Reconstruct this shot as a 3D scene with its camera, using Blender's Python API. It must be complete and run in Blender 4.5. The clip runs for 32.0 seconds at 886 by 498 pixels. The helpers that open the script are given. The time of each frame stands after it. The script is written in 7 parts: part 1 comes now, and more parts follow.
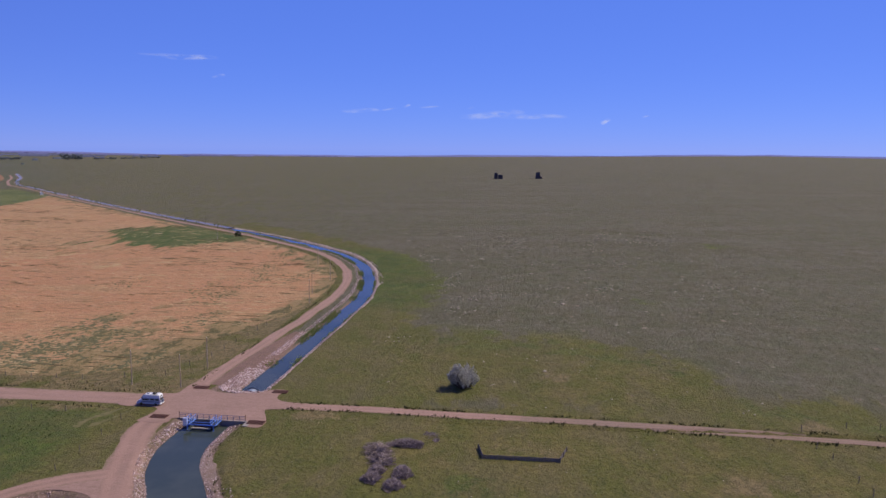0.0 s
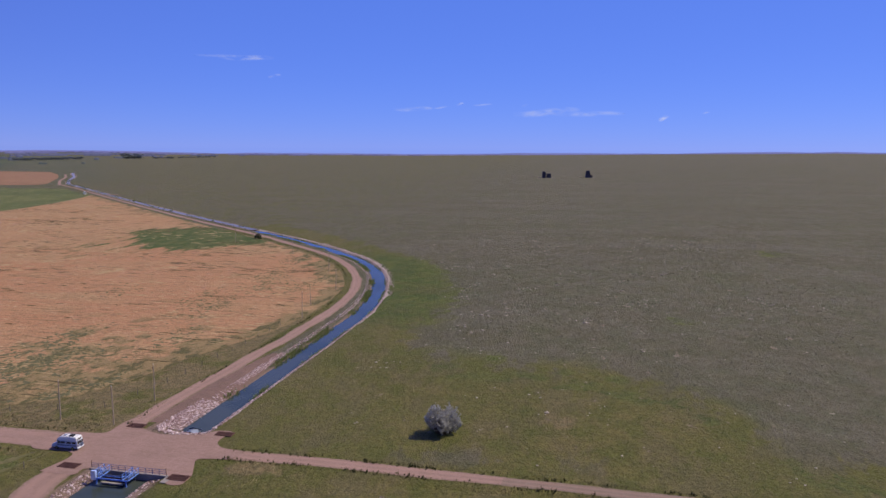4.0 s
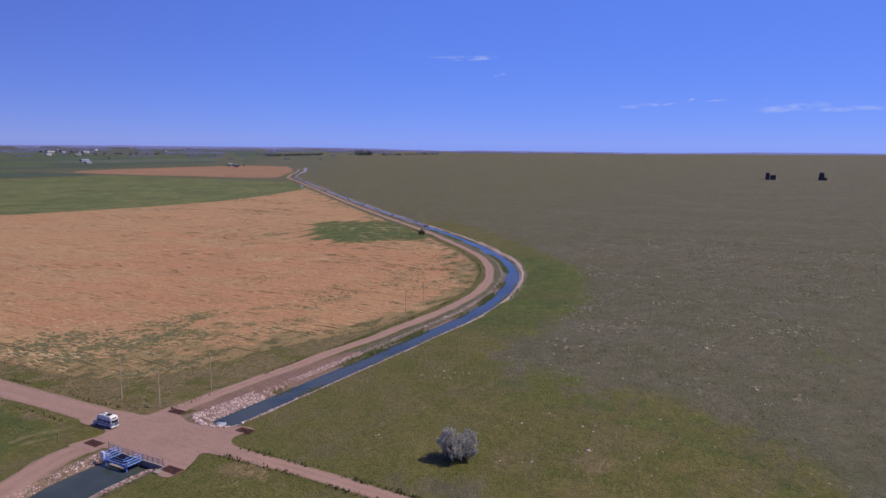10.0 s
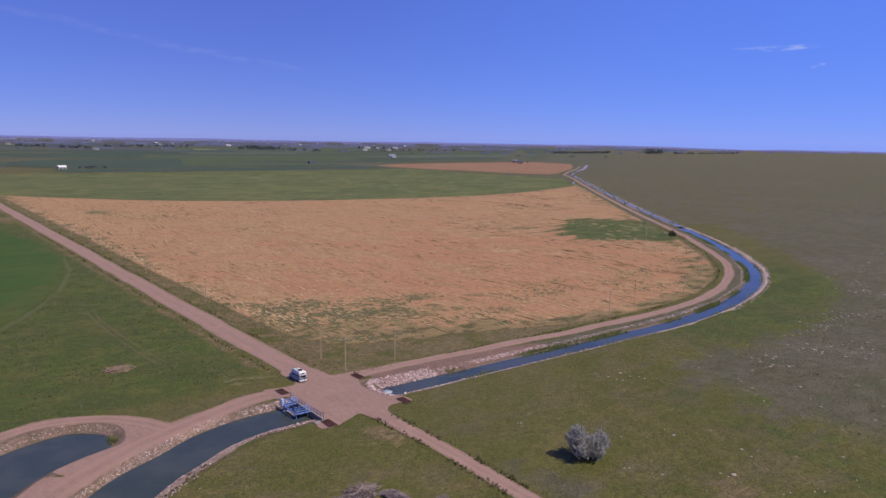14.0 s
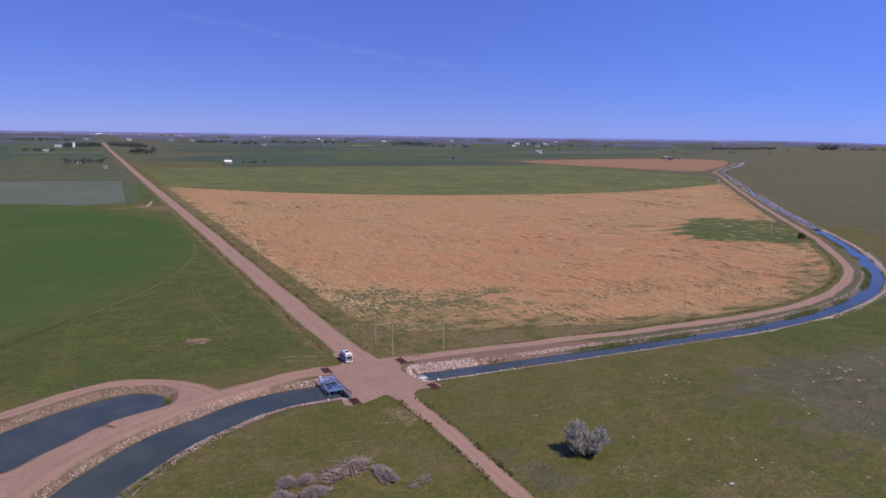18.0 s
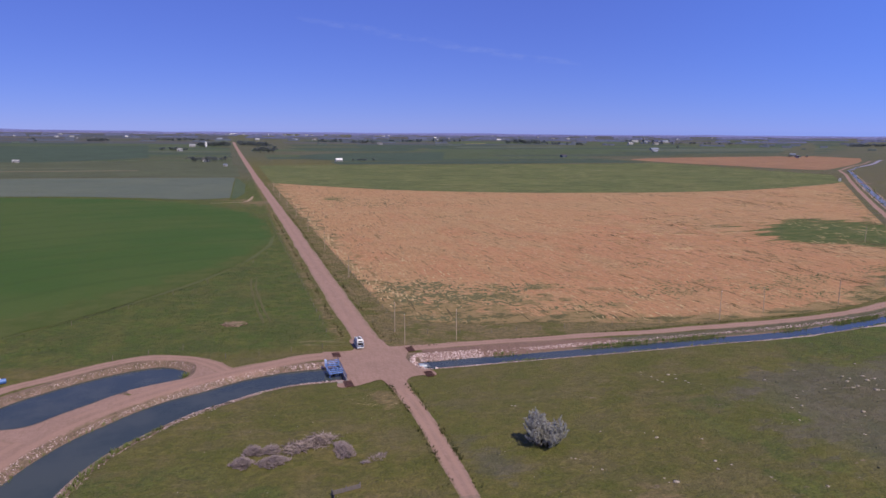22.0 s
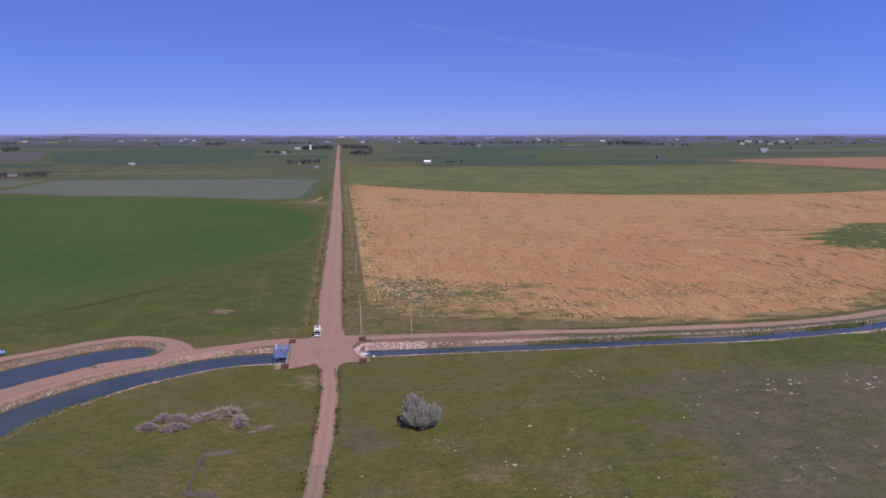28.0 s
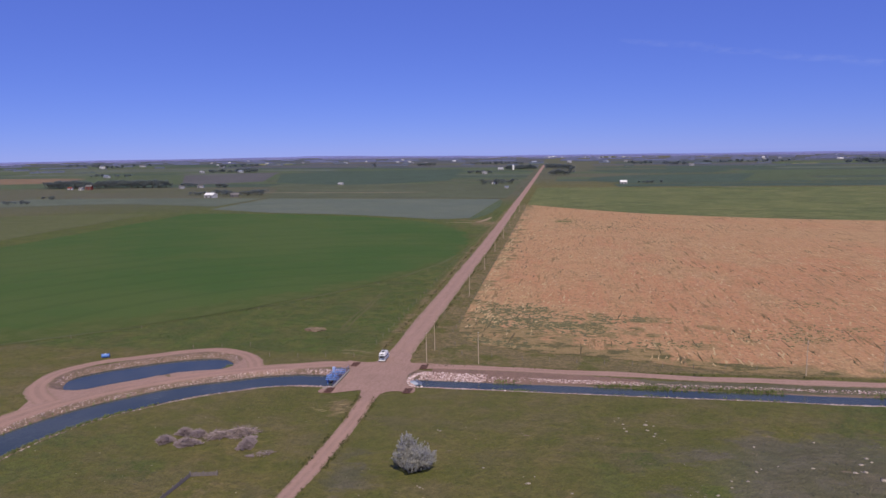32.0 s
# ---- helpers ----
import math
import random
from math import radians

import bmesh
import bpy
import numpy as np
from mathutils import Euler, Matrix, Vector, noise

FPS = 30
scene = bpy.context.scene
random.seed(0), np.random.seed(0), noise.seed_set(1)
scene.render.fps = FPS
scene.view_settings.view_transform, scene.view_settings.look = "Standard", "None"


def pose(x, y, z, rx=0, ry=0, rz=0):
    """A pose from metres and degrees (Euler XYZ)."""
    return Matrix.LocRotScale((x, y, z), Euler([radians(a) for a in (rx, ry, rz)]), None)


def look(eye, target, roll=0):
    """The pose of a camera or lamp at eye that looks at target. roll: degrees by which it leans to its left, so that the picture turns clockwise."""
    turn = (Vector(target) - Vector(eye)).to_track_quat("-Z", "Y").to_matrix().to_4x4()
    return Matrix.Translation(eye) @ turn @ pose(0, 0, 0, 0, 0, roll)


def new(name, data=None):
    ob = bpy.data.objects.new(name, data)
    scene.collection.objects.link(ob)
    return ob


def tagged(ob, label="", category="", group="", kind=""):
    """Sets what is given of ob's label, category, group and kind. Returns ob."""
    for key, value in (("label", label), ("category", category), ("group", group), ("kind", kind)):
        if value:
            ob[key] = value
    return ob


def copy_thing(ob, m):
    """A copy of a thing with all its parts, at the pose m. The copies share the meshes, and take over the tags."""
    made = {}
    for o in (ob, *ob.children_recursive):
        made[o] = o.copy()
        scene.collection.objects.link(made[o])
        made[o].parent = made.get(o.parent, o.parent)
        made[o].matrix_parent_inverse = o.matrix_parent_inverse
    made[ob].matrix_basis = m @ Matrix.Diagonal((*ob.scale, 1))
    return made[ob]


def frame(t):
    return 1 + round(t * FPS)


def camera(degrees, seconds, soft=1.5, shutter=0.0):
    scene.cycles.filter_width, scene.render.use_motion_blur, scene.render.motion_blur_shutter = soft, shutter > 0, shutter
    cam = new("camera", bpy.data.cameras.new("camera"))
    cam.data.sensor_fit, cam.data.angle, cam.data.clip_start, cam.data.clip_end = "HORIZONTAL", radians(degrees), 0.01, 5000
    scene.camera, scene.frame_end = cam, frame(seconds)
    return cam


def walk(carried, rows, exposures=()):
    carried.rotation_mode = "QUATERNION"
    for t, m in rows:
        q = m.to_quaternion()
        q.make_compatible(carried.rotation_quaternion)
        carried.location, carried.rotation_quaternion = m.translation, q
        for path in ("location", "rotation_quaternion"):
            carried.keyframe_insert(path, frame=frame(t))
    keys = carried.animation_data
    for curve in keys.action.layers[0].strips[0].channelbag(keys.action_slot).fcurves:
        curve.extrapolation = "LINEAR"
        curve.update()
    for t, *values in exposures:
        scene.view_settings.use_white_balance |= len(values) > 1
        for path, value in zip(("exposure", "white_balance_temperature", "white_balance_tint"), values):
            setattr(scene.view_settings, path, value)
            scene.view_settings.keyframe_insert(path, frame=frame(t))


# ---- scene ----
cam = camera(63.3, 32.0)
PATH = [
    (0, (-150.00, -71.39, 59.09), (-51.60, -60.07, 45.37), 0.69),
    (0.5, (-146.16, -72.76, 59.06), (-47.90, -60.30, 45.30), 0.80),
    (1, (-142.09, -74.14, 59.00), (-43.98, -60.52, 45.22), 0.87),
    (1.5, (-137.82, -75.61, 58.94), (-39.87, -60.98, 45.12), 0.85),
    (2, (-133.48, -77.07, 58.89), (-35.52, -62.52, 45.00), 0.77),
    (2.5, (-129.07, -78.56, 58.87), (-31.30, -62.88, 44.93), 0.65),
    (3, (-124.74, -80.13, 58.88), (-27.14, -63.32, 44.99), 0.52),
    (3.5, (-120.65, -81.88, 58.89), (-23.23, -64.11, 44.96), 0.48),
    (5.5, (-107.30, -90.34, 58.74), (-10.90, -67.79, 44.68), 0.39),
    (6, (-104.68, -92.79, 58.70), (-8.57, -68.96, 44.70), 0.38),
    (6.5, (-102.33, -95.38, 58.76), (-6.63, -70.09, 44.54), 0.45),
    (7, (-100.32, -98.08, 58.83), (-5.21, -70.68, 44.57), 0.52),
    (7.5, (-98.64, -100.90, 58.88), (-4.62, -69.97, 44.61), 0.56),
    (8, (-97.20, -103.87, 58.87), (-4.28, -69.80, 44.58), 0.59),
    (8.5, (-95.87, -106.87, 58.82), (-3.87, -70.37, 44.54), 0.59),
    (9, (-94.50, -109.83, 58.77), (-3.75, -70.30, 44.56), 0.58),
    (9.5, (-92.57, -112.73, 58.76), (-3.64, -69.33, 44.35), 0.61),
    (10, (-90.59, -115.61, 58.74), (-3.82, -68.07, 44.19), 0.64),
    (10.5, (-88.68, -118.58, 58.70), (-4.55, -66.54, 44.07), 0.65),
    (11, (-86.91, -121.56, 58.65), (-5.67, -65.11, 44.01), 0.66),
    (11.5, (-85.22, -124.56, 58.61), (-7.16, -63.83, 43.85), 0.68),
    (12, (-83.52, -127.59, 58.56), (-9.24, -62.31, 43.69), 0.72),
    (12.5, (-81.72, -130.46, 58.49), (-11.43, -60.94, 43.48), 0.74),
    (13, (-79.87, -133.05, 58.37), (-12.89, -60.36, 43.20), 0.76),
    (13.5, (-77.82, -135.57, 58.23), (-14.36, -59.80, 42.98), 0.80),
    (14, (-75.69, -138.15, 58.12), (-14.28, -60.73, 42.78), 0.84),
    (14.5, (-73.48, -140.66, 58.10), (-13.09, -62.47, 42.63), 0.85),
    (16.5, (-63.46, -150.23, 58.44), (-10.04, -67.20, 42.52), 0.75),
    (17, (-60.91, -152.52, 58.51), (-10.31, -67.78, 42.41), 0.69),
    (17.5, (-58.41, -154.92, 58.49), (-11.20, -68.25, 42.40), 0.66),
    (18, (-55.72, -157.19, 58.46), (-12.21, -68.61, 42.32), 0.61),
    (18.5, (-52.93, -159.32, 58.44), (-13.29, -68.95, 42.27), 0.55),
    (19, (-50.06, -161.51, 58.44), (-14.57, -69.44, 42.19), 0.47),
    (19.5, (-47.05, -163.73, 58.38), (-13.51, -70.93, 42.17), 0.41),
    (20, (-43.91, -165.77, 58.30), (-11.53, -72.56, 42.10), 0.36),
    (20.5, (-40.68, -167.68, 58.25), (-9.38, -74.10, 42.03), 0.31),
    (21, (-37.54, -169.49, 58.25), (-7.32, -75.57, 41.95), 0.26),
    (21.5, (-34.43, -171.29, 58.30), (-5.27, -77.04, 41.94), 0.20),
    (22, (-31.26, -173.10, 58.32), (-3.11, -78.57, 41.84), 0.17),
    (22.5, (-28.16, -175.26, 58.21), (-1.07, -80.40, 41.83), 0.22),
    (23, (-25.02, -177.53, 58.07), (1.05, -82.37, 41.74), 0.29),
    (23.5, (-21.86, -179.88, 57.99), (3.13, -84.44, 41.65), 0.35),
    (24, (-18.71, -182.25, 57.98), (5.22, -86.54, 41.61), 0.39),
    (24.5, (-15.58, -184.54, 58.04), (7.42, -88.61, 41.63), 0.39),
    (25, (-12.18, -186.70, 58.11), (9.68, -90.54, 41.51), 0.37),
    (25.5, (-8.73, -188.63, 58.15), (12.04, -92.23, 41.52), 0.28),
    (27.5, (5.46, -193.26, 58.62), (21.56, -95.94, 42.20), -0.22),
    (28, (9.56, -193.28, 58.69), (22.85, -95.50, 42.49), -0.39),
    (28.5, (14.15, -192.49, 58.70), (25.16, -94.38, 42.79), -0.51),
    (29, (19.03, -191.21, 58.60), (29.14, -92.97, 42.93), -0.64),
    (29.5, (23.91, -189.68, 58.48), (32.88, -91.27, 43.14), -0.83),
    (30, (28.96, -187.94, 58.36), (34.11, -89.20, 43.38), -0.98),
    (30.5, (34.18, -186.22, 58.29), (35.33, -87.29, 43.70), -1.06),
    (31, (39.45, -184.58, 58.29), (35.87, -85.65, 44.15), -1.09),
    (31.5, (44.92, -183.16, 58.35), (37.09, -84.41, 44.65), -1.08),
    (32, (50.20, -182.01, 58.48), (34.19, -84.18, 45.31), -1.07),
]
walk(cam, [(t, look(eye, target, roll)) for t, eye, target, roll in PATH], exposures=((0, -0.08), (10, -0.06), (18, 0.02), (32, 0.03)))

# ---- world, sun, exposure ----
SUN_DIR = Vector((0.40, -0.92, 0.0)).normalized()      # where the sun stands, on the ground plan
SUN_ELEV = radians(52)
world = bpy.data.worlds.new("sky")
scene.world = world
world.use_nodes = True
wn, wl = world.node_tree.nodes, world.node_tree.links
wn.clear()
sky = wn.new("ShaderNodeTexSky")
sky.sky_type = "NISHITA"
sky.sun_disc = False
sky.sun_elevation = SUN_ELEV
sky.sun_rotation = math.atan2(SUN_DIR.x, SUN_DIR.y)
sky.altitude = 900
sky.air_density = 0.75
sky.dust_density = 0.0
sky.ozone_density = 6.0
tint = wn.new("ShaderNodeMix")
tint.data_type, tint.blend_type = "RGBA", "MULTIPLY"
tint.inputs[0].default_value = 1.0
tint.inputs[7].default_value = (0.80, 0.80, 1.24, 1)
bg = wn.new("ShaderNodeBackground")
bg.inputs[1].default_value = 0.10
wo = wn.new("ShaderNodeOutputWorld")
wl.new(sky.outputs[0], tint.inputs[6])
deep = wn.new("ShaderNodeMix")
deep.data_type = "RGBA"
deep.inputs[0].default_value = 0.6
east = wn.new("ShaderNodeMix")                          # the clear blue is paler towards the east
east.data_type = "RGBA"
east.inputs[6].default_value = (0.88, 1.38, 6.3, 1)
east.inputs[7].default_value = (1.15, 2.55, 10.4, 1)
wc = wn.new("ShaderNodeTexCoord")
ws = wn.new("ShaderNodeSeparateXYZ")
wr = wn.new("ShaderNodeMapRange")
wr.interpolation_type = "SMOOTHSTEP"
wr.inputs[1].default_value, wr.inputs[2].default_value = 0.35, 1.0
wl.new(wc.outputs["Generated"], ws.inputs[0])
wl.new(ws.outputs[0], wr.inputs[0])
wl.new(wr.outputs[0], east.inputs[0])
wl.new(east.outputs[2], deep.inputs[7])
wl.new(tint.outputs[2], deep.inputs[6])
wl.new(deep.outputs[2], bg.inputs[0])
wl.new(bg.outputs[0], wo.inputs[0])

sun_data = bpy.data.lights.new("sun", "SUN")
sun_data.energy, sun_data.angle, sun_data.color = 4.9, radians(0.5), (1.0, 0.87, 0.70)
sun = new("sun", sun_data)
sun.matrix_world = look(SUN_DIR * 200 * math.cos(SUN_ELEV) + Vector((0, 0, 200 * math.sin(SUN_ELEV))), (0, 0, 0))


# ---- materials ----
ALBEDO = 0.74                 # common scale of the colours below


def toned(c):
    return tuple(v * ALBEDO for v in c)


def material(name, c1, c2, s1=1.0, s2=12.0, rough=0.9, bump=0.0, c3=None, s3=0.05, metal=0.0, spec=0.25, stretch=(1, 1, 1), amount2=0.5, lo=0.35, hi=0.65, bump_scale=None):
    """Two colours mixed by noise at two sizes, a third by a large noise, with fine relief."""
    c1, c2, c3 = toned(c1), toned(c2), c3 and toned(c3)
    m = bpy.data.materials.new(name)
    m.use_nodes = True
    n, l = m.node_tree.nodes, m.node_tree.links
    b = n["Principled BSDF"]
    b.inputs["Roughness"].default_value, b.inputs["Metallic"].default_value = rough, metal
    b.inputs["Specular IOR Level"].default_value = spec
    co = n.new("ShaderNodeTexCoord")
    mp = n.new("ShaderNodeMapping")
    mp.inputs["Scale"].default_value = stretch
    l.new(co.outputs["Object"], mp.inputs[0])

    def noise_at(scale, detail, low, high):
        t = n.new("ShaderNodeTexNoise")
        t.inputs["Scale"].default_value, t.inputs["Detail"].default_value, t.inputs["Roughness"].default_value = scale, detail, 0.65
        l.new(mp.outputs[0], t.inputs["Vector"])
        r = n.new("ShaderNodeMapRange")
        r.inputs[1].default_value, r.inputs[2].default_value = low, high
        l.new(t.outputs[0], r.inputs[0])
        return r.outputs[0]

    def mix(a, bb, fac):
        x = n.new("ShaderNodeMix")
        x.data_type = "RGBA"
        for sock, val in ((x.inputs[6], a), (x.inputs[7], bb)):
            if isinstance(val, tuple):
                sock.default_value = (*val, 1)
            else:
                l.new(val, sock)
        if isinstance(fac, float):
            x.inputs[0].default_value = fac
        else:
            l.new(fac, x.inputs[0])
        return x.outputs[2]

    def scaled(sock, k):
        t = n.new("ShaderNodeMath")
        t.operation = "MULTIPLY"
        t.inputs[1].default_value = k
        l.new(sock, t.inputs[0])
        return t.outputs[0]

    col = mix(c1, c2, noise_at(s1, 6, lo, hi))
    fine = noise_at(s2, 3, 0.3, 0.7)
    dark = tuple(v * 0.62 for v in c1)
    col = mix(col, dark, scaled(fine, amount2))
    if c3:
        col = mix(col, c3, noise_at(s3, 5, 0.48, 0.66))
    l.new(col, b.inputs["Base Color"])
    if bump:
        bp = n.new("ShaderNodeBump")
        bp.inputs["Strength"].default_value, bp.inputs["Distance"].default_value = bump, 0.3
        t = n.new("ShaderNodeTexNoise")
        t.inputs["Scale"].default_value, t.inputs["Detail"].default_value = bump_scale or s2, 4
        l.new(mp.outputs[0], t.inputs["Vector"])
        l.new(t.outputs[0], bp.inputs["Height"])
        l.new(bp.outputs[0], b.inputs["Normal"])
    m["out"] = 0
    return m


class Shader:
    """Small helper to write a node material as expressions."""
    def __init__(self, name, rough=0.95, spec=0.2):
        self.m = bpy.data.materials.new(name)
        self.m.use_nodes = True
        self.n, self.l = self.m.node_tree.nodes, self.m.node_tree.links
        self.b = self.n["Principled BSDF"]
        self.b.inputs["Roughness"].default_value = rough
        self.b.inputs["Specular IOR Level"].default_value = spec
        self.co = self.n.new("ShaderNodeTexCoord").outputs["Object"]

    def put(self, sock, val):
        if isinstance(val, (int, float)):
            sock.default_value = val
        elif isinstance(val, tuple):
            sock.default_value = (*toned(val), 1) if len(sock.default_value) == 4 else val
        else:
            self.l.new(val, sock)

    def space(self, scale=(1, 1, 1), turn=0.0):
        mp = self.n.new("ShaderNodeMapping")
        mp.inputs["Scale"].default_value = scale
        mp.inputs["Rotation"].default_value = (0, 0, radians(turn))
        self.l.new(self.co, mp.inputs[0])
        return mp.outputs[0]

    def noise(self, scale, lo=0.35, hi=0.65, detail=5, vec=None, rough=0.6):
        t = self.n.new("ShaderNodeTexNoise")
        t.inputs["Scale"].default_value, t.inputs["Detail"].default_value, t.inputs["Roughness"].default_value = scale, detail, rough
        self.l.new(vec or self.co, t.inputs["Vector"])
        return self.ramp(t.outputs[0], lo, hi)

    def ramp(self, val, lo, hi, a=0.0, b=1.0):
        r = self.n.new("ShaderNodeMapRange")
        r.interpolation_type = "SMOOTHSTEP"
        for i, v in ((1, lo), (2, hi), (3, a), (4, b)):
            r.inputs[i].default_value = v
        self.put(r.inputs[0], val)
        return r.outputs[0]

    def math(self, op, a, b=0.0):
        t = self.n.new("ShaderNodeMath")
        t.operation = op
        self.put(t.inputs[0], a)
        self.put(t.inputs[1], b)
        return t.outputs[0]

    def mix(self, a, b, fac, kind="MIX"):
        x = self.n.new("ShaderNodeMix")
        x.data_type, x.blend_type = "RGBA", kind
        self.put(x.inputs[6], a)
        self.put(x.inputs[7], b)
        self.put(x.inputs[0], fac)
        return x.outputs[2]

    def field(self, name):
        a = self.n.new("ShaderNodeAttribute")
        a.attribute_name = name
        return a.outputs["Fac"]

    def bump(self, val, strength=0.4, distance=0.3):
        bp = self.n.new("ShaderNodeBump")
        bp.inputs["Strength"].default_value, bp.inputs["Distance"].default_value = strength, distance
        self.l.new(val, bp.inputs["Height"])
        self.l.new(bp.outputs[0], self.b.inputs["Normal"])

    def done(self, col):
        self.put(self.b.inputs["Base Color"], col)
        return self.m


def make_ground():
    s = Shader("prairie")
    blotch = s.noise(0.018, 0.40, 0.60, 6)
    mottle = s.noise(0.05, 0.44, 0.58, 7, s.space((1, 1.7, 1), 8), 0.72)
    patch = s.noise(0.13, 0.41, 0.60, 7, None, 0.7)
    spot = s.noise(0.31, 0.44, 0.62, 6, s.space((1, 1.4, 1), 20), 0.7)
    tuft = s.noise(0.75, 0.40, 0.64, 5, None, 0.72)
    grain = s.noise(3.2, 0.3, 0.72, 3)
    drift = s.noise(0.011, 0.42, 0.58, 6, s.space((2.6, 0.6, 1), -12), 0.65)
    olive = s.mix((0.114, 0.124, 0.019), (0.182, 0.155, 0.044), patch)
    olive = s.mix(olive, (0.092, 0.112, 0.016), s.math("MULTIPLY", blotch, 0.55))
    olive = s.mix(olive, (0.208, 0.156, 0.074), s.math("MULTIPLY", mottle, 0.42))
    olive = s.mix(olive, (0.060, 0.078, 0.012), s.math("MULTIPLY", spot, 0.34))
    sage = s.mix((0.125, 0.122, 0.083), (0.156, 0.147, 0.116), blotch)
    sage = s.mix(sage, (0.078, 0.088, 0.042), s.math("MULTIPLY", drift, 0.65))
    sage = s.mix(sage, (0.100, 0.118, 0.066), s.math("MULTIPLY", s.noise(0.0045, 0.42, 0.56, 6, s.space((1.8, 0.8, 1), 15), 0.6), 0.55))
    sage = s.mix(sage, (0.112, 0.104, 0.050), s.math("MULTIPLY", mottle, 0.5))
    sage = s.mix(sage, (0.180, 0.155, 0.120), s.math("MULTIPLY", patch, 0.5))
    sage = s.mix(sage, (0.060, 0.064, 0.034), s.math("MULTIPLY", spot, 0.45))
    lush = s.mix((0.067, 0.126, 0.012), (0.128, 0.150, 0.028), patch)
    lush = s.mix(lush, (0.050, 0.088, 0.012), s.math("MULTIPLY", mottle, 0.6))
    lush = s.mix(lush, (0.135, 0.128, 0.040), s.math("MULTIPLY", s.noise(0.035, 0.50, 0.66, 7, s.space((1.5, 0.8, 1), 25), 0.72), 0.55))
    lush = s.mix(lush, (0.032, 0.055, 0.010), s.math("MULTIPLY", spot, 0.45))
    dry = s.mix((0.28, 0.205, 0.100), (0.19, 0.150, 0.070), s.math("MULTIPLY", s.math("ADD", tuft, patch), 0.5))
    dry = s.mix(dry, (0.11, 0.105, 0.04), s.math("MULTIPLY", spot, 0.5))
    col = s.mix(olive, sage, s.ramp(s.math("ADD", s.field("sage"), s.math("MULTIPLY", s.math("SUBTRACT", mottle, 0.5), 0.7)), 0.12, 0.95))
    col = s.mix(col, lush, s.ramp(s.math("ADD", s.field("lush"), s.math("MULTIPLY", s.math("SUBTRACT", patch, 0.5), 0.55)), 0.3, 0.8))
    col = s.mix(col, dry, s.ramp(s.math("ADD", s.field("dry"), s.math("MULTIPLY", s.math("SUBTRACT", s.math("MULTIPLY", s.math("ADD", patch, mottle), 0.5), 0.5), 0.8)), 0.3, 0.8))
    # small bare scrapes in the open grass
    bare = s.noise(0.16, 0.655, 0.70, 5, s.space((1, 1.5, 1), -15), 0.6)
    col = s.mix(col, (0.29, 0.22, 0.165), s.math("MULTIPLY", bare, s.math("MULTIPLY", s.field("open"), 0.75)))
    scrape = s.noise(0.42, 0.715, 0.74, 4, s.space((1.3, 1, 1), 30), 0.55)
    col = s.mix(col, (0.44, 0.37, 0.29), s.math("MULTIPLY", scrape, s.math("MULTIPLY", s.field("open"), 0.8)))
    bed = s.mix((0.30, 0.200, 0.165), (0.215, 0.155, 0.115), s.math("MULTIPLY", s.math("ADD", tuft, patch), 0.5))
    col = s.mix(col, bed, s.ramp(s.math("ADD", s.field("bank"), s.math("MULTIPLY", s.math("SUBTRACT", patch, 0.5), 0.4)), 0.25, 0.75))
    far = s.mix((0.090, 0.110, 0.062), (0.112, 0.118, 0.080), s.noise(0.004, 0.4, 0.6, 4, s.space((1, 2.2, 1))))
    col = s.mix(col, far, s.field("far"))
    col = s.mix(col, s.mix(col, (0.030, 0.036, 0.010), 0.65), s.math("MULTIPLY", tuft, s.math("SUBTRACT", 0.46, s.math("MULTIPLY", s.field("sage"), 0.34))))
    col = s.mix(col, s.mix(col, (0.34, 0.28, 0.14), 0.4), s.math("MULTIPLY", grain, 0.6))
    fleck = s.noise(1.5, 0.52, 0.62, 4, s.space((1, 1.3, 1), 35), 0.7)
    col = s.mix(col, s.mix(col, (0.025, 0.034, 0.010), 0.75), s.math("MULTIPLY", fleck, s.math("SUBTRACT", 0.34, s.math("MULTIPLY", s.field("sage"), 0.2))))
    bright = s.noise(1.9, 0.62, 0.70, 4, s.space((1.2, 1, 1), -20), 0.7)
    col = s.mix(col, (0.36, 0.31, 0.19), s.math("MULTIPLY", bright, 0.3))
    s.bump(s.math("ADD", tuft, s.math("MULTIPLY", grain, 0.4)), 0.6, 0.4)
    return s.done(col)


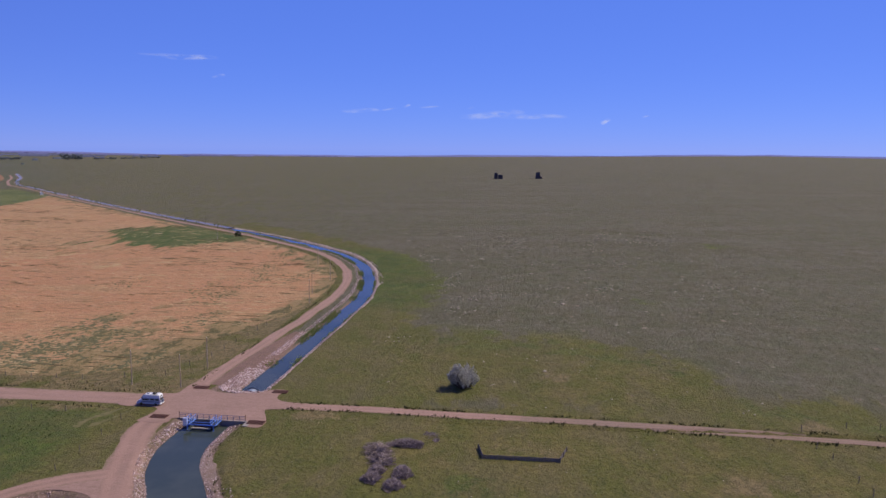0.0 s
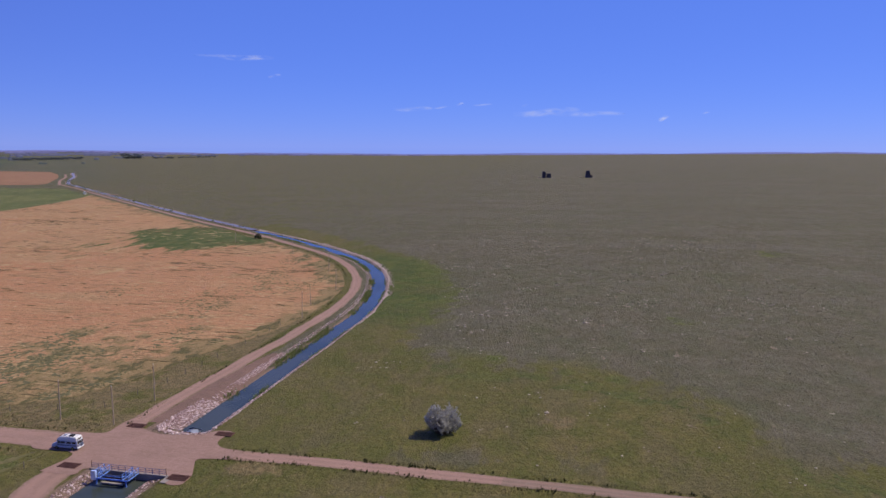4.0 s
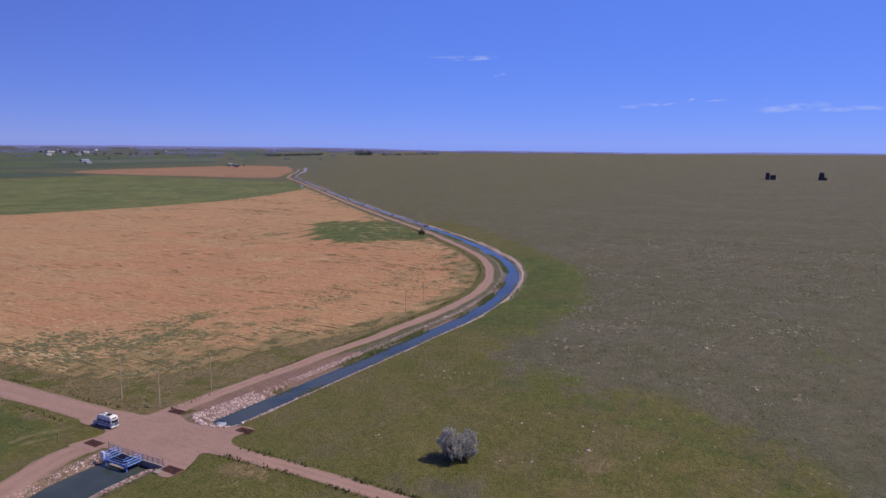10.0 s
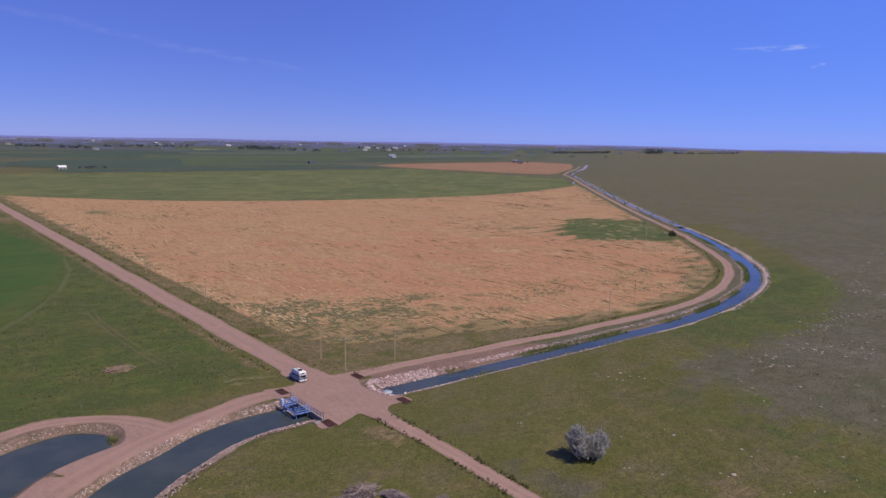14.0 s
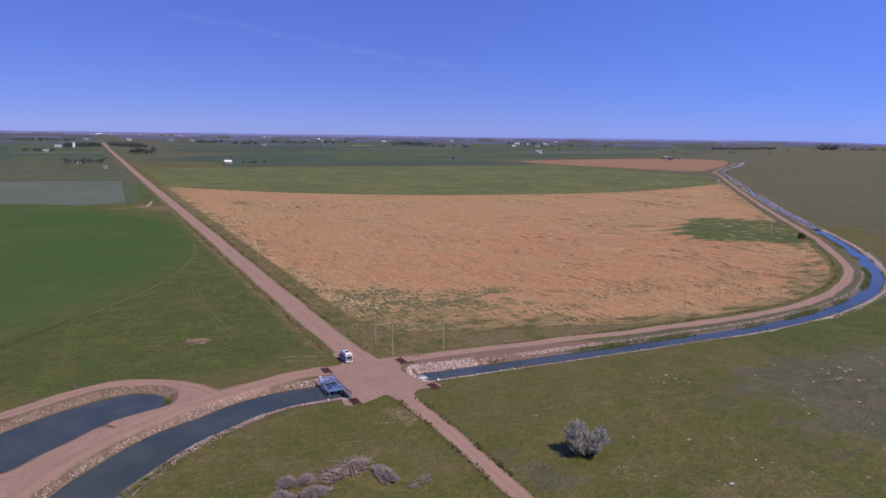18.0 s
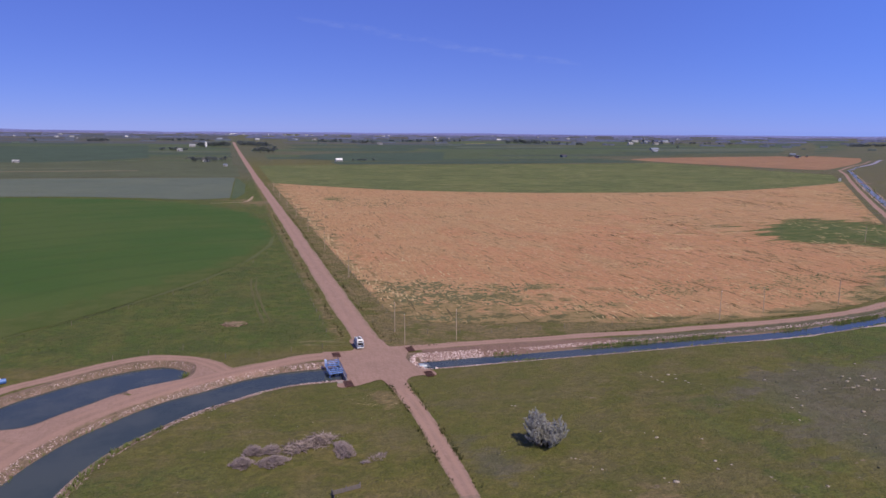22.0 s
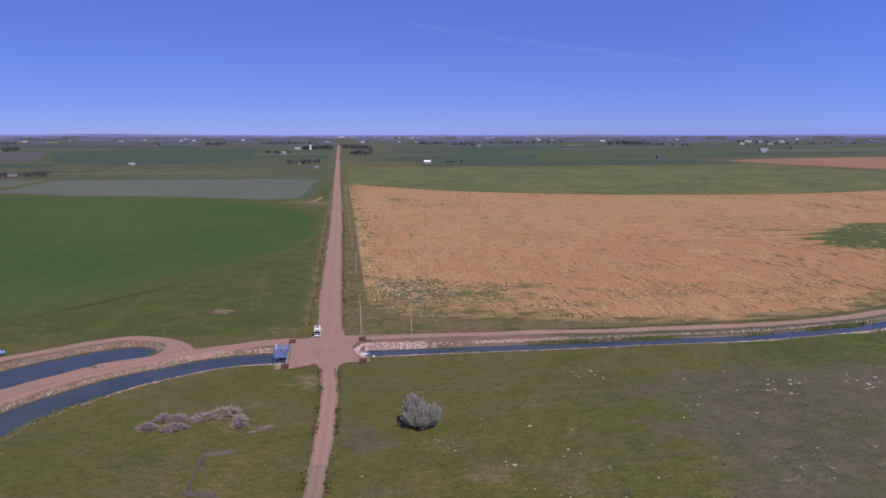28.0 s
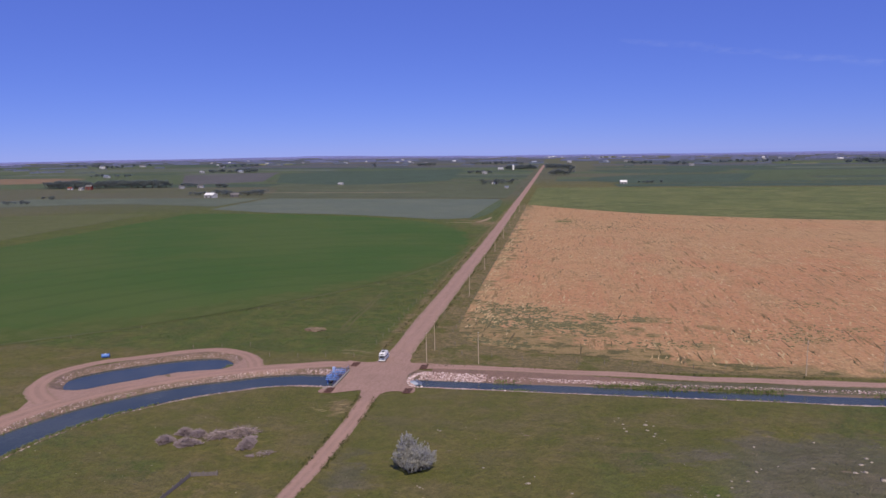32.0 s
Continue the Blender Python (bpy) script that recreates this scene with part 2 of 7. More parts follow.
def make_gravel(name, a=(0.400, 0.260, 0.216), b=(0.342, 0.226, 0.187), tracks=0.0):
    s = Shader(name)
    big = s.noise(0.12, 0.35, 0.65, 5)
    mid = s.noise(1.3, 0.3, 0.7, 5)
    grain = s.noise(7.0, 0.3, 0.7, 3)
    col = s.mix(a, b, big)
    col = s.mix(col, (0.24, 0.15, 0.115), s.math("MULTIPLY", mid, 0.45))
    col = s.mix(col, (0.25, 0.16, 0.12), s.math("MULTIPLY", s.noise(0.35, 0.48, 0.60, 6, s.space((2.2, 0.5, 1), 14), 0.7), 0.4))
    col = s.mix(col, (0.46, 0.32, 0.25), s.math("MULTIPLY", grain, 0.25))
    if tracks:
        edge = s.field("across")              # 0 at the middle, 1 at the edge
        wheel = s.math("SUBTRACT", 1.0, s.ramp(s.math("ABSOLUTE", s.math("SUBTRACT", edge, 0.45)), 0.10, 0.32))
        col = s.mix(col, (0.42, 0.27, 0.21), s.math("MULTIPLY", wheel, tracks))
        col = s.mix(col, (0.22, 0.18, 0.10), s.math("MULTIPLY", s.ramp(s.math("ADD", edge, s.math("MULTIPLY", mid, 0.25)), 0.92, 1.15), 0.8))
    s.bump(s.math("ADD", mid, grain), 0.35, 0.08)
    return s.done(col)


def make_stubble():
    s = Shader("ripe_grain")
    big = s.noise(0.013, 0.38, 0.62, 6)
    mid = s.noise(0.09, 0.36, 0.64, 6)
    col = s.mix((0.535, 0.308, 0.158), (0.510, 0.330, 0.172), big)
    red = s.ramp(s.math("ADD", s.field("red"), s.math("MULTIPLY", s.math("SUBTRACT", s.noise(0.022, 0.3, 0.7, 6, s.space((1.6, 0.7, 1), -5)), 0.5), 1.0)), 0.3, 0.8)
    col = s.mix(col, (0.555, 0.245, 0.130), s.math("MULTIPLY", red, 0.62))
    col = s.mix(col, (0.40, 0.215, 0.105), s.math("MULTIPLY", mid, 0.45))
    drill = s.noise(0.16, 0.40, 0.62, 5, s.space((4.5, 0.10, 1), -3), 0.7)
    col = s.mix(col, (0.56, 0.39, 0.195), s.math("MULTIPLY", drill, 0.32))
    lines = s.noise(0.085, 0.57, 0.63, 6, s.space((4.0, 0.42, 1), -5), 0.75)
    col = s.mix(col, (0.150, 0.120, 0.048), s.math("MULTIPLY", lines, 0.75))
    speck = s.noise(0.45, 0.50, 0.62, 6, s.space((1.8, 0.8, 1), -5), 0.75)
    col = s.mix(col, (0.21, 0.140, 0.070), s.math("MULTIPLY", speck, 0.66))
    pale = s.noise(0.40, 0.56, 0.66, 6, s.space((1.8, 0.6, 1), -5), 0.75)
    col = s.mix(col, (0.68, 0.51, 0.30), s.math("MULTIPLY", pale, 0.8))
    fine = s.noise(1.3, 0.35, 0.65, 4)
    col = s.mix(col, (0.28, 0.155, 0.075), s.math("MULTIPLY", fine, 0.42))
    margin = s.ramp(s.math("ADD", s.field("margin"), s.math("MULTIPLY", s.math("SUBTRACT", mid, 0.5), 0.9)), 0.35, 0.75)
    weeds = s.mix((0.34, 0.245, 0.115), (0.125, 0.118, 0.045), s.noise(0.13, 0.47, 0.58, 7, s.space((0.8, 1.5, 1), 12), 0.75))
    weeds = s.mix(weeds, s.mix(weeds, (0.06, 0.05, 0.02), 0.6), s.math("MULTIPLY", fine, 0.5))
    col = s.mix(col, weeds, margin)
    green = s.ramp(s.math("ADD", s.field("green"), s.math("MULTIPLY", s.math("SUBTRACT", s.noise(0.06, 0.35, 0.65, 6, s.space((0.45, 2.2, 1), -30), 0.7), 0.5), 0.8)), 0.45, 0.70)
    col = s.mix(col, s.mix((0.058, 0.104, 0.022), (0.120, 0.138, 0.045), s.noise(0.09, 0.42, 0.60, 6, s.space((0.6, 1.6, 1), -30), 0.75)), s.math("MULTIPLY", green, 0.95))
    s.bump(s.math("ADD", fine, mid), 0.5, 0.35)
    return s.done(col)


def make_crop(name, a, b, c, turn=0.0, amount=0.5, streak=0.0):
    s = Shader(name)
    col = s.mix(a, b, s.noise(0.012, 0.38, 0.62, 6))
    col = s.mix(col, c, s.math("MULTIPLY", s.noise(0.05, 0.48, 0.66, 6, s.space((0.35, 2.4, 1), turn), 0.7), amount))
    if streak:
        dark = s.noise(0.16, 0.49, 0.60, 7, s.space((0.30, 1.3, 1), turn - 6), 0.78)
        col = s.mix(col, tuple(v * 0.5 for v in a), s.math("MULTIPLY", dark, streak))
        light = s.noise(0.20, 0.54, 0.63, 7, s.space((0.22, 1.3, 1), turn + 4), 0.78)
        col = s.mix(col, tuple(v * 1.5 for v in c), s.math("MULTIPLY", light, streak))
    rows = s.noise(0.6, 0.3, 0.7, 3, s.space((0.05, 1.0, 1), turn))
    col = s.mix(col, s.mix(col, (0.02, 0.03, 0.01), 0.5), s.math("MULTIPLY", rows, 0.35))
    s.bump(s.noise(1.2, 0.3, 0.7, 3), 0.4, 0.25)
    return s.done(col)


def make_pivot():
    """Irrigated crop, thinning to a paler rim."""
    s = Shader("irrigated_crop")
    col = s.mix((0.053, 0.106, 0.018), (0.073, 0.115, 0.024), s.noise(0.009, 0.40, 0.60, 5))
    col = s.mix(col, (0.090, 0.112, 0.026), s.math("MULTIPLY", s.noise(0.03, 0.50, 0.70, 5, s.space((0.5, 1.4, 1), 12)), 0.35))
    ring = s.n.new("ShaderNodeTexWave")
    ring.wave_type, ring.rings_direction = "RINGS", "Z"
    ring.inputs["Scale"].default_value, ring.inputs["Distortion"].default_value = 0.012, 1.2
    s.l.new(s.space(), ring.inputs["Vector"])
    col = s.mix(col, (0.040, 0.072, 0.012), s.math("MULTIPLY", s.ramp(ring.outputs["Fac"], 0.80, 1.0), 0.25))
    rim = s.ramp(s.math("ADD", s.field("rim"), s.math("MULTIPLY", s.math("SUBTRACT", s.noise(0.05, 0.3, 0.7, 6, None, 0.7), 0.5), 0.9)), 0.35, 0.85)
    col = s.mix(col, s.mix((0.095, 0.115, 0.030), (0.070, 0.098, 0.018), s.noise(0.13, 0.40, 0.62, 6)), s.math("MULTIPLY", rim, 0.9))
    s.bump(s.noise(1.2, 0.3, 0.7, 3), 0.4, 0.25)
    return s.done(col)


def make_water(name="canal_water", a=(0.050, 0.066, 0.058), b=(0.070, 0.084, 0.072), rough=0.10):
    s = Shader(name, rough=rough, spec=0.38)
    s.b.inputs["IOR"].default_value = 1.33
    wave = s.noise(1.4, 0.2, 0.8, 4, s.space((1, 1.6, 1), 30))
    s.bump(wave, 0.12, 0.05)
    return s.done(s.mix(a, b, s.noise(0.06, 0.4, 0.6, 4)))


M_GROUND, M_WATER, M_GRAIN = make_ground(), make_water(), make_stubble()
M_ROAD, M_TRACK, M_PAD = make_gravel("road_gravel", tracks=0.35), make_gravel("track_gravel", tracks=0.6), make_gravel("yard_gravel")
M_SERVICE = make_gravel("service_gravel", (0.385, 0.245, 0.20), (0.315, 0.205, 0.165), tracks=0.55)
M_PIVOT = make_pivot()
M_PASTURE = make_crop("green_crop", (0.112, 0.145, 0.046), (0.165, 0.182, 0.060), (0.225, 0.215, 0.088), 6, 0.7, 0.8)
M_FLAX = make_crop("grey_green_crop", (0.135, 0.165, 0.130), (0.155, 0.18, 0.135), (0.12, 0.15, 0.095), 0, 0.6, 0.3)
M_STRAW = make_crop("far_ripe_crop", (0.36, 0.195, 0.115), (0.385, 0.22, 0.125), (0.26, 0.19, 0.10), 5, 0.8, 0.45)


def make_rock():
    s = Shader("riprap_stone", 0.9, 0.25)
    g = s.n.new("ShaderNodeNewGeometry")
    o = s.n.new("ShaderNodeObjectInfo")
    shade = s.math("POWER", s.math("FRACT", s.math("ADD", g.outputs["Random Per Island"], o.outputs["Random"])), 1.6)
    col = s.mix((0.37, 0.235, 0.215), (0.95, 0.80, 0.78), shade)
    col = s.mix(col, (0.40, 0.30, 0.26), s.math("MULTIPLY", s.noise(2.2, 0.35, 0.7, 4), 0.3))
    s.bump(s.noise(5.0, 0.3, 0.7, 3), 0.4, 0.08)
    return s.done(col)


def make_twigs(name, a, b):
    """Bleached sticks, each a shade of its own."""
    s = Shader(name, 0.95, 0.15)
    g = s.n.new("ShaderNodeNewGeometry")
    col = s.mix(a, b, g.outputs["Random Per Island"])
    return s.done(s.mix(col, tuple(v * 0.5 for v in a), s.math("MULTIPLY", s.noise(1.4, 0.45, 0.7, 4), 0.6)))


M_ROCK = make_rock()
M_STONE = material("field_stone", (0.42, 0.36, 0.28), (0.60, 0.52, 0.41), 0.8, 5, 0.9, 0.4)
M_CONCRETE = material("old_concrete", (0.42, 0.38, 0.34), (0.34, 0.31, 0.28), 1.2, 9, 0.9, 0.3)
M_BLUE = material("blue_steel_paint", (0.17, 0.35, 0.92), (0.22, 0.42, 1.0), 2.0, 14, 0.45, 0.0, spec=0.5, amount2=0.25)
M_RAIL = material("dull_blue_rail_paint", (0.075, 0.10, 0.24), (0.09, 0.13, 0.30), 3.0, 14, 0.5, 0.0, spec=0.4, amount2=0.25)
M_RUST = material("rusty_steel", (0.15, 0.075, 0.06), (0.20, 0.105, 0.08), 4.0, 20, 0.85, 0.2)
M_DARK = material("painted_shade", (0.06, 0.04, 0.035), (0.085, 0.06, 0.05), 2.0, 10, 0.95)
M_WOOD = material("weathered_wood", (0.19, 0.165, 0.165), (0.25, 0.22, 0.21), 2.0, 22, 0.9, 0.3, stretch=(1, 1, 0.2))
M_POLE = material("grey_pole_wood", (0.52, 0.42, 0.30), (0.62, 0.50, 0.38), 2.0, 16, 0.9, 0.2, stretch=(1, 1, 0.1))
M_BRANCH = make_twigs("cut_branches", (0.15, 0.115, 0.105), (0.45, 0.37, 0.35))
M_POST = material("old_fence_post", (0.25, 0.215, 0.17), (0.32, 0.27, 0.22), 2.0, 16, 0.9, 0.2)
M_STICK = make_twigs("dead_twigs", (0.235, 0.19, 0.19), (0.39, 0.32, 0.325))
M_GALV = material("galvanised_sheet", (0.30, 0.35, 0.45), (0.37, 0.42, 0.51), 1.5, 12, 0.5, 0.0, metal=0.3, spec=0.5, amount2=0.2)
M_VANBODY = material("van_silver_blue_paint", (0.55, 0.62, 0.76), (0.59, 0.66, 0.80), 0.6, 30, 0.3, 0.0, spec=0.5, amount2=0.06)
M_WHITE = material("white_paint", (0.98, 0.98, 0.97), (0.92, 0.92, 0.90), 0.7, 14, 0.45, 0.0, spec=0.5, amount2=0.1)
M_STRIPE = material("blue_grey_stripe", (0.12, 0.16, 0.26), (0.14, 0.18, 0.28), 0.7, 14, 0.35, 0.0, spec=0.5, amount2=0.1)
M_TYRE = material("tyre_rubber", (0.02, 0.02, 0.021), (0.03, 0.03, 0.03), 5, 30, 0.85)
M_GLASS = material("tinted_glass", (0.015, 0.02, 0.025), (0.02, 0.025, 0.03), 1, 8, 0.06, 0.0, spec=0.8, amount2=0.0)
M_CHROME = material("steel_trim", (0.55, 0.56, 0.58), (0.5, 0.5, 0.52), 3, 20, 0.25, 0.0, metal=0.9, amount2=0.1)
M_RED = material("red_lens", (0.35, 0.02, 0.015), (0.3, 0.02, 0.015), 3, 20, 0.3, 0.0, spec=0.5)


def let_through(m, share):
    """Thin leaves let part of the light through."""
    n, l = m.node_tree.nodes, m.node_tree.links
    b = n["Principled BSDF"]
    t = n.new("ShaderNodeBsdfTranslucent")
    l.new(b.inputs["Base Color"].links[0].from_socket, t.inputs[0])
    x = n.new("ShaderNodeMixShader")
    x.inputs[0].default_value = share
    l.new(b.outputs[0], x.inputs[1])
    l.new(t.outputs[0], x.inputs[2])
    l.new(x.outputs[0], n["Material Output"].inputs[0])


M_BARK = material("bark", (0.13, 0.10, 0.08), (0.18, 0.145, 0.12), 3, 18, 0.95, 0.3)
M_SILVERLEAF = material("silver_leaf", (0.55, 0.55, 0.50), (0.78, 0.77, 0.72), 0.9, 6, 0.8, spec=0.2, amount2=0.25)
M_LEAF = material("dark_leaf", (0.035, 0.06, 0.022), (0.055, 0.085, 0.030), 0.7, 4, 0.9, spec=0.2)
# leaf colour lifted towards pale blue-grey in place of distance haze
M_FARLEAF = material("haze_pale_leaf", (0.19, 0.23, 0.235), (0.25, 0.285, 0.275), 0.3, 1.5, 0.95, spec=0.1)
let_through(M_SILVERLEAF, 0.58)
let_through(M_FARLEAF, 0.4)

# white walls greyed in the base colour to imitate distance haze
M_PALE = material("haze_greyed_paint", (0.44, 0.45, 0.48), (0.50, 0.51, 0.54), 0.3, 3, 0.7)
M_GRATING = material("dark_grating", (0.10, 0.11, 0.13), (0.14, 0.15, 0.17), 3, 14, 0.7)
M_REED = material("bank_weeds", (0.25, 0.32, 0.09), (0.34, 0.38, 0.14), 0.6, 4, 0.9, spec=0.2)
let_through(M_REED, 0.45)
M_CLUMP = material("dark_grass_clumps", (0.070, 0.080, 0.024), (0.115, 0.110, 0.045), 0.5, 4, 0.95)
M_SAGEBRUSH = material("sagebrush_leaf", (0.085, 0.092, 0.062), (0.125, 0.125, 0.095), 0.5, 4, 0.95)
M_SEDGE = material("dry_grass_tufts", (0.19, 0.175, 0.07), (0.26, 0.22, 0.105), 0.5, 4, 0.95)
M_ROOF = material("grey_roofing", (0.16, 0.15, 0.15), (0.22, 0.21, 0.21), 1, 8, 0.8)
M_BARNRED = material("barn_red", (0.28, 0.05, 0.035), (0.24, 0.06, 0.04), 0.8, 6, 0.85)
M_SLATE = material("dark_weathered_boards", (0.090, 0.090, 0.110), (0.125, 0.12, 0.135), 0.6, 5, 0.9)
M_POLY = material("blue_plastic", (0.08, 0.20, 0.55), (0.10, 0.24, 0.6), 2, 12, 0.4, 0.0, spec=0.5, amount2=0.2)
M_DIRT = material("bare_soil", (0.22, 0.155, 0.11), (0.33, 0.24, 0.175), 0.9, 4, 0.95, 0.3, c3=(0.12, 0.115, 0.05), s3=0.5)


# ---- ground shape ----
AZ_P = ((-180, .85), (-90, .85), (-70, 1.0), (-45, 1.6), (-20, 1.5), (0, 1.4), (40, 1.3), (120, 1.2), (180, .85))
AZ_H = ((-180, .2), (-125, .23), (-109, .25), (-93, 0.0), (-77, -.2), (-61, -.2), (-45, -.11), (-30, -.05), (0, -.03), (18, .07), (50, .08), (180, .2))
AZ_R = ((-180, 60), (-120, 60), (-95, 170), (-40, 170), (0, 60), (180, 60))
AZ_K = ((-180, 7.5), (-118, 9.0), (-109, 7.8), (-93, 8.2), (-77, 8.2), (-61, 7.4), (-53, 6.6), (-45, 7.2), (-37, 7.5), (-30, 7.6), (-22, 7.3), (-8, 6.5), (0, 5.8), (12, 4.6), (25, 3.2), (32, 3.2), (40, 3.8), (48, 4.4), (180, 7.5))
AZ_C = ((-180, 250), (-85, 250), (-77, 200), (-61, 60), (-45, 25), (180, 25))
CANAL_EAST = ((13.5, -5.6), (25, -5.9), (40, -6.2), (60, -6.4), (85, -7.0), (105, -6.8), (122, -6.8), (142, -5.4), (170.4, -0.4), (196.4, 6.8), (214.4, 14.3), (240.3, 29.2), (262, 47), (284, 66), (321, 104), (359, 146))
CANAL_FAR = ((359, 146), (401, 193), (479, 280), (594, 405), (711, 530), (790, 613), (872, 702), (892, 718), (979, 786), (1087, 860), (1196, 948), (1250, 990))
CANAL_WEST = ((-6.6, -4.0), (-11, -3.9), (-20, -4.1), (-28.3, -6.6), (-33, -9.3), (-38.5, -12.6), (-43.5, -15.6), (-49, -20), (-53.6, -25), (-58, -30), (-61.4, -35.8), (-64, -42), (-66.5, -51), (-68.3, -64), (-69.5, -84), (-68.5, -110), (-64, -150), (-59, -200), (-54, -270), (-52, -405))
POOL = ((-81.5, -13.5), (-82.6, -8.7), (-79.2, -3.1), (-74.0, 1.9), (-68.6, 6.2), (-61.9, 10.6), (-55.0, 13.6), (-49.4, 14.3), (-45.3, 11.3), (-42.8, 7.9), (-44, 2.6), (-47.5, 1.0), (-52.2, -0.6), (-58.2, -4.3), (-63.3, -9.2), (-68.2, -13.6), (-72.3, -18.2), (-76, -18.8), (-79.6, -17.2))
WATER_Z, WATER_E = -1.0, -0.5


def smooth_line(pts, step):
    """Points at even steps along a Catmull-Rom curve."""
    p = [Vector(q).to_2d() for q in pts]
    p = [2 * p[0] - p[1]] + p + [2 * p[-1] - p[-2]]
    out = []
    for a, b, c, d in zip(p, p[1:], p[2:], p[3:]):
        k = max(2, int((c - b).length / step))
        for i in range(k):
            t = i / k
            out.append(0.5 * ((2 * b) + (c - a) * t + (2 * a - 5 * b + 4 * c - d) * t * t + (3 * b - a - 3 * c + d) * t ** 3))
    out.append(p[-2])
    return out


def land(x, y):
    """Height of the land without canal and pool, for arrays."""
    x, y = np.asarray(x, float), np.asarray(y, float)
    r, a = np.hypot(x, y), np.degrees(np.arctan2(-x, y))
    r0 = np.interp(a, *zip(*AZ_R))
    q = np.clip((r - r0) / (4800 - r0), 0, 1)
    p = np.interp(a, *zip(*AZ_P))
    h = np.interp(a, *zip(*AZ_H))
    z = 57 * q ** p + 4800 * np.tan(np.radians(h)) * q ** np.maximum(p, 1)
    z = z - np.interp(a, *zip(*AZ_K)) * 0.001 * r * r / (r + np.interp(a, *zip(*AZ_C)))     # the plain falls away from the crossing
    return z + 0.12 * np.sin(x * 0.11 + 1.3) * np.sin(y * 0.093) * np.clip(r / 60 - 0.4, 0, 1) * np.clip(3 - r / 70, 0, 1)


def line_gap(x, y, pts):
    """Distance of points to a polyline, and the side (left positive)."""
    best = np.full(np.shape(x), 1e9)
    side = np.zeros(np.shape(x))
    for a, b in zip(pts, pts[1:]):
        dx, dy = b[0] - a[0], b[1] - a[1]
        t = np.clip(((x - a[0]) * dx + (y - a[1]) * dy) / (dx * dx + dy * dy), 0, 1)
        ex, ey = x - a[0] - t * dx, y - a[1] - t * dy
        d = np.hypot(ex, ey)
        s = np.sign(dx * ey - dy * ex)
        side = np.where(d < best, s, side)
        best = np.minimum(best, d)
    return best, side


def inside(x, y, poly):
    c = np.zeros(np.shape(x), bool)
    for a, b in zip(poly, poly[1:] + poly[:1]):
        if a[1] != b[1]:
            c ^= ((a[1] > y) != (b[1] > y)) & (x < (b[0] - a[0]) * (y - a[1]) / (b[1] - a[1]) + a[0])
    return c


LINE_E = [tuple(v) for v in smooth_line(CANAL_EAST, 6)]
LINE_W = [tuple(v) for v in smooth_line(CANAL_WEST, 4)]
LINE_F = [tuple(v) for v in smooth_line(CANAL_FAR, 30)]
POOL_S = [tuple(v) for v in smooth_line(POOL + POOL[:1], 2)][:-1]
HALF_E = 2.9


def half_w(x):
    """Half the width of the west canal, which widens past the pond."""
    return np.interp(x, (-46, -38), (5.4, 4.75))


def banks(x, y):
    """Signed distances outside the water's edge of the east canal, the west canal and the pool, and the side of the east canal."""
    de, se = line_gap(x, y, LINE_E)
    dw, sw = line_gap(x, y, LINE_W)
    dp, _ = line_gap(x, y, POOL_S + POOL_S[:1])
    dp = np.where(inside(x, y, POOL_S), -dp, dp)
    return de - HALF_E, dw - half_w(x), dp, se, sw


def height(x, y):
    """Height of the ground with canal and pool cut into it, for arrays."""
    x, y = np.asarray(x, float), np.asarray(y, float)
    z = land(x, y)
    near = np.hypot(x, y) < 440
    de, dw, dp, se, sw = banks(np.where(near, x, 900), np.where(near, y, -900))
    cut_e = np.where(se > 0, np.interp(de, (-3, 0, 4.0, 5.2), (-1.8, -0.5, -0.05, 0)), np.interp(de, (-3, 0, 1.1, 1.9), (-1.8, -0.5, -0.05, 0)))
    cut_e = cut_e * np.clip((x - 12.2) / 2.6, 0, 1) * np.clip((400 - np.hypot(x, y)) / 30, 0, 1)
    cut_w = np.where(sw < 0, np.interp(dw, (-3, 0, 1.7, 2.4), (-2.3, -1.0, -0.06, 0)), np.interp(dw, (-3, 0, 3.9, 4.8), (-2.3, -1.0, -0.06, 0))) * np.where(x < -6.8, 1.0, 0.0)
    cut_p = np.interp(dp, (-3, 0, 1.7, 2.4), (-2.3, -1.0, -0.06, 0))
    return z + np.minimum(np.minimum(cut_e, cut_w), cut_p)


def ht(x, y):
    return float(height(np.array([x]), np.array([y]))[0])


# ---- mesh helpers ----
def mesh_object(name, verts, faces, mat, parent=None, label="", smooth=False):
    me = bpy.data.meshes.new(name)
    me.from_pydata([tuple(v) for v in verts], [], [tuple(f) for f in faces])
    if smooth:
        me.polygons.foreach_set("use_smooth", [True] * len(me.polygons))
    me.materials.append(mat)
    ob = new(name, me)
    if parent:
        ob.parent = parent
    if label:
        tagged(ob, label)
    return ob


def part(name, bm, mat, parent=None, label="", smooth=False):
    me = bpy.data.meshes.new(name)
    bmesh.ops.recalc_face_normals(bm, faces=bm.faces)
    bm.to_mesh(me)
    bm.free()
    if smooth:
        me.polygons.foreach_set("use_smooth", [True] * len(me.polygons))
    me.materials.append(mat)
    ob = new(name, me)
    if parent:
        ob.parent = parent
    if label:
        tagged(ob, label)
    return ob


def box(bm, size, m, bevel=0.0):
    r = bmesh.ops.create_cube(bm, size=1.0, matrix=m @ Matrix.Diagonal((*size, 1)))
    if bevel:
        es = {e for v in r["verts"] for e in v.link_edges}
        bmesh.ops.bevel(bm, geom=list(es), offset=bevel, segments=1, affect="EDGES")
    return bm


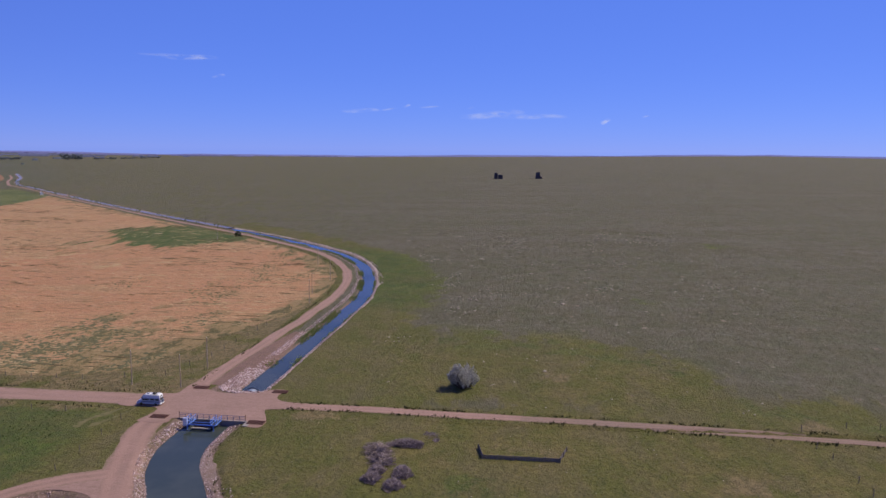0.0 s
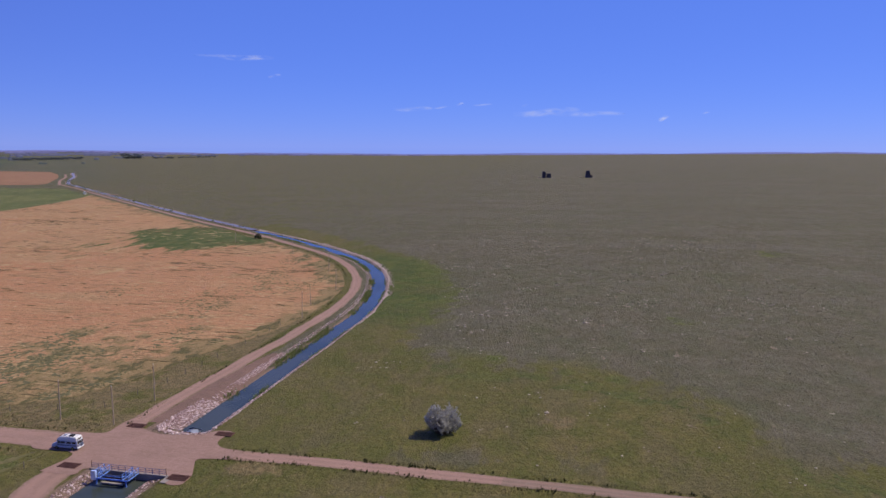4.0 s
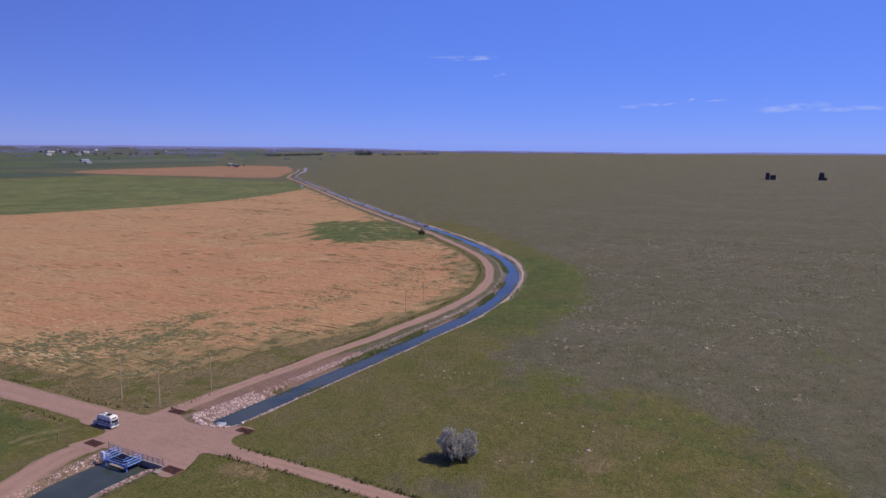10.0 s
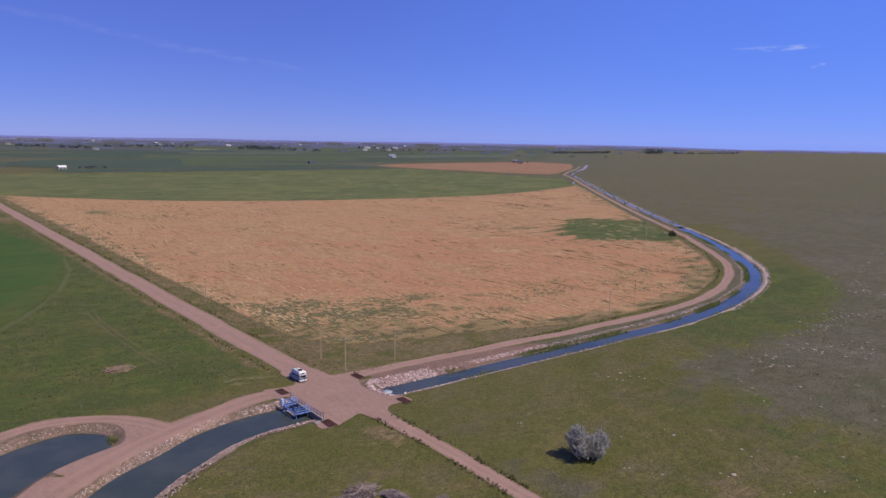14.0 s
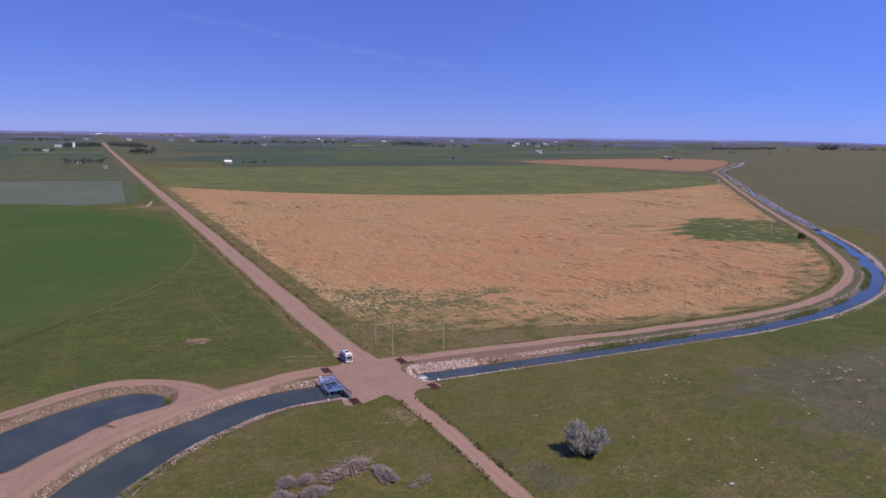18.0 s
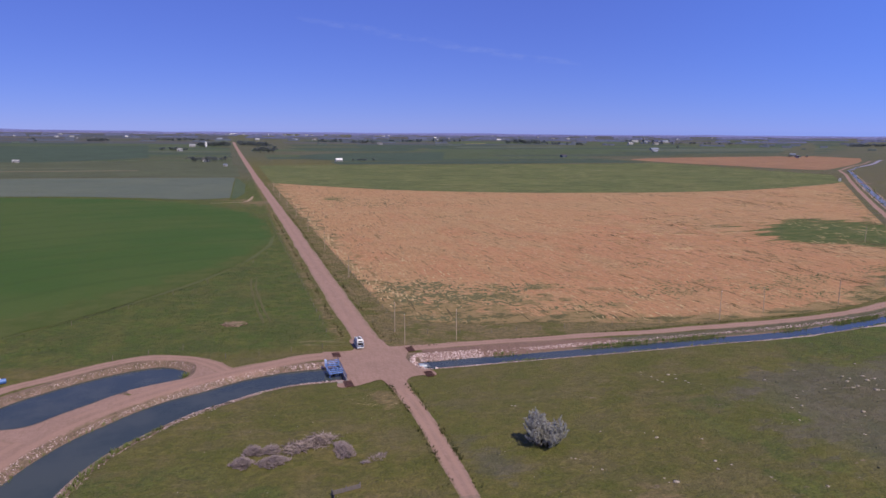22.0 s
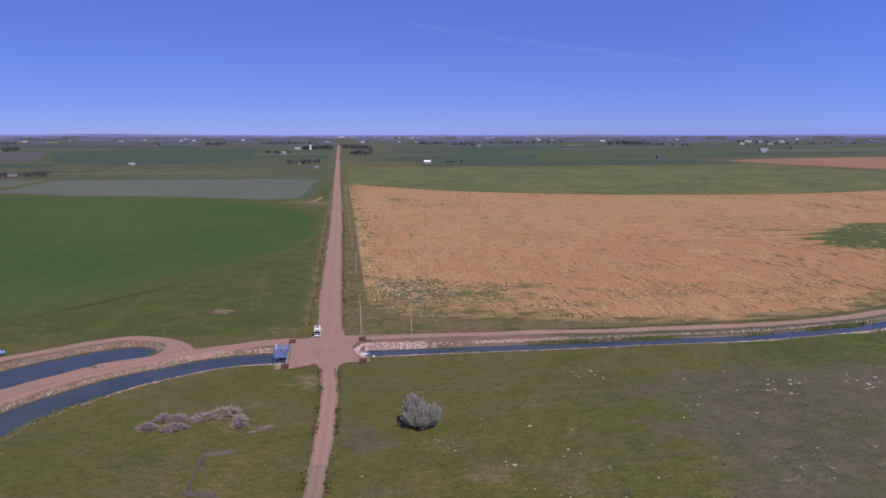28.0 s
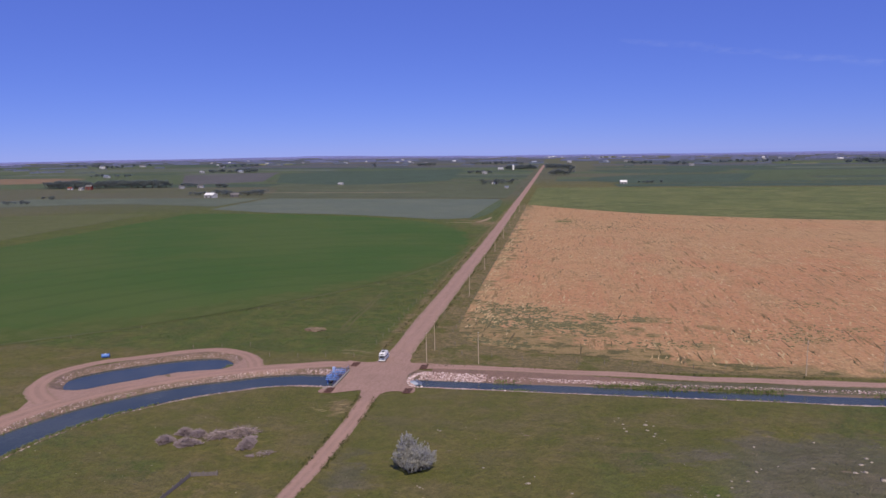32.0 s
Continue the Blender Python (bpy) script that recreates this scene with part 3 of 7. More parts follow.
def boxes(*items, bevel=0.0):
    bm = bmesh.new()
    for size, at in items:
        box(bm, size, at if isinstance(at, Matrix) else Matrix.Translation(at), bevel)
    return bm


def rod(bm, a, b, r, r2=None, sides=8):
    a, b = Vector(a), Vector(b)
    d = b - a
    m = Matrix.Translation((a + b) / 2) @ d.to_track_quat("Z", "Y").to_matrix().to_4x4()
    bmesh.ops.create_cone(bm, cap_ends=True, segments=sides, radius1=r, radius2=r if r2 is None else r2, depth=d.length, matrix=m)
    return bm


def empty(name, m=None, label="", category="", group="", kind=""):
    ob = new(name)
    if m is not None:
        ob.matrix_world = m
    return tagged(ob, label, category, group, kind)


def grid_faces(rows, cols):
    i = np.arange((rows - 1) * cols).reshape(rows - 1, cols)[:, :-1].ravel()
    return np.stack([i, i + 1, i + cols + 1, i + cols], 1)


def fast_mesh(name, v, f, mat, smooth=True):
    me = bpy.data.meshes.new(name)
    me.vertices.add(len(v))
    me.vertices.foreach_set("co", np.asarray(v, np.float32).ravel())
    k = f.shape[1]
    me.loops.add(f.size)
    me.loops.foreach_set("vertex_index", f.astype(np.int32).ravel())
    me.polygons.add(len(f))
    me.polygons.foreach_set("loop_start", np.arange(0, f.size, k, dtype=np.int32))
    me.polygons.foreach_set("loop_total", np.full(len(f), k, np.int32))
    if smooth:
        me.polygons.foreach_set("use_smooth", np.ones(len(f), bool))
    me.update(calc_edges=True)
    me.materials.append(mat)
    return new(name, me)


def add_field(ob, name, values):
    at = ob.data.attributes.new(name, "FLOAT", "POINT")
    at.data.foreach_set("value", np.asarray(values, np.float32).ravel())


def steps(*spans):
    """Grid lines: (start, end, spacing) spans, put end to end."""
    out = []
    for a, b, s in spans:
        out.extend(np.linspace(a, b, max(1, int(round((b - a) / s))), endpoint=False))
    return np.array(out + [spans[-1][1]])


def sstep(v, a, b):
    t = np.clip((v - a) / (b - a), 0, 1)
    return t * t * (3 - 2 * t)


# ---- the ground sheet ----
gx = steps((-4900, -1200, 260), (-1200, -320, 55), (-320, -100, 6), (-100, 46, 0.8), (46, 200, 1.5), (200, 380, 2.5), (380, 1200, 25), (1200, 4900, 230))
gy = steps((-4900, -1000, 260), (-1000, -410, 50), (-410, -96, 3), (-96, 40, 0.8), (40, 200, 2.2), (200, 420, 6), (420, 1300, 30), (1300, 4900, 230))
GX, GY = np.meshgrid(gx, gy)
GZ = height(GX, GY)
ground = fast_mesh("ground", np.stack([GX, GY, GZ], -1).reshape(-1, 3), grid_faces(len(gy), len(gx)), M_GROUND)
tagged(ground, "olive and grey-green prairie grassland reaching the horizon", "ground", kind="structure")
near = np.hypot(GX, GY) < 600
NX, NY = np.where(near, GX, 5000), np.where(near, GY, -5000)
de, dw, dp, se, sw = banks(NX, NY)
sage_edge = np.interp(-GY, (20, 26, 50, 66, 80, 95, 106, 118, 124, 150, 200), (90, 83, 72, 69, 68, 63, 58, 40, 24, 14, 0))
sage = 1.1 * sstep(GX - sage_edge, -14, 18) * sstep(np.where(near, de, 200), 14, 32) * (GY < GX * 1.05 - 20) * (1 - 0.25 * sstep(GY, -40, 260))
sage = np.maximum(sage, 0.55 * np.exp(-((GX - 12) / 4.5) ** 2 - ((GY + 64) / 24) ** 2))
sage = np.maximum(sage, 1.2 * (de < 6.2) * (de > -1) * (se > 0) * (GX > 36) * (GX < 420))
lush = 1.45 * np.exp(-((GX - 188) / 80) ** 4) * np.exp(-(np.clip(de - 9, 0, 99) / 20) ** 2) * (se < 0)
lush = np.maximum(lush, 1.05 * (GX < -2) * sstep(GY, 12, 24) * (GY < 700) * sstep(-GX, 1, 8) * sstep(GX, -700, -300))
lush = np.maximum(lush, 0.6 * np.exp(-((GX + 52) / 22) ** 2 - ((GY + 60) / 22) ** 2))
belt = np.exp(-((GX - sage_edge + 9) / 9) ** 2) * (GY < -45) * (GY > -150)
lush = np.maximum(lush, 0.55 * belt)
dry = 1.1 * np.exp(-((GX + 0.4) / 3.0) ** 2 - ((GY + 27) / 7) ** 2) + 0.5 * np.exp(-((GX + 9) / 7) ** 2 - ((GY + 17) / 2.5) ** 2) + 0.72 * np.exp(-((GX + 13.5) / 4.5) ** 2 - ((GY + 70.5) / 7.5) ** 2)
dry = np.maximum(dry, 0.78 * np.exp(-((GX + 3.2) / 2.2) ** 2) * (GY > 20) * (GY < 800))
dry = np.maximum(dry, 0.74 * (GX > 8) * (GX < 24) * (GY > 10) * (GY < 640))
dry = np.maximum(dry, 0.72 * (GX > 8) * (GX < 330) * (de > 13) * (de < 36) * (se > 0) * (GY > 8))
dry = np.maximum(dry, 0.85 * np.exp(-((GX + 14) / 26) ** 2 - ((GY - 425 - (GX + 14) * -0.9) / 32) ** 2))
bank = np.maximum.reduce([sstep(-de, -8.0, -6.4) * (se > 0) * sstep(-GX, -62, -34), sstep(-dw, -3.6, -1.8), sstep(-dp, -4.4, -2.6), sstep(-de, -1.6, 0)])
for cx, cy, cr, k in ((76, -61, 3.5, 0.9), (67, -81, 3, 0.9), (63, -93, 4, 0.8), (128, -116, 7, 0.8), (284, -182, 12, 0.7), (110, -28, 12, 0.5), (-30, -62, 7, 0.7), (-26, -88, 10, 0.5)):
    lush = np.maximum(lush, k * np.exp(-((GX - cx) / cr) ** 2 - ((GY - cy) / cr) ** 2))
for cx, cy, cr, k in ((-25, -114, 6, 0.75), (4, -135, 4.5, 0.8), (11, -76, 1.6, 0.8), (50, -68, 5, 0.5), (30, -82, 6, 0.5)):
    dry = np.maximum(dry, k * np.exp(-((GX - cx) / cr) ** 2 - ((GY - cy) / cr) ** 2))
add_field(ground, "sage", sage)
add_field(ground, "lush", lush)
add_field(ground, "dry", dry)
add_field(ground, "bank", bank * (GX < 420))
add_field(ground, "open", sstep(GX, 8, 26) * sstep(np.where(near, de, 200), 8, 20) * (se < 0) * (GY < 20))
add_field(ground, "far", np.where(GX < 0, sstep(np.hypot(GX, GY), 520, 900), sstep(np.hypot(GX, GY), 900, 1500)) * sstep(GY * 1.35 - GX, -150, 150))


def ribbon(name, line, widths, lift, mat, label, category, cols=9, ragged=0.25, use=height, kind="structure"):
    """A strip of surface along a line, draped on the ground, with uneven edges."""
    pts = np.array([tuple(v) for v in line])
    w = np.interp(np.linspace(0, 1, len(pts)), np.linspace(0, 1, len(widths)), widths) / 2
    d = np.gradient(pts, axis=0)
    d /= np.linalg.norm(d, axis=1)[:, None]
    nrm = np.stack([-d[:, 1], d[:, 0]], 1)
    u = np.linspace(-1, 1, cols)
    rng = np.random.default_rng(len(pts) + int(abs(pts[0, 0])))
    jit = np.stack([np.convolve(rng.normal(0, 1, len(pts) + 4), np.ones(5) / 2.2, "valid") for _ in range(2)], 1) * ragged
    off = u[None, :] * (w[:, None] + np.where(u[None, :] < 0, jit[:, :1], jit[:, 1:]) * (np.abs(u[None, :]) > 0.9))
    X = pts[:, None, 0] + nrm[:, None, 0] * off
    Y = pts[:, None, 1] + nrm[:, None, 1] * off
    Z = use(X, Y) + lift - 0.03 * (np.abs(u)[None, :] > 0.95)
    ob = fast_mesh(name, np.stack([X, Y, Z], -1).reshape(-1, 3), grid_faces(len(pts), cols), mat)
    add_field(ob, "across", np.broadcast_to(np.abs(u)[None, :], X.shape))
    return tagged(ob, label, category, kind=kind)


def patch_between(name, low, high, nu, nv, lift, mat, label, category="field"):
    """A field between two boundary curves, draped on the land."""
    def even(c, k):
        p = np.array([tuple(v) for v in smooth_line(c, 8)])
        s = np.concatenate([[0], np.cumsum(np.hypot(*np.diff(p, axis=0).T))])
        t = np.linspace(0, s[-1], k)
        return np.stack([np.interp(t, s, p[:, 0]), np.interp(t, s, p[:, 1])], 1)
    a, b = even(low, nu), even(high, nu)
    v = np.linspace(0, 1, nv)[:, None, None]
    q = a[None] * (1 - v) + b[None] * v
    Z = land(q[..., 0], q[..., 1]) + lift
    ob = fast_mesh(name, np.concatenate([q, Z[..., None]], -1).reshape(-1, 3), grid_faces(nv, nu), mat)
    return tagged(ob, label, category, kind="structure"), q


# ---- roads ----
ribbon("road_north", smooth_line(((3.5, 8), (3.4, 60), (3.3, 130), (3.0, 340), (0.5, 700), (-1, 977), (-4, 1500), (-6.5, 2076), (-8, 2600)), 4),
              (7.7, 7.7, 7.8, 8.2, 9, 9), 0.07, M_ROAD, "pinkish gravel farm road running straight to the horizon", "road", use=land)
ribbon("road_south", smooth_line(((3.8, -12), (4.3, -20), (4.8, -36), (4.3, -56), (3.6, -72)), 1.5),
               (5.0, 4.0, 3.8, 3.8, 3.4), 0.07, M_TRACK, "narrow pinkish gravel track through prairie grass", "track", ragged=0.1)
M_RUTTED = make_gravel("rutted_track", (0.27, 0.205, 0.165), (0.21, 0.170, 0.125), tracks=0.35)
ribbon("road_rutted", smooth_line(((3.6, -71.5), (2.8, -85), (0.9, -105), (-1.1, -127), (-2.7, -147), (-7, -200), (-20, -300), (-40, -410)), 1.5),
                (3.2, 2.6, 2.5, 2.5, 2.5, 2.5), 0.075, M_RUTTED, "narrow greyish rutted track through prairie grass", "track", ragged=0.16)
ribbon("canal_road_east", smooth_line(((10, 8.4), (20, 8.3), (35, 7.9), (50, 7.0), (70, 6.1), (95, 4.9), (130, 4.8), (163.5, 8.3), (191.4, 16.0), (220.5, 29.6), (245.4, 45.9), (266, 64), (290, 88), (321, 119), (359, 161), (401, 208), (479, 294), (594, 419), (711, 544), (790, 627), (862, 709), (884, 728), (972, 797), (1078, 871), (1186, 958)), 2),
                    (4.6, 4.0, 4.0, 4.1, 4.2, 4.3, 4.4), 0.06, M_TRACK, "gravel service road following the canal", "road")
ribbon("canal_road_west", smooth_line(((-7, 7.8), (-15, 7.3), (-26.5, 3.3), (-37, -0.8), (-45.8, -5.4), (-53.8, -11), (-61.2, -17.6), (-67.4, -25.2), (-72.2, -34), (-75.6, -44.5), (-79, -60), (-82, -90), (-79, -130), (-72, -190), (-66, -265), (-64, -400)), 1.5),
                 (6.8, 6.8, 8.4, 7.8, 6.4, 5.6, 5.4, 5.4, 5.4, 5.4), 0.05, M_SERVICE, "pinkish gravel service road between canal and settling pond", "road")
ribbon("pond_road", smooth_line(((-34, 2.8), (-37, 8.5), (-42.0, 14.6), (-48.6, 18.0), (-56, 18.6), (-64.2, 15.4), (-72, 10.2), (-81.2, 4.6), (-86, -2.5), (-87.6, -9.5), (-85.8, -17.5), (-80.8, -24.5), (-74, -30)), 1.2),
              (4.6, 4.6, 4.4, 4.4, 4.6, 5.2, 6.0), 0.06, M_SERVICE, "gravel track looping round the settling pond", "road")


def filled(name, outline, lift, mat, label, category):
    """A flat-lying yard, filled inside an outline in a fine net."""
    pts = [tuple(v) for v in smooth_line(outline + outline[:1], 0.8)][:-1]
    bm = bmesh.new()
    vs = [bm.verts.new((x, y, 0)) for x, y in pts]
    bm.faces.new(vs)
    bmesh.ops.triangulate(bm, faces=bm.faces[:])
    for v in bm.verts:
        v.co.z = float(land(v.co.x, v.co.y)) + lift
    ob = part(name, bm, mat)
    return tagged(ob, label, category, kind="structure")


filled("crossing", ((-9.5, 11.4), (-3.4, 10.2), (-1.0, 12), (-0.9, 20), (3, 22), (7.4, 19), (8.2, 13), (9.4, 10.9), (15.5, 10.6), (15.6, 6.2), (12.6, 5.2), (11.2, 2.4), (10.4, -0.4), (10.8, -4), (12.0, -8.6), (14.4, -10.8), (14.4, -14.4), (10.8, -13.6), (8.2, -14.2), (6.6, -16.5), (6.2, -20), (4.2, -22), (2.3, -20), (1.7, -16.5), (0.9, -13.9), (-2.5, -15.2), (-6, -16.6), (-9.2, -16.2), (-9.0, -13.2), (-6.5, -12.4), (-6.5, 3.2), (-9.5, 4.4)),
              0.10, M_PAD, "wide pinkish gravel crossroads over the canal culvert", "road")

def shifted(line, d):
    """A line moved sideways, to its left."""
    p = np.array(line)
    g = np.gradient(p, axis=0)
    g /= np.linalg.norm(g, axis=1)[:, None]
    return [Vector(v) for v in p + np.stack([-g[:, 1], g[:, 0]], 1) * d]


FINE_E = [tuple(v) for v in smooth_line(CANAL_EAST, 2)]
ribbon("bank_outer", shifted(FINE_E, -3.5)[2:], (0.7, 0.7, 0.8, 1.2, 2.2, 3.3, 3.7, 3.4, 2.8, 2.2, 2.0), 0.05, make_gravel("bank_gravel", (0.60, 0.55, 0.49), (0.44, 0.39, 0.33)), "strip of pale stony gravel along the canal's outer bank", "bank", cols=7, ragged=0.45)
FINE_W = [tuple(v) for v in smooth_line(CANAL_WEST, 2)]
FINE_W = [p for p in FINE_W if p[0] < -9.5 and p[1] > -110]
ribbon("bank_west", shifted(FINE_W, 6.0), (1.0, 1.5, 1.9, 1.6, 2.0), 0.04, make_gravel("bank_clay", (0.38, 0.29, 0.235), (0.26, 0.205, 0.15)), "strip of pale bare clay along the canal's grassy bank", "bank", cols=7, ragged=0.55)
ribbon("bank_inner", shifted(FINE_E, 7.6)[1:28], (8.6, 8.4, 8.0, 7.0, 2.4), 0.05, make_gravel("bank_soil", (0.19, 0.118, 0.095), (0.145, 0.098, 0.076)), "reddish bare soil slope between canal and service road", "bank", cols=7, ragged=0.4)

filled("pond_yard", ((-86.5, -13), (-85, -15.8), (-81.5, -19.6), (-76, -21.2), (-71, -20.2), (-66.6, -15.4), (-61.8, -11), (-56.8, -6.4), (-53, -12), (-62, -22), (-70, -33), (-76, -37), (-79.5, -29), (-84.5, -22)), 0.045, M_PAD, "gravel turning place at the end of the settling pond", "road")
filled("pond_yard_east", ((-42.6, 14.4), (-40.9, 8), (-42.2, 1.2), (-46.6, -0.9), (-52, -2.8), (-55.5, -5.2), (-50, -9), (-40, -2), (-33, 2.5), (-36, 8)), 0.042, M_PAD, "gravel fork between pond and canal roads", "road")

ribbon("prairie_trail", smooth_line(((565, 170), (545, 85), (525, -37), (518, -91), (506, -137), (500, -213), (475, -258), (440, -340)), 6), (2.2, 2.6, 2.2), 0.1, material("trail_grass", (0.085, 0.092, 0.040), (0.115, 0.112, 0.055), 0.1, 0.8), "faint dark trail across the open prairie", "track", cols=4, ragged=0.5, use=land)

# ---- water ----
def water_strip(name, line, half, z, label, mat=M_WATER):
    pts = [tuple(v) for v in line]
    p = np.array(pts)
    d = np.gradient(p, axis=0)
    d /= np.linalg.norm(d, axis=1)[:, None]
    nrm = np.stack([-d[:, 1], d[:, 0]], 1)
    u = np.array([-1, -0.4, 0.4, 1.0])
    X, Y = p[:, None, 0] + nrm[:, None, 0] * u * half, p[:, None, 1] + nrm[:, None, 1] * u * half
    base = land(p[:, 0], p[:, 1])[:, None] + 0 * X
    ob = fast_mesh(name, np.stack([X, Y, base + z], -1).reshape(-1, 3), grid_faces(len(pts), 4), mat)
    return tagged(ob, label, "water", kind="structure")


water_strip("water_east", [(12.0, -5.6)] + LINE_E, HALF_E + 0.5, WATER_E, "dark blue irrigation canal water")
water_strip("water_west", LINE_W, half_w(np.array(LINE_W)[:, :1]) + 0.5, WATER_Z, "dark blue-grey irrigation canal water")
# the light base colour paints in much of the pale sky reflection
water_strip("water_far", LINE_F, 2.3, 0.12, "distant canal water, pale sky sheen put into its colour", make_water("far_canal_sheen", (0.17, 0.175, 0.20), (0.21, 0.21, 0.23), 0.3))
M_FARBANK = make_gravel("far_bank_stones", (0.44, 0.37, 0.33), (0.33, 0.27, 0.22))
FINE_F = [tuple(v) for v in smooth_line(CANAL_FAR, 12)]
for side, wide, n in ((3.6, 1.7, 70), (-3.4, 1.3, 60)):
    ribbon("bank_far", shifted(FINE_F, side), (wide, wide, wide * 1.4), 0.22, M_FARBANK, "pale stony edge of the distant canal", "bank", cols=5, ragged=0.35, use=land)
ribbon("canal_crossing", smooth_line(((660, 490), (667, 483), (674, 476)), 3), (9, 9), 0.5, M_TRACK, "gravel farm crossing over the distant canal", "road", cols=5, use=land)
bm = bmesh.new()
bm.faces.new([bm.verts.new((x, y, float(land(-62, -4)) + WATER_Z)) for x, y in POOL_S])
bmesh.ops.triangulate(bm, faces=bm.faces[:])
for v in bm.verts:
    v.co.x, v.co.y = -62 + (v.co.x + 62) * 1.02, -4 + (v.co.y + 4) * 1.04
tagged(part("water_pond", bm, M_WATER), "dark blue water of a settling pond", "water", kind="structure")

# ---- fields ----
M_WORN = material("worn_field_edge", (0.125, 0.140, 0.050), (0.095, 0.120, 0.032), 0.15, 0.8)
M_STRAWEDGE = material("pale_straw_margin", (0.40, 0.33, 0.17), (0.26, 0.24, 0.10), 0.08, 0.6)
M_FAR_GREEN = make_crop("field_end_grass", (0.085, 0.125, 0.060), (0.10, 0.135, 0.065), (0.12, 0.14, 0.07), 0, 0.5, 0.4)
ARC = ((14, 637), (60, 588), (115, 535), (160, 508), (217, 482), (297, 460), (388, 446), (470, 447), (548, 463), (620, 487), (662, 505))
grain, q = patch_between("field_ripe", ((16, 66), (18, 45), (25, 34), (39, 27), (60, 22.5), (80, 17), (95, 12.6), (120, 10.2), (144, 11.6), (169, 14.4), (192, 22.5), (223, 38.5), (255, 64), (281, 90), (300, 109), (340, 152), (382, 198), (459, 283), (573, 407), (660, 503)),
                         ARC, 260, 150, 0.06, M_GRAIN, "orange ripe grain field with darker lodged streaks")
gap = np.minimum(q[..., 0] - 16, 0.8 * np.hypot(q[..., 0] - 20, q[..., 1] - 34))
v01 = np.linspace(0, 1, 150)[:, None] * np.ones((1, 260))
low_gap = v01 * np.hypot(*(q[-1] - q[0]).T)[None, :]
add_field(grain, "margin", np.maximum(np.exp(-(low_gap / np.interp(q[..., 0], (40, 70, 110, 150, 190), (16, 12, 5, 6, 12))) ** 2) * np.where(q[..., 0] < 240, 1.0, 0.6), np.exp(-np.clip(q[..., 0] - 16, 0, 99) ** 2 / 50) * 0.7) + 0.62 * np.exp(-((q[..., 0] - 48) / 46) ** 2 - ((q[..., 1] - 56) / 26) ** 2))
ca, sa = math.cos(radians(45)), math.sin(radians(45))
ex, ey = q[..., 0] - 315, q[..., 1] - 160
eu, ev = ca * ex + sa * ey, -sa * ex + ca * ey
add_field(grain, "red", 0.75 * np.exp(-((q[..., 0] - 170) / 150) ** 2 - ((q[..., 1] - 110) / 150) ** 2) + 0.1)
add_field(grain, "green", 1.3 * np.exp(-((eu - 4) / 61) ** 4 - ((ev - 4) / 32) ** 4) + 0.5 * np.exp(-((q[..., 0] - 52) / 9) ** 2 - ((q[..., 1] - 447) / 16) ** 2) + 0.35 * np.exp(-((q[..., 0] - 270) / 60) ** 2 - ((q[..., 1] - 190) / 60) ** 2))
ribbon("field_margin", smooth_line(tuple((x, y - 1.0) for x, y in ARC), 4), (1.6, 2.0, 1.8), 0.14, M_STRAWEDGE, "thin pale straw margin between two fields", "field", cols=4, ragged=0.5, use=land)
patch_between("field_green", tuple((x, y + 1.5) for x, y in ARC) + ((690, 540), (770, 630)),
              ((14, 1010), (200, 1012), (420, 1010), (640, 1000), (750, 1030)), 120, 60, 0.12, M_PASTURE, "pale streaky green crop field")
patch_between("field_ripe_far", ((769, 1153), (775, 1079), (792, 976), (812, 922), (830, 850), (838, 780), (862, 740), (950, 795), (1070, 880), (1185, 975)), ((791, 1185), (885, 1225), (1000, 1240), (1163, 1245), (1290, 1240), (1290, 1080)), 60, 40, 0.14, M_STRAW, "distant ripe orange grain field")
def pivot_edge(a):
    """The crop circle's outline, flattened towards the north."""
    c, d = math.cos(radians(a)), math.sin(radians(a))
    if a <= 0:
        return -325 + 316 * c, 255 + 300 * d
    return -325 + 316 * math.copysign(abs(c) ** 0.77, c), 255 + 250 * d ** 0.77


circ = [pivot_edge(a) for a in range(-178, 179, 4)]
low = tuple((x, y) for x, y in circ if y <= 255)
high = tuple((x, y) for x, y in reversed(circ) if y > 255)
M_GRAZED = make_crop("grazed_grass", (0.105, 0.122, 0.042), (0.125, 0.140, 0.050), (0.155, 0.155, 0.062), 20, 0.6, 0.35)
patch_between("field_grazed", tuple(p for p in low if p[0] < -326), tuple(p for p in high if p[0] < -326), 60, 60, 0.085, M_GRAZED, "pale olive grazed half of a crop circle")
low, high = (tuple(p for p in c if p[0] > -326) for c in (low, high))
patch_between("field_russet", ((-1157, 1200), (-1090, 1220), (-1027, 1245)), ((-1424, 1507), (-1280, 1512), (-1138, 1488)), 20, 10, 0.32, make_crop("russet_stubble", (0.24, 0.165, 0.10), (0.27, 0.185, 0.11), (0.19, 0.15, 0.08), 0, 0.6, 0.4), "distant russet stubble field")
pivot, q = patch_between("field_irrigated", low, high, 200, 100, 0.09, M_PIVOT, "dark green irrigated crop circle")
bend = np.where(q[..., 1] > 255, 2.6, 2.0)
rad = (np.abs((q[..., 0] + 325) / 316) ** bend + np.abs((q[..., 1] - 255) / np.where(q[..., 1] > 255, 250, 300)) ** bend) ** (1 / bend)
add_field(pivot, "rim", sstep(rad, 0.87 + 0.10 * sstep(q[..., 1], 60, 200), 1.0) * (1.15 - 0.45 * sstep(q[..., 1], 60, 260)))
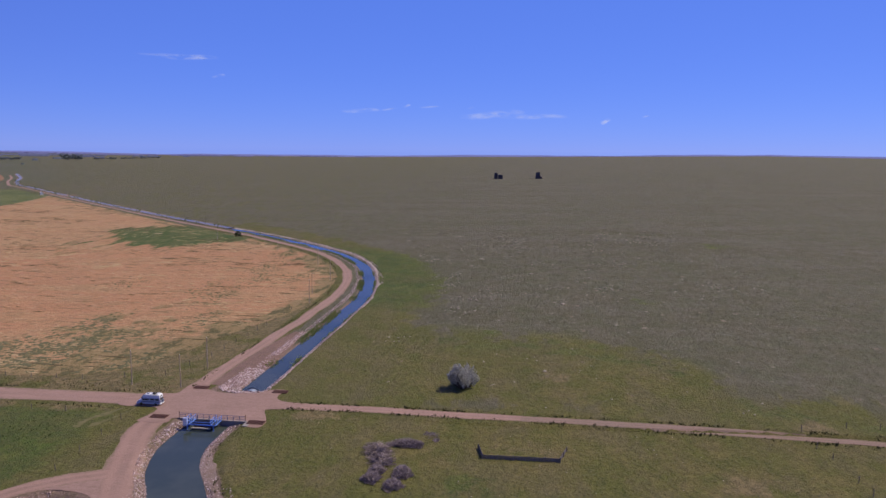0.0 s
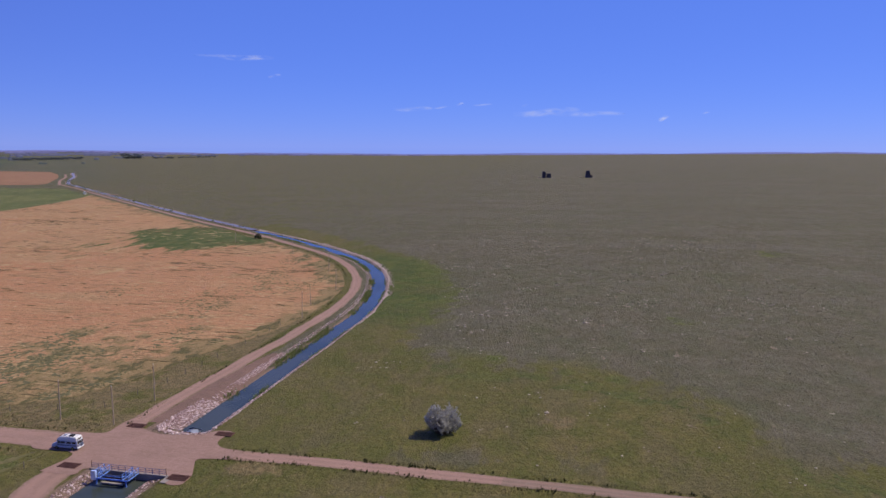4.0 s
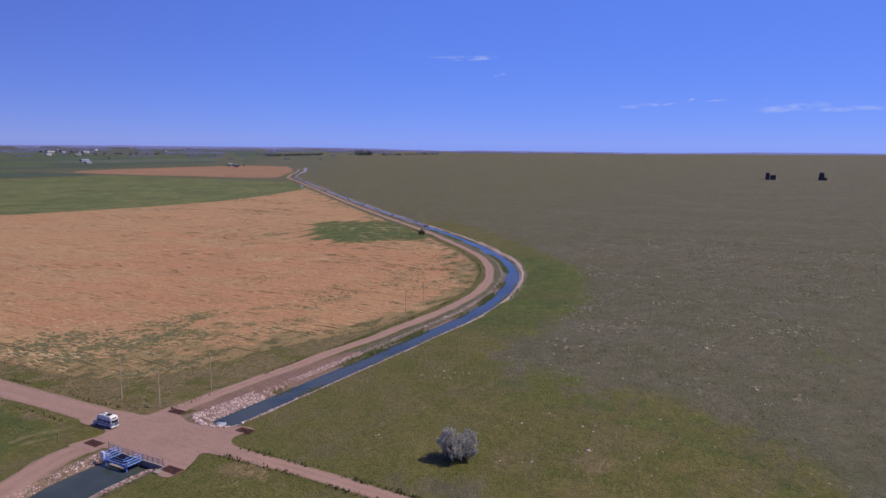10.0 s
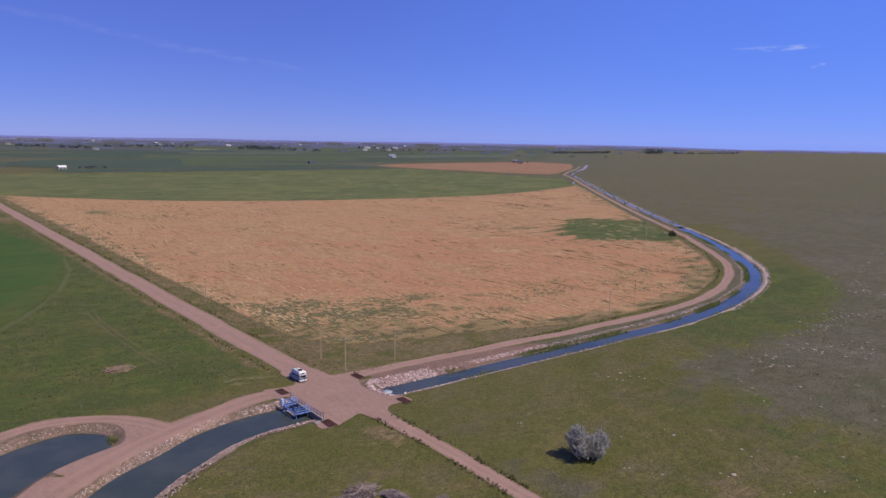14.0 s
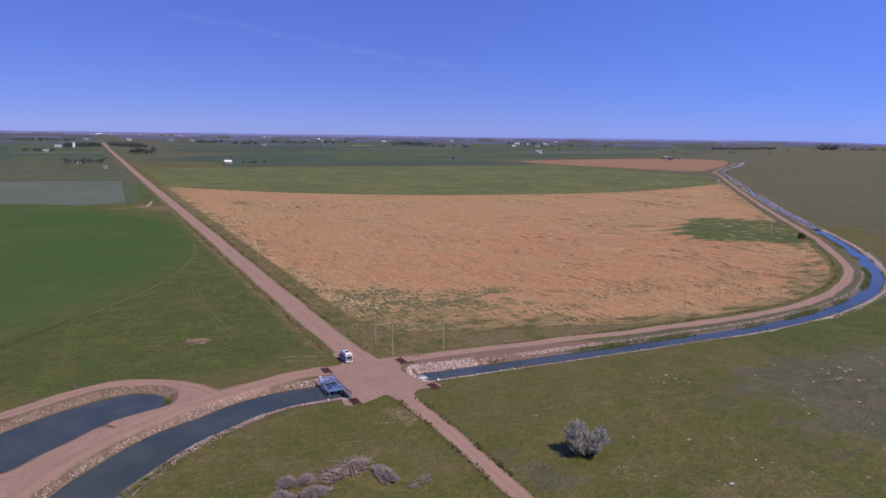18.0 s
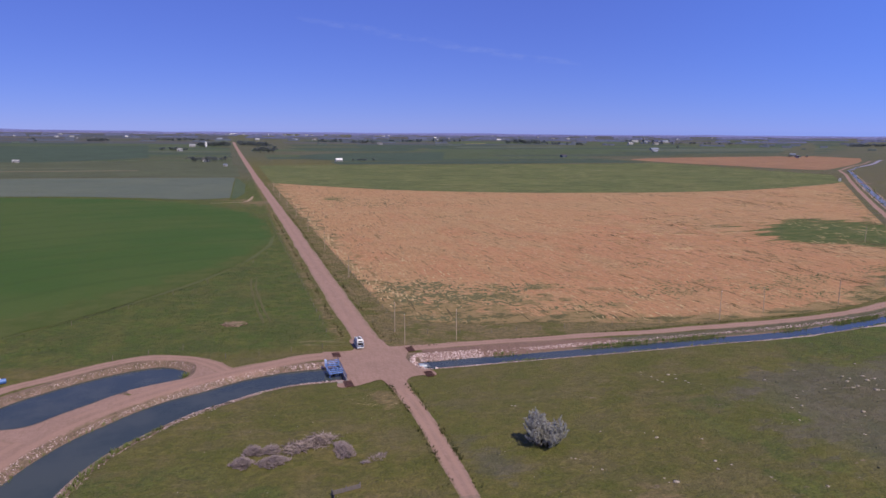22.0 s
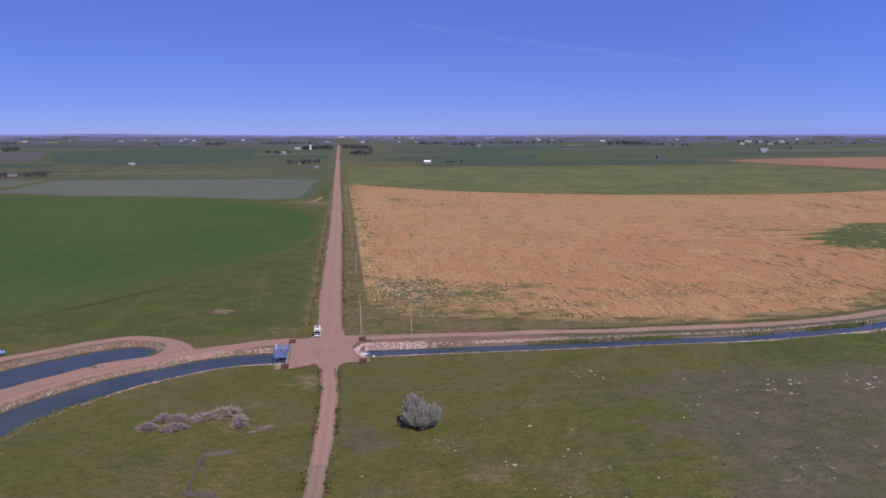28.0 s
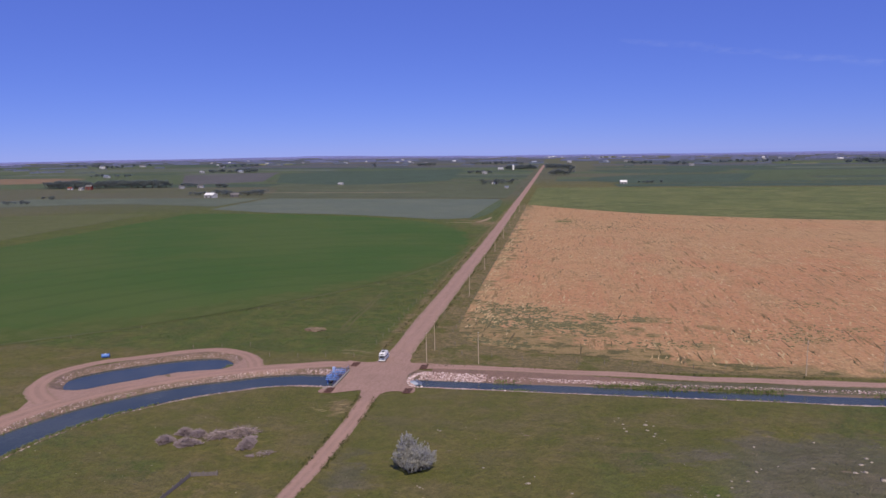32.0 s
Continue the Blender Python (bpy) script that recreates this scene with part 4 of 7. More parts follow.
ribbon("pivot_track", smooth_line([(-325 + 317.5 * math.cos(radians(a)), 255 + 301.5 * math.sin(radians(a))) for a in range(-120, -2, 4)], 4), (1.2, 1.6, 1.4), 0.13, M_WORN, "faint worn track round the irrigated field", "track", cols=4, ragged=0.4, use=land)
patch_between("field_grass_end", ((-30, 466), (-27, 460), (-18, 505)), ((-23, 722), (-19, 690), (-14.5, 612)), 12, 12, 0.12, M_FAR_GREEN, "narrow green end of a grey-green field")
ribbon("loop_track", smooth_line(((-46, 424), (-28, 427), (-19, 433), (-14, 457), (-12, 478)), 3), (1.4, 2.6, 3.0, 1.6), 0.1, make_gravel("sandy_track", (0.50, 0.40, 0.26), (0.42, 0.32, 0.2)), "pale sandy turning track at a field corner", "track", cols=5, use=land)
M_RUT = material("worn_grass", (0.115, 0.118, 0.042), (0.15, 0.138, 0.055), 0.4, 4)
for pts in (((-24.6, 116), (-24.8, 90), (-24.1, 63), (-22.9, 45)), ((-22.2, 118), (-23.2, 94), (-22.3, 66), (-20.9, 46))):
    ribbon("wheel_track", smooth_line(pts, 2), (0.5, 0.7, 0.6), 0.05, M_RUT, "faint wheel track worn into pasture grass", "track", cols=5, ragged=0.15)
M_FLATTENED = material("flattened_dry_grass", (0.225, 0.190, 0.085), (0.11, 0.118, 0.035), 0.6, 4)
for pts in (((-14.5, 22.6), (-11.8, 21.9), (-9.2, 21.2), (-6.4, 19.6), (-2.4, 18.2)), ((-14.4, 19.5), (-8.9, 17.4), (-5.3, 16.0), (-1.6, 15.6))):
    ribbon("wheel_track", smooth_line(pts, 0.6), (0.25, 0.9, 0.6, 1.0, 0.5), 0.05, M_FLATTENED, "pale wheel track of flattened dry grass in pasture", "track", cols=5, ragged=0.6)
patch_between("field_grey_green", ((-330, 560), (-255, 522), (-226, 511), (-160, 499), (-105, 479), (-62, 458), (-31, 468)), ((-335, 735), (-240, 735), (-150, 735), (-80, 735), (-24, 732)), 60, 20, 0.12, M_FLAX, "pale grey-green rectangular crop field")

# the blue and mauve tones put distance haze into the base colour
M_FAR = [make_crop("far_crop_" + n, a, tuple(v * 1.18 for v in a), tuple(v * 0.8 for v in a), 0, 0.6, 0.45) for n, a in (("dark", (0.072, 0.106, 0.068)), ("mid", (0.098, 0.132, 0.062)), ("grey", (0.125, 0.15, 0.105)), ("tan", (0.22, 0.19, 0.12)), ("olive", (0.106, 0.122, 0.066)), ("haze_blue", (0.095, 0.110, 0.125)), ("yellow", (0.46, 0.43, 0.12)), ("mauve", (0.118, 0.116, 0.112)))]
FAR_LABEL = ("distant dark green crop field", "distant mid green crop field", "distant grey-green crop field", "distant tan fallow field", "distant olive pasture", "distant crop field with blue haze put into its colour", "distant strip of yellow flowering crop", "distant stubble field with mauve haze put into its colour")


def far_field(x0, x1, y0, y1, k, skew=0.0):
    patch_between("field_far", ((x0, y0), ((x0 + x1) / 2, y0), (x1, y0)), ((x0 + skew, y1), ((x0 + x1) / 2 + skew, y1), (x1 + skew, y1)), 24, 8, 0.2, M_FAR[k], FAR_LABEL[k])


rnd = random.Random(4)
rows_y = (1020, 1150, 1230, 1340, 1450, 1590, 1680, 1830, 1960, 2120, 2300, 2450, 2700, 2900, 3150, 3400, 3650, 3900, 4250)
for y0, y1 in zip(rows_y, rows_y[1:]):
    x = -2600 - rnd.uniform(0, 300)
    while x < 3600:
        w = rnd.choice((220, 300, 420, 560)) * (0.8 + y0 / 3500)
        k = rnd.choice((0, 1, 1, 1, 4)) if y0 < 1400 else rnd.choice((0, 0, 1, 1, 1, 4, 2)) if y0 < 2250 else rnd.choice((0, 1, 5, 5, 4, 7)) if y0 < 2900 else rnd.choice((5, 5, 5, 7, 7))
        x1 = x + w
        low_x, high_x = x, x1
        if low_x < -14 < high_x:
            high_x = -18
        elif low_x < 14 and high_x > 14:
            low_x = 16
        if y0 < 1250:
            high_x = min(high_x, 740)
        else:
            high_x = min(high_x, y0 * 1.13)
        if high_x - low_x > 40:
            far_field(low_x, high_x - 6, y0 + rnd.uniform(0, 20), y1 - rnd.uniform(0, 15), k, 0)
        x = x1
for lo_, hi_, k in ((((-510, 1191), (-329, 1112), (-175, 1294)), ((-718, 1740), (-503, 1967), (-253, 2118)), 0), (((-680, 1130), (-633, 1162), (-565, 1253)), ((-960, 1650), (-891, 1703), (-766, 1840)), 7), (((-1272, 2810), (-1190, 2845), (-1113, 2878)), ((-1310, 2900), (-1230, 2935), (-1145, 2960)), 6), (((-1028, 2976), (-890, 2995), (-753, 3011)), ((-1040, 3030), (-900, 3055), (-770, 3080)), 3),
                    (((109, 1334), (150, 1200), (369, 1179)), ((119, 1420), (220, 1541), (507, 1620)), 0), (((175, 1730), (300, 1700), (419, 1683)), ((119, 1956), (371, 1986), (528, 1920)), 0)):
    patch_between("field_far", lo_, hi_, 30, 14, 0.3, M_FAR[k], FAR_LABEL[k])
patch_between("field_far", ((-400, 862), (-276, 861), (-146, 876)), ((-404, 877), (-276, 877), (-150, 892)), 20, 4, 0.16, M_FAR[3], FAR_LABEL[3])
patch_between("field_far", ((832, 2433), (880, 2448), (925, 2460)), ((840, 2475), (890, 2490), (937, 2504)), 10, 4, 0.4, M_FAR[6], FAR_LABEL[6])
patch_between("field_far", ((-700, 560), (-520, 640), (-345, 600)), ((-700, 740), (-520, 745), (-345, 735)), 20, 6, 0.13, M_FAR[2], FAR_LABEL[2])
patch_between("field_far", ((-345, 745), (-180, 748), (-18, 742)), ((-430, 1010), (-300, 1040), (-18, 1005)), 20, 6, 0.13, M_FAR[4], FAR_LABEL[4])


M_PATH = material("pale_field_path", (0.34, 0.30, 0.20), (0.27, 0.25, 0.15), 0.05, 0.4)
for pts, w in ((((540, 1300), (617, 1268), (700, 1215), (800, 1175)), 3.5), (((455, 838), (484, 835), (508, 812), (525, 779)), 2.2), (((20, 1018), (220, 1020), (430, 1018), (640, 1008)), 3.0), (((-345, 935), (-280, 929), (-222, 931)), 3.0), (((660, 1168), (720, 1155), (790, 1142)), 2.5), (((-20, 1275), (-86, 1271), (-177, 1194), (-300, 1100)), 3.0)):
    ribbon("field_path", smooth_line(pts, 10), (w, w), 0.4, M_PATH, "pale dirt path between far crop fields", "track", cols=3, ragged=0.3, use=land)


# ---- far hills and clouds ----
def ridge(r, low, high, mat, label, seed, first=-150):
    az = np.radians(np.arange(first, 101, 0.5))
    x, y = -np.sin(az) * r, np.cos(az) * r
    base = land(x, y)
    n = np.array([noise.noise(Vector((a * 5, seed, 0))) + 0.5 * noise.noise(Vector((a * 19, seed, 3))) for a in az])
    top = base + low + (high - low) * np.clip(0.5 + 0.6 * n, 0, 1)
    v = np.concatenate([np.stack([x, y, base - 30], 1), np.stack([x, y, top], 1)])
    v2 = np.concatenate([np.stack([x * 1.03, y * 1.03, top - 6], 1)])
    k = len(az)
    ob = fast_mesh("backdrop", np.concatenate([v, v2]), grid_faces(3, k), mat)
    return tagged(ob, label, "hills", kind="structure")


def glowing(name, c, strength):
    """Plain backdrop colour; its glow stands in for haze over the distance."""
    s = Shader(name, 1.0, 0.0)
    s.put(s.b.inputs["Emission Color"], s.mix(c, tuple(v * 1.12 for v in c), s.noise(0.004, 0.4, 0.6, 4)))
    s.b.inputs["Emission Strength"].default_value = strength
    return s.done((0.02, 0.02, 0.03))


# violet haze put in as emission, so the backlit ridge stays pale
M_HILL = glowing("far_hills_haze_glow", (0.23, 0.24, 0.58), 1.0)
ridge(4700, 2, 17, M_HILL, "line of hills on the horizon, hazy violet by added glow", 2)
# distance haze is in these colours: bluer and paler the farther the belt
M_WOODS = [material("far_woods_haze_" + n, a, tuple(v * 1.3 for v in a), 0.01, 0.06, 0.95) for n, a in (("pale", (0.155, 0.165, 0.32)), ("blue", (0.105, 0.120, 0.205)), ("grey", (0.088, 0.106, 0.145)), ("green", (0.075, 0.098, 0.092)))]


def wood_belt(r, az0, az1, top, cover, mat, seed):
    """A broken belt of far woods with an uneven top; gaps sink into the land."""
    az = np.arange(az0, az1, 0.06)
    a = np.radians(az)
    wob = np.array([noise.noise(Vector((v * 0.11, seed * 3.1, 7))) for v in az])
    rr = r * (1 + 0.05 * wob)
    x, y = -np.sin(a) * rr, np.cos(a) * rr
    base = land(x, y)
    big = np.array([noise.noise(Vector((v * 0.55, seed * 1.7, 0))) for v in az])
    small = np.array([noise.noise(Vector((v * 4.0, seed, 3))) + 0.6 * noise.noise(Vector((v * 11.0, seed, 9))) for v in az])
    z = base + np.where(big > 0.35 - cover, top * (0.72 + 0.45 * small), -3.0)
    thick = 40.0 / r
    v = np.concatenate([np.stack([x * (1 + k * thick), y * (1 + k * thick), (base - 4 if d else z * f + (base - 4) * (1 - f))], 1) for k, d, f in ((0, 1, 0), (0.1, 0, 0.7), (0.5, 0, 1.0), (1.0, 0, 0.6))])
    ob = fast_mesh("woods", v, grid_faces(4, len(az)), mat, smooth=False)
    tagged(ob, "dark belt of far woods and hedges, haze tinted into the colour", "woods", kind="stuff")


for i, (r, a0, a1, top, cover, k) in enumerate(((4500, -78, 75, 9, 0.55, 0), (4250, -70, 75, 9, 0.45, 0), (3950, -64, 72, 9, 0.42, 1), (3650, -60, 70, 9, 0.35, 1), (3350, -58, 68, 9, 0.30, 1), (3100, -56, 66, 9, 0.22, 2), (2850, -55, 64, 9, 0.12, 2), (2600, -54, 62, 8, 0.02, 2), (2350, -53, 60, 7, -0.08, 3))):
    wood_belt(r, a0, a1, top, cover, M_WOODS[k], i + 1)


def make_cloud():
    s = Shader("cloud", 1.0, 0.0)
    s.done((0.05, 0.05, 0.06))
    # emission replaces the sunlight that these flat cards don't catch
    s.put(s.b.inputs["Emission Color"], (1.0, 1.0, 1.12))
    s.b.inputs["Emission Strength"].default_value = 1.0
    edge = s.field("edge")
    body = s.noise(0.010, 0.30, 0.72, 6, s.space((1, 1, 3.0)))
    a = s.math("MULTIPLY", s.math("MULTIPLY", edge, body), s.math("MULTIPLY", s.field("thick"), 0.42))
    s.put(s.b.inputs["Alpha"], a)
    return s.m


M_CLOUD = make_cloud()


def cloud(az, el, wide, tall, tilt, thick, label):
    """A thin wisp of cloud, far off."""
    r = 4550.0
    a, e = radians(az), radians(el)
    c = Vector((-math.sin(a) * math.cos(e), math.cos(a) * math.cos(e), math.sin(e))) * r + Vector((-60, -120, 57))
    right, up = Vector((math.cos(a), math.sin(a), 0)), Vector((math.sin(a) * math.sin(e), -math.cos(a) * math.sin(e), math.cos(e)))
    right, up = right * math.cos(radians(tilt)) + up * math.sin(radians(tilt)), up * math.cos(radians(tilt)) - right * math.sin(radians(tilt))
    u, v = np.meshgrid(np.linspace(-1, 1, 33), np.linspace(-1, 1, 9))
    sag = 0.25 * np.sin(u * 2.2) * tall
    P = np.array(c)[None, None] + np.array(right) * (u * wide / 2)[..., None] + np.array(up) * (v * tall / 2 * (1 - 0.5 * u * u) + sag)[..., None]
    ob = fast_mesh("cloud", P.reshape(-1, 3), grid_faces(9, 33), M_CLOUD)
    add_field(ob, "edge", np.clip(1 - u ** 2, 0, 1) ** 0.8 * np.clip(1 - v ** 2, 0, 1))
    add_field(ob, "thick", np.full(u.shape, thick))
    tagged(ob, label, "cloud", kind="structure")


for az, el, wide, tall, tilt, thick in ((-63.8, 6.97, 330, 34, -2, 1.2), (-62.0, 7.05, 330, 18, -1, 0.6), (-65.8, 5.69, 80, 26, 0, 1.2), (-76.5, 3.40, 250, 30, -1, 1.2), (-78.8, 3.55, 110, 14, 4, 0.8), (-80.2, 3.82, 50, 18, 0, 1.0), (-82.0, 3.77, 130, 14, 0, 0.6), (-87.0, 3.22, 420, 50, 1, 0.9), (-90.2, 3.08, 480, 36, -2, 0.8), (-85.3, 3.75, 40, 14, 0, 1.0), (-95.9, 2.77, 66, 34, 3, 1.7), (-98.9, 3.13, 46, 12, 0, 0.8)):
    cloud(az + 0.5, el - 0.4, wide, tall, tilt, thick, "thin wisp of high cloud, white by added glow")
for az, el in ((-9.6, 7.8), (-14.6, 6.95), (-19.6, 6.1), (-24.1, 5.4)):
    cloud(az, el, 620, 46, -9.6, 0.15, "faint straight streak of high cloud, pale by added glow")

# ---- headwall, railing and check structure over the canal ----
def headwall():
    bm = boxes(((0.35, 15.2, 2.5), (-6.68, -4.8, -1.13)), ((0.55, 15.4, 0.14), (-6.7, -4.8, 0.15)), bevel=0.02)
    tagged(part("wall_headwall", bm, M_CONCRETE), "grey concrete headwall below the crossroads", "wall", kind="structure")
    bm = boxes(((2.2, 1.2, 0.2), (-8.0, -12.9, 0.02)), bevel=0.04)
    tagged(part("concrete_apron", bm, M_CONCRETE), "pale concrete slab beside the canal headwall", "slab", kind="structure")


def railing():
    r = empty("railing", Matrix.Translation((-6.75, -4.8, 0.22)), "dull blue steel railing along the concrete headwall", "railing")
    for i in range(12):
        y = -7.5 + i * 15.0 / 11
        end = i in (0, 11)
        part("post", boxes(((0.08, 0.08, 1.5 if end else 1.1), (0, y, 0.75 if end else 0.55)), bevel=0.012), M_RAIL if not end else M_RUST, r)
    for z in (0.35, 0.72, 1.08):
        part("rail", boxes(((0.06, 15.0, 0.07), (0, 0, z)), bevel=0.012), M_RAIL, r)


def check_structure():
    """Two railed walkways out to a sluice frame, all in blue steel."""
    c = empty("sluice_platform", Matrix.Translation((-6.95, -2.75, 0.25)) @ Matrix.Diagonal((0.65, 0.94, 1, 1)), "bright blue steel sluice gate platform over the canal", "platform")
    for y0 in (2.3, -3.9):
        deck = part("walkway", boxes(((4.9, 1.05, 0.08), (-2.45, y0, 0.0)), bevel=0.015), M_GRATING, c, "dark steel grating walkway")
        for k in range(9):
            part("tread", boxes(((0.34, 0.98, 0.03), (-0.35 - k * 0.52, y0, 0.058))), M_GRATING, deck)
        for s in (-0.6, 0.6):
            part("side_beam", boxes(((4.9, 0.10, 0.20), (-2.45, y0 + s, 0.02)), bevel=0.02), M_BLUE, c)
            for z in (0.58, 1.08):
                part("handrail", boxes(((4.9, 0.075, 0.08), (-2.45, y0 + s, z)), bevel=0.02), M_BLUE, c)
            for x in (-0.1, -1.7, -3.3, -4.8):
                part("post", boxes(((0.10, 0.10, 1.1), (x, y0 + s, 0.58)), bevel=0.015), M_BLUE, c)
        for x in (-0.6, -4.6):
            part("leg", boxes(((0.22, 0.22, 2.4), (x, y0, -1.26)), bevel=0.02), M_BLUE if x < -1 else M_CONCRETE, c)
    part("front_walkway", boxes(((0.5, 6.2, 0.08), (-4.75, -0.8, 0.0)), bevel=0.015), M_GRATING, c)
    part("front_beam", boxes(((0.16, 7.4, 0.28), (-5.05, -0.8, 0.02)), bevel=0.02), M_BLUE, c)
    part("front_rail", boxes(((0.10, 5.0, 0.11), (-5.05, -0.8, 0.62)), bevel=0.02), M_BLUE, c)
    part("crosshead", boxes(((0.24, 4.9, 0.24), (-2.6, -0.8, -0.1)), bevel=0.02), M_RAIL, c)
    part("gate_leaf", boxes(((0.12, 4.4, 1.3), (-2.6, -0.8, -1.0)), bevel=0.02), M_RUST, c, "rusty steel sluice gate leaf")
    for y in (-2.2, 0.6):
        bm = bmesh.new()
        rod(bm, (-2.6, y, -0.3), (-2.6, y, 1.25), 0.05)
        part("gate_stem", bm, M_CHROME, c)
    part("sill", boxes(((0.9, 4.6, 0.25), (-4.1, -0.8, -1.0)), bevel=0.04), M_CONCRETE, c, "pale wet concrete sill")
    cab = part("control_cabinet", boxes(((0.75, 0.95, 1.7), (-5.0, 2.6, 0.55)), bevel=0.04), material("pale_blue_enamel", (0.50, 0.62, 0.95), (0.56, 0.68, 0.98), 1.0, 10, 0.4, amount2=0.15), c, "pale blue enamelled control cabinet")
    part("door", boxes(((0.04, 0.8, 1.6), (-5.4, 2.6, 0.58)), bevel=0.01), M_WHITE, cab, "white painted cabinet door")
    part("handle", boxes(((0.05, 0.05, 0.18), (-5.43, 2.85, 0.6))), M_CHROME, cab)


headwall()
railing()
check_structure()


# ---- cattle guards ----
def cattle_guard():
    g = empty("cattle_guard", Matrix.Translation((0, 0, 0)), "rust-brown steel cattle guard set in the gravel", "cattle guard", "cattle guards at the crossroads")
    # no hole is cut; a flat dark plate draws the shade under the bars
    part("pit_shade", boxes(((1.9, 3.6, 0.04), (0, 0, 0.02))), M_DARK, g, "flat dark plate painted as the shade below the bars")
    for s in (-1, 1):
        part("side_beam", boxes(((0.12, 3.8, 0.10), (s * 0.95, 0, 0.06)), bevel=0.02), M_RUST, g)
        part("end_beam", boxes(((1.78, 0.14, 0.10), (0, s * 1.83, 0.06)), bevel=0.02), M_RUST, g)
    bm = bmesh.new()
    rod(bm, (0, -1.75, 0), (0, 1.75, 0), 0.05, sides=6)
    first = part("bar", bm, M_RUST, g)
    first.location = (-0.8, 0, 0.08)
    for i in range(1, 11):
        o = first.copy()
        scene.collection.objects.link(o)
        o.parent, o.location = g, (-0.8 + i * 0.16, 0, 0.08)
    return g


guard = cattle_guard()
guard.matrix_world = pose(13.3, 7.0, 0.11)
for x, y in ((-6.4, 7.6), (-6.8, -14.7), (13.0, -13.2)):
    copy_thing(guard, pose(x, y, 0.11))


# ---- culvert end ----
def culvert():
    bm = bmesh.new()
    n, m, rad = 22, 30, 1.35
    rows = []
    for j in range(m + 1):
        x = j / m * 4.2
        r = rad + 0.035 * math.sin(j * math.pi * 0.9)
        row = []
        for i in range(n + 1):
            a = math.pi * i / n
            z = math.sin(a) * r
            cut = 4.2 - 1.9 * z / rad                 # mitred end
            row.append(bm.verts.new((min(x, cut), math.cos(a) * r, z)))
        rows.append(row)
    for p, q in zip(rows, rows[1:]):
        for i in range(n):
            bm.faces.new((p[i], p[i + 1], q[i + 1], q[i]))
    bmesh.ops.remove_doubles(bm, verts=bm.verts, dist=0.004)
    bmesh.ops.solidify(bm, geom=bm.faces[:], thickness=0.03)
    e = empty("culvert_pipe", pose(12.2, -5.8, -0.75, 0, 0, 4) @ Matrix.Scale(0.8, 4), "silvery corrugated steel culvert end among pale riprap", "culvert")
    part("pipe", bm, M_GALV, e, smooth=True)
    bm = bmesh.new()
    for s in (-1, 1):
        rod(bm, (3.9, s * 1.36, 0.02), (2.35, s * 0.4, 1.33), 0.05)
    part("rim", bm, M_CHROME, e)


culvert()


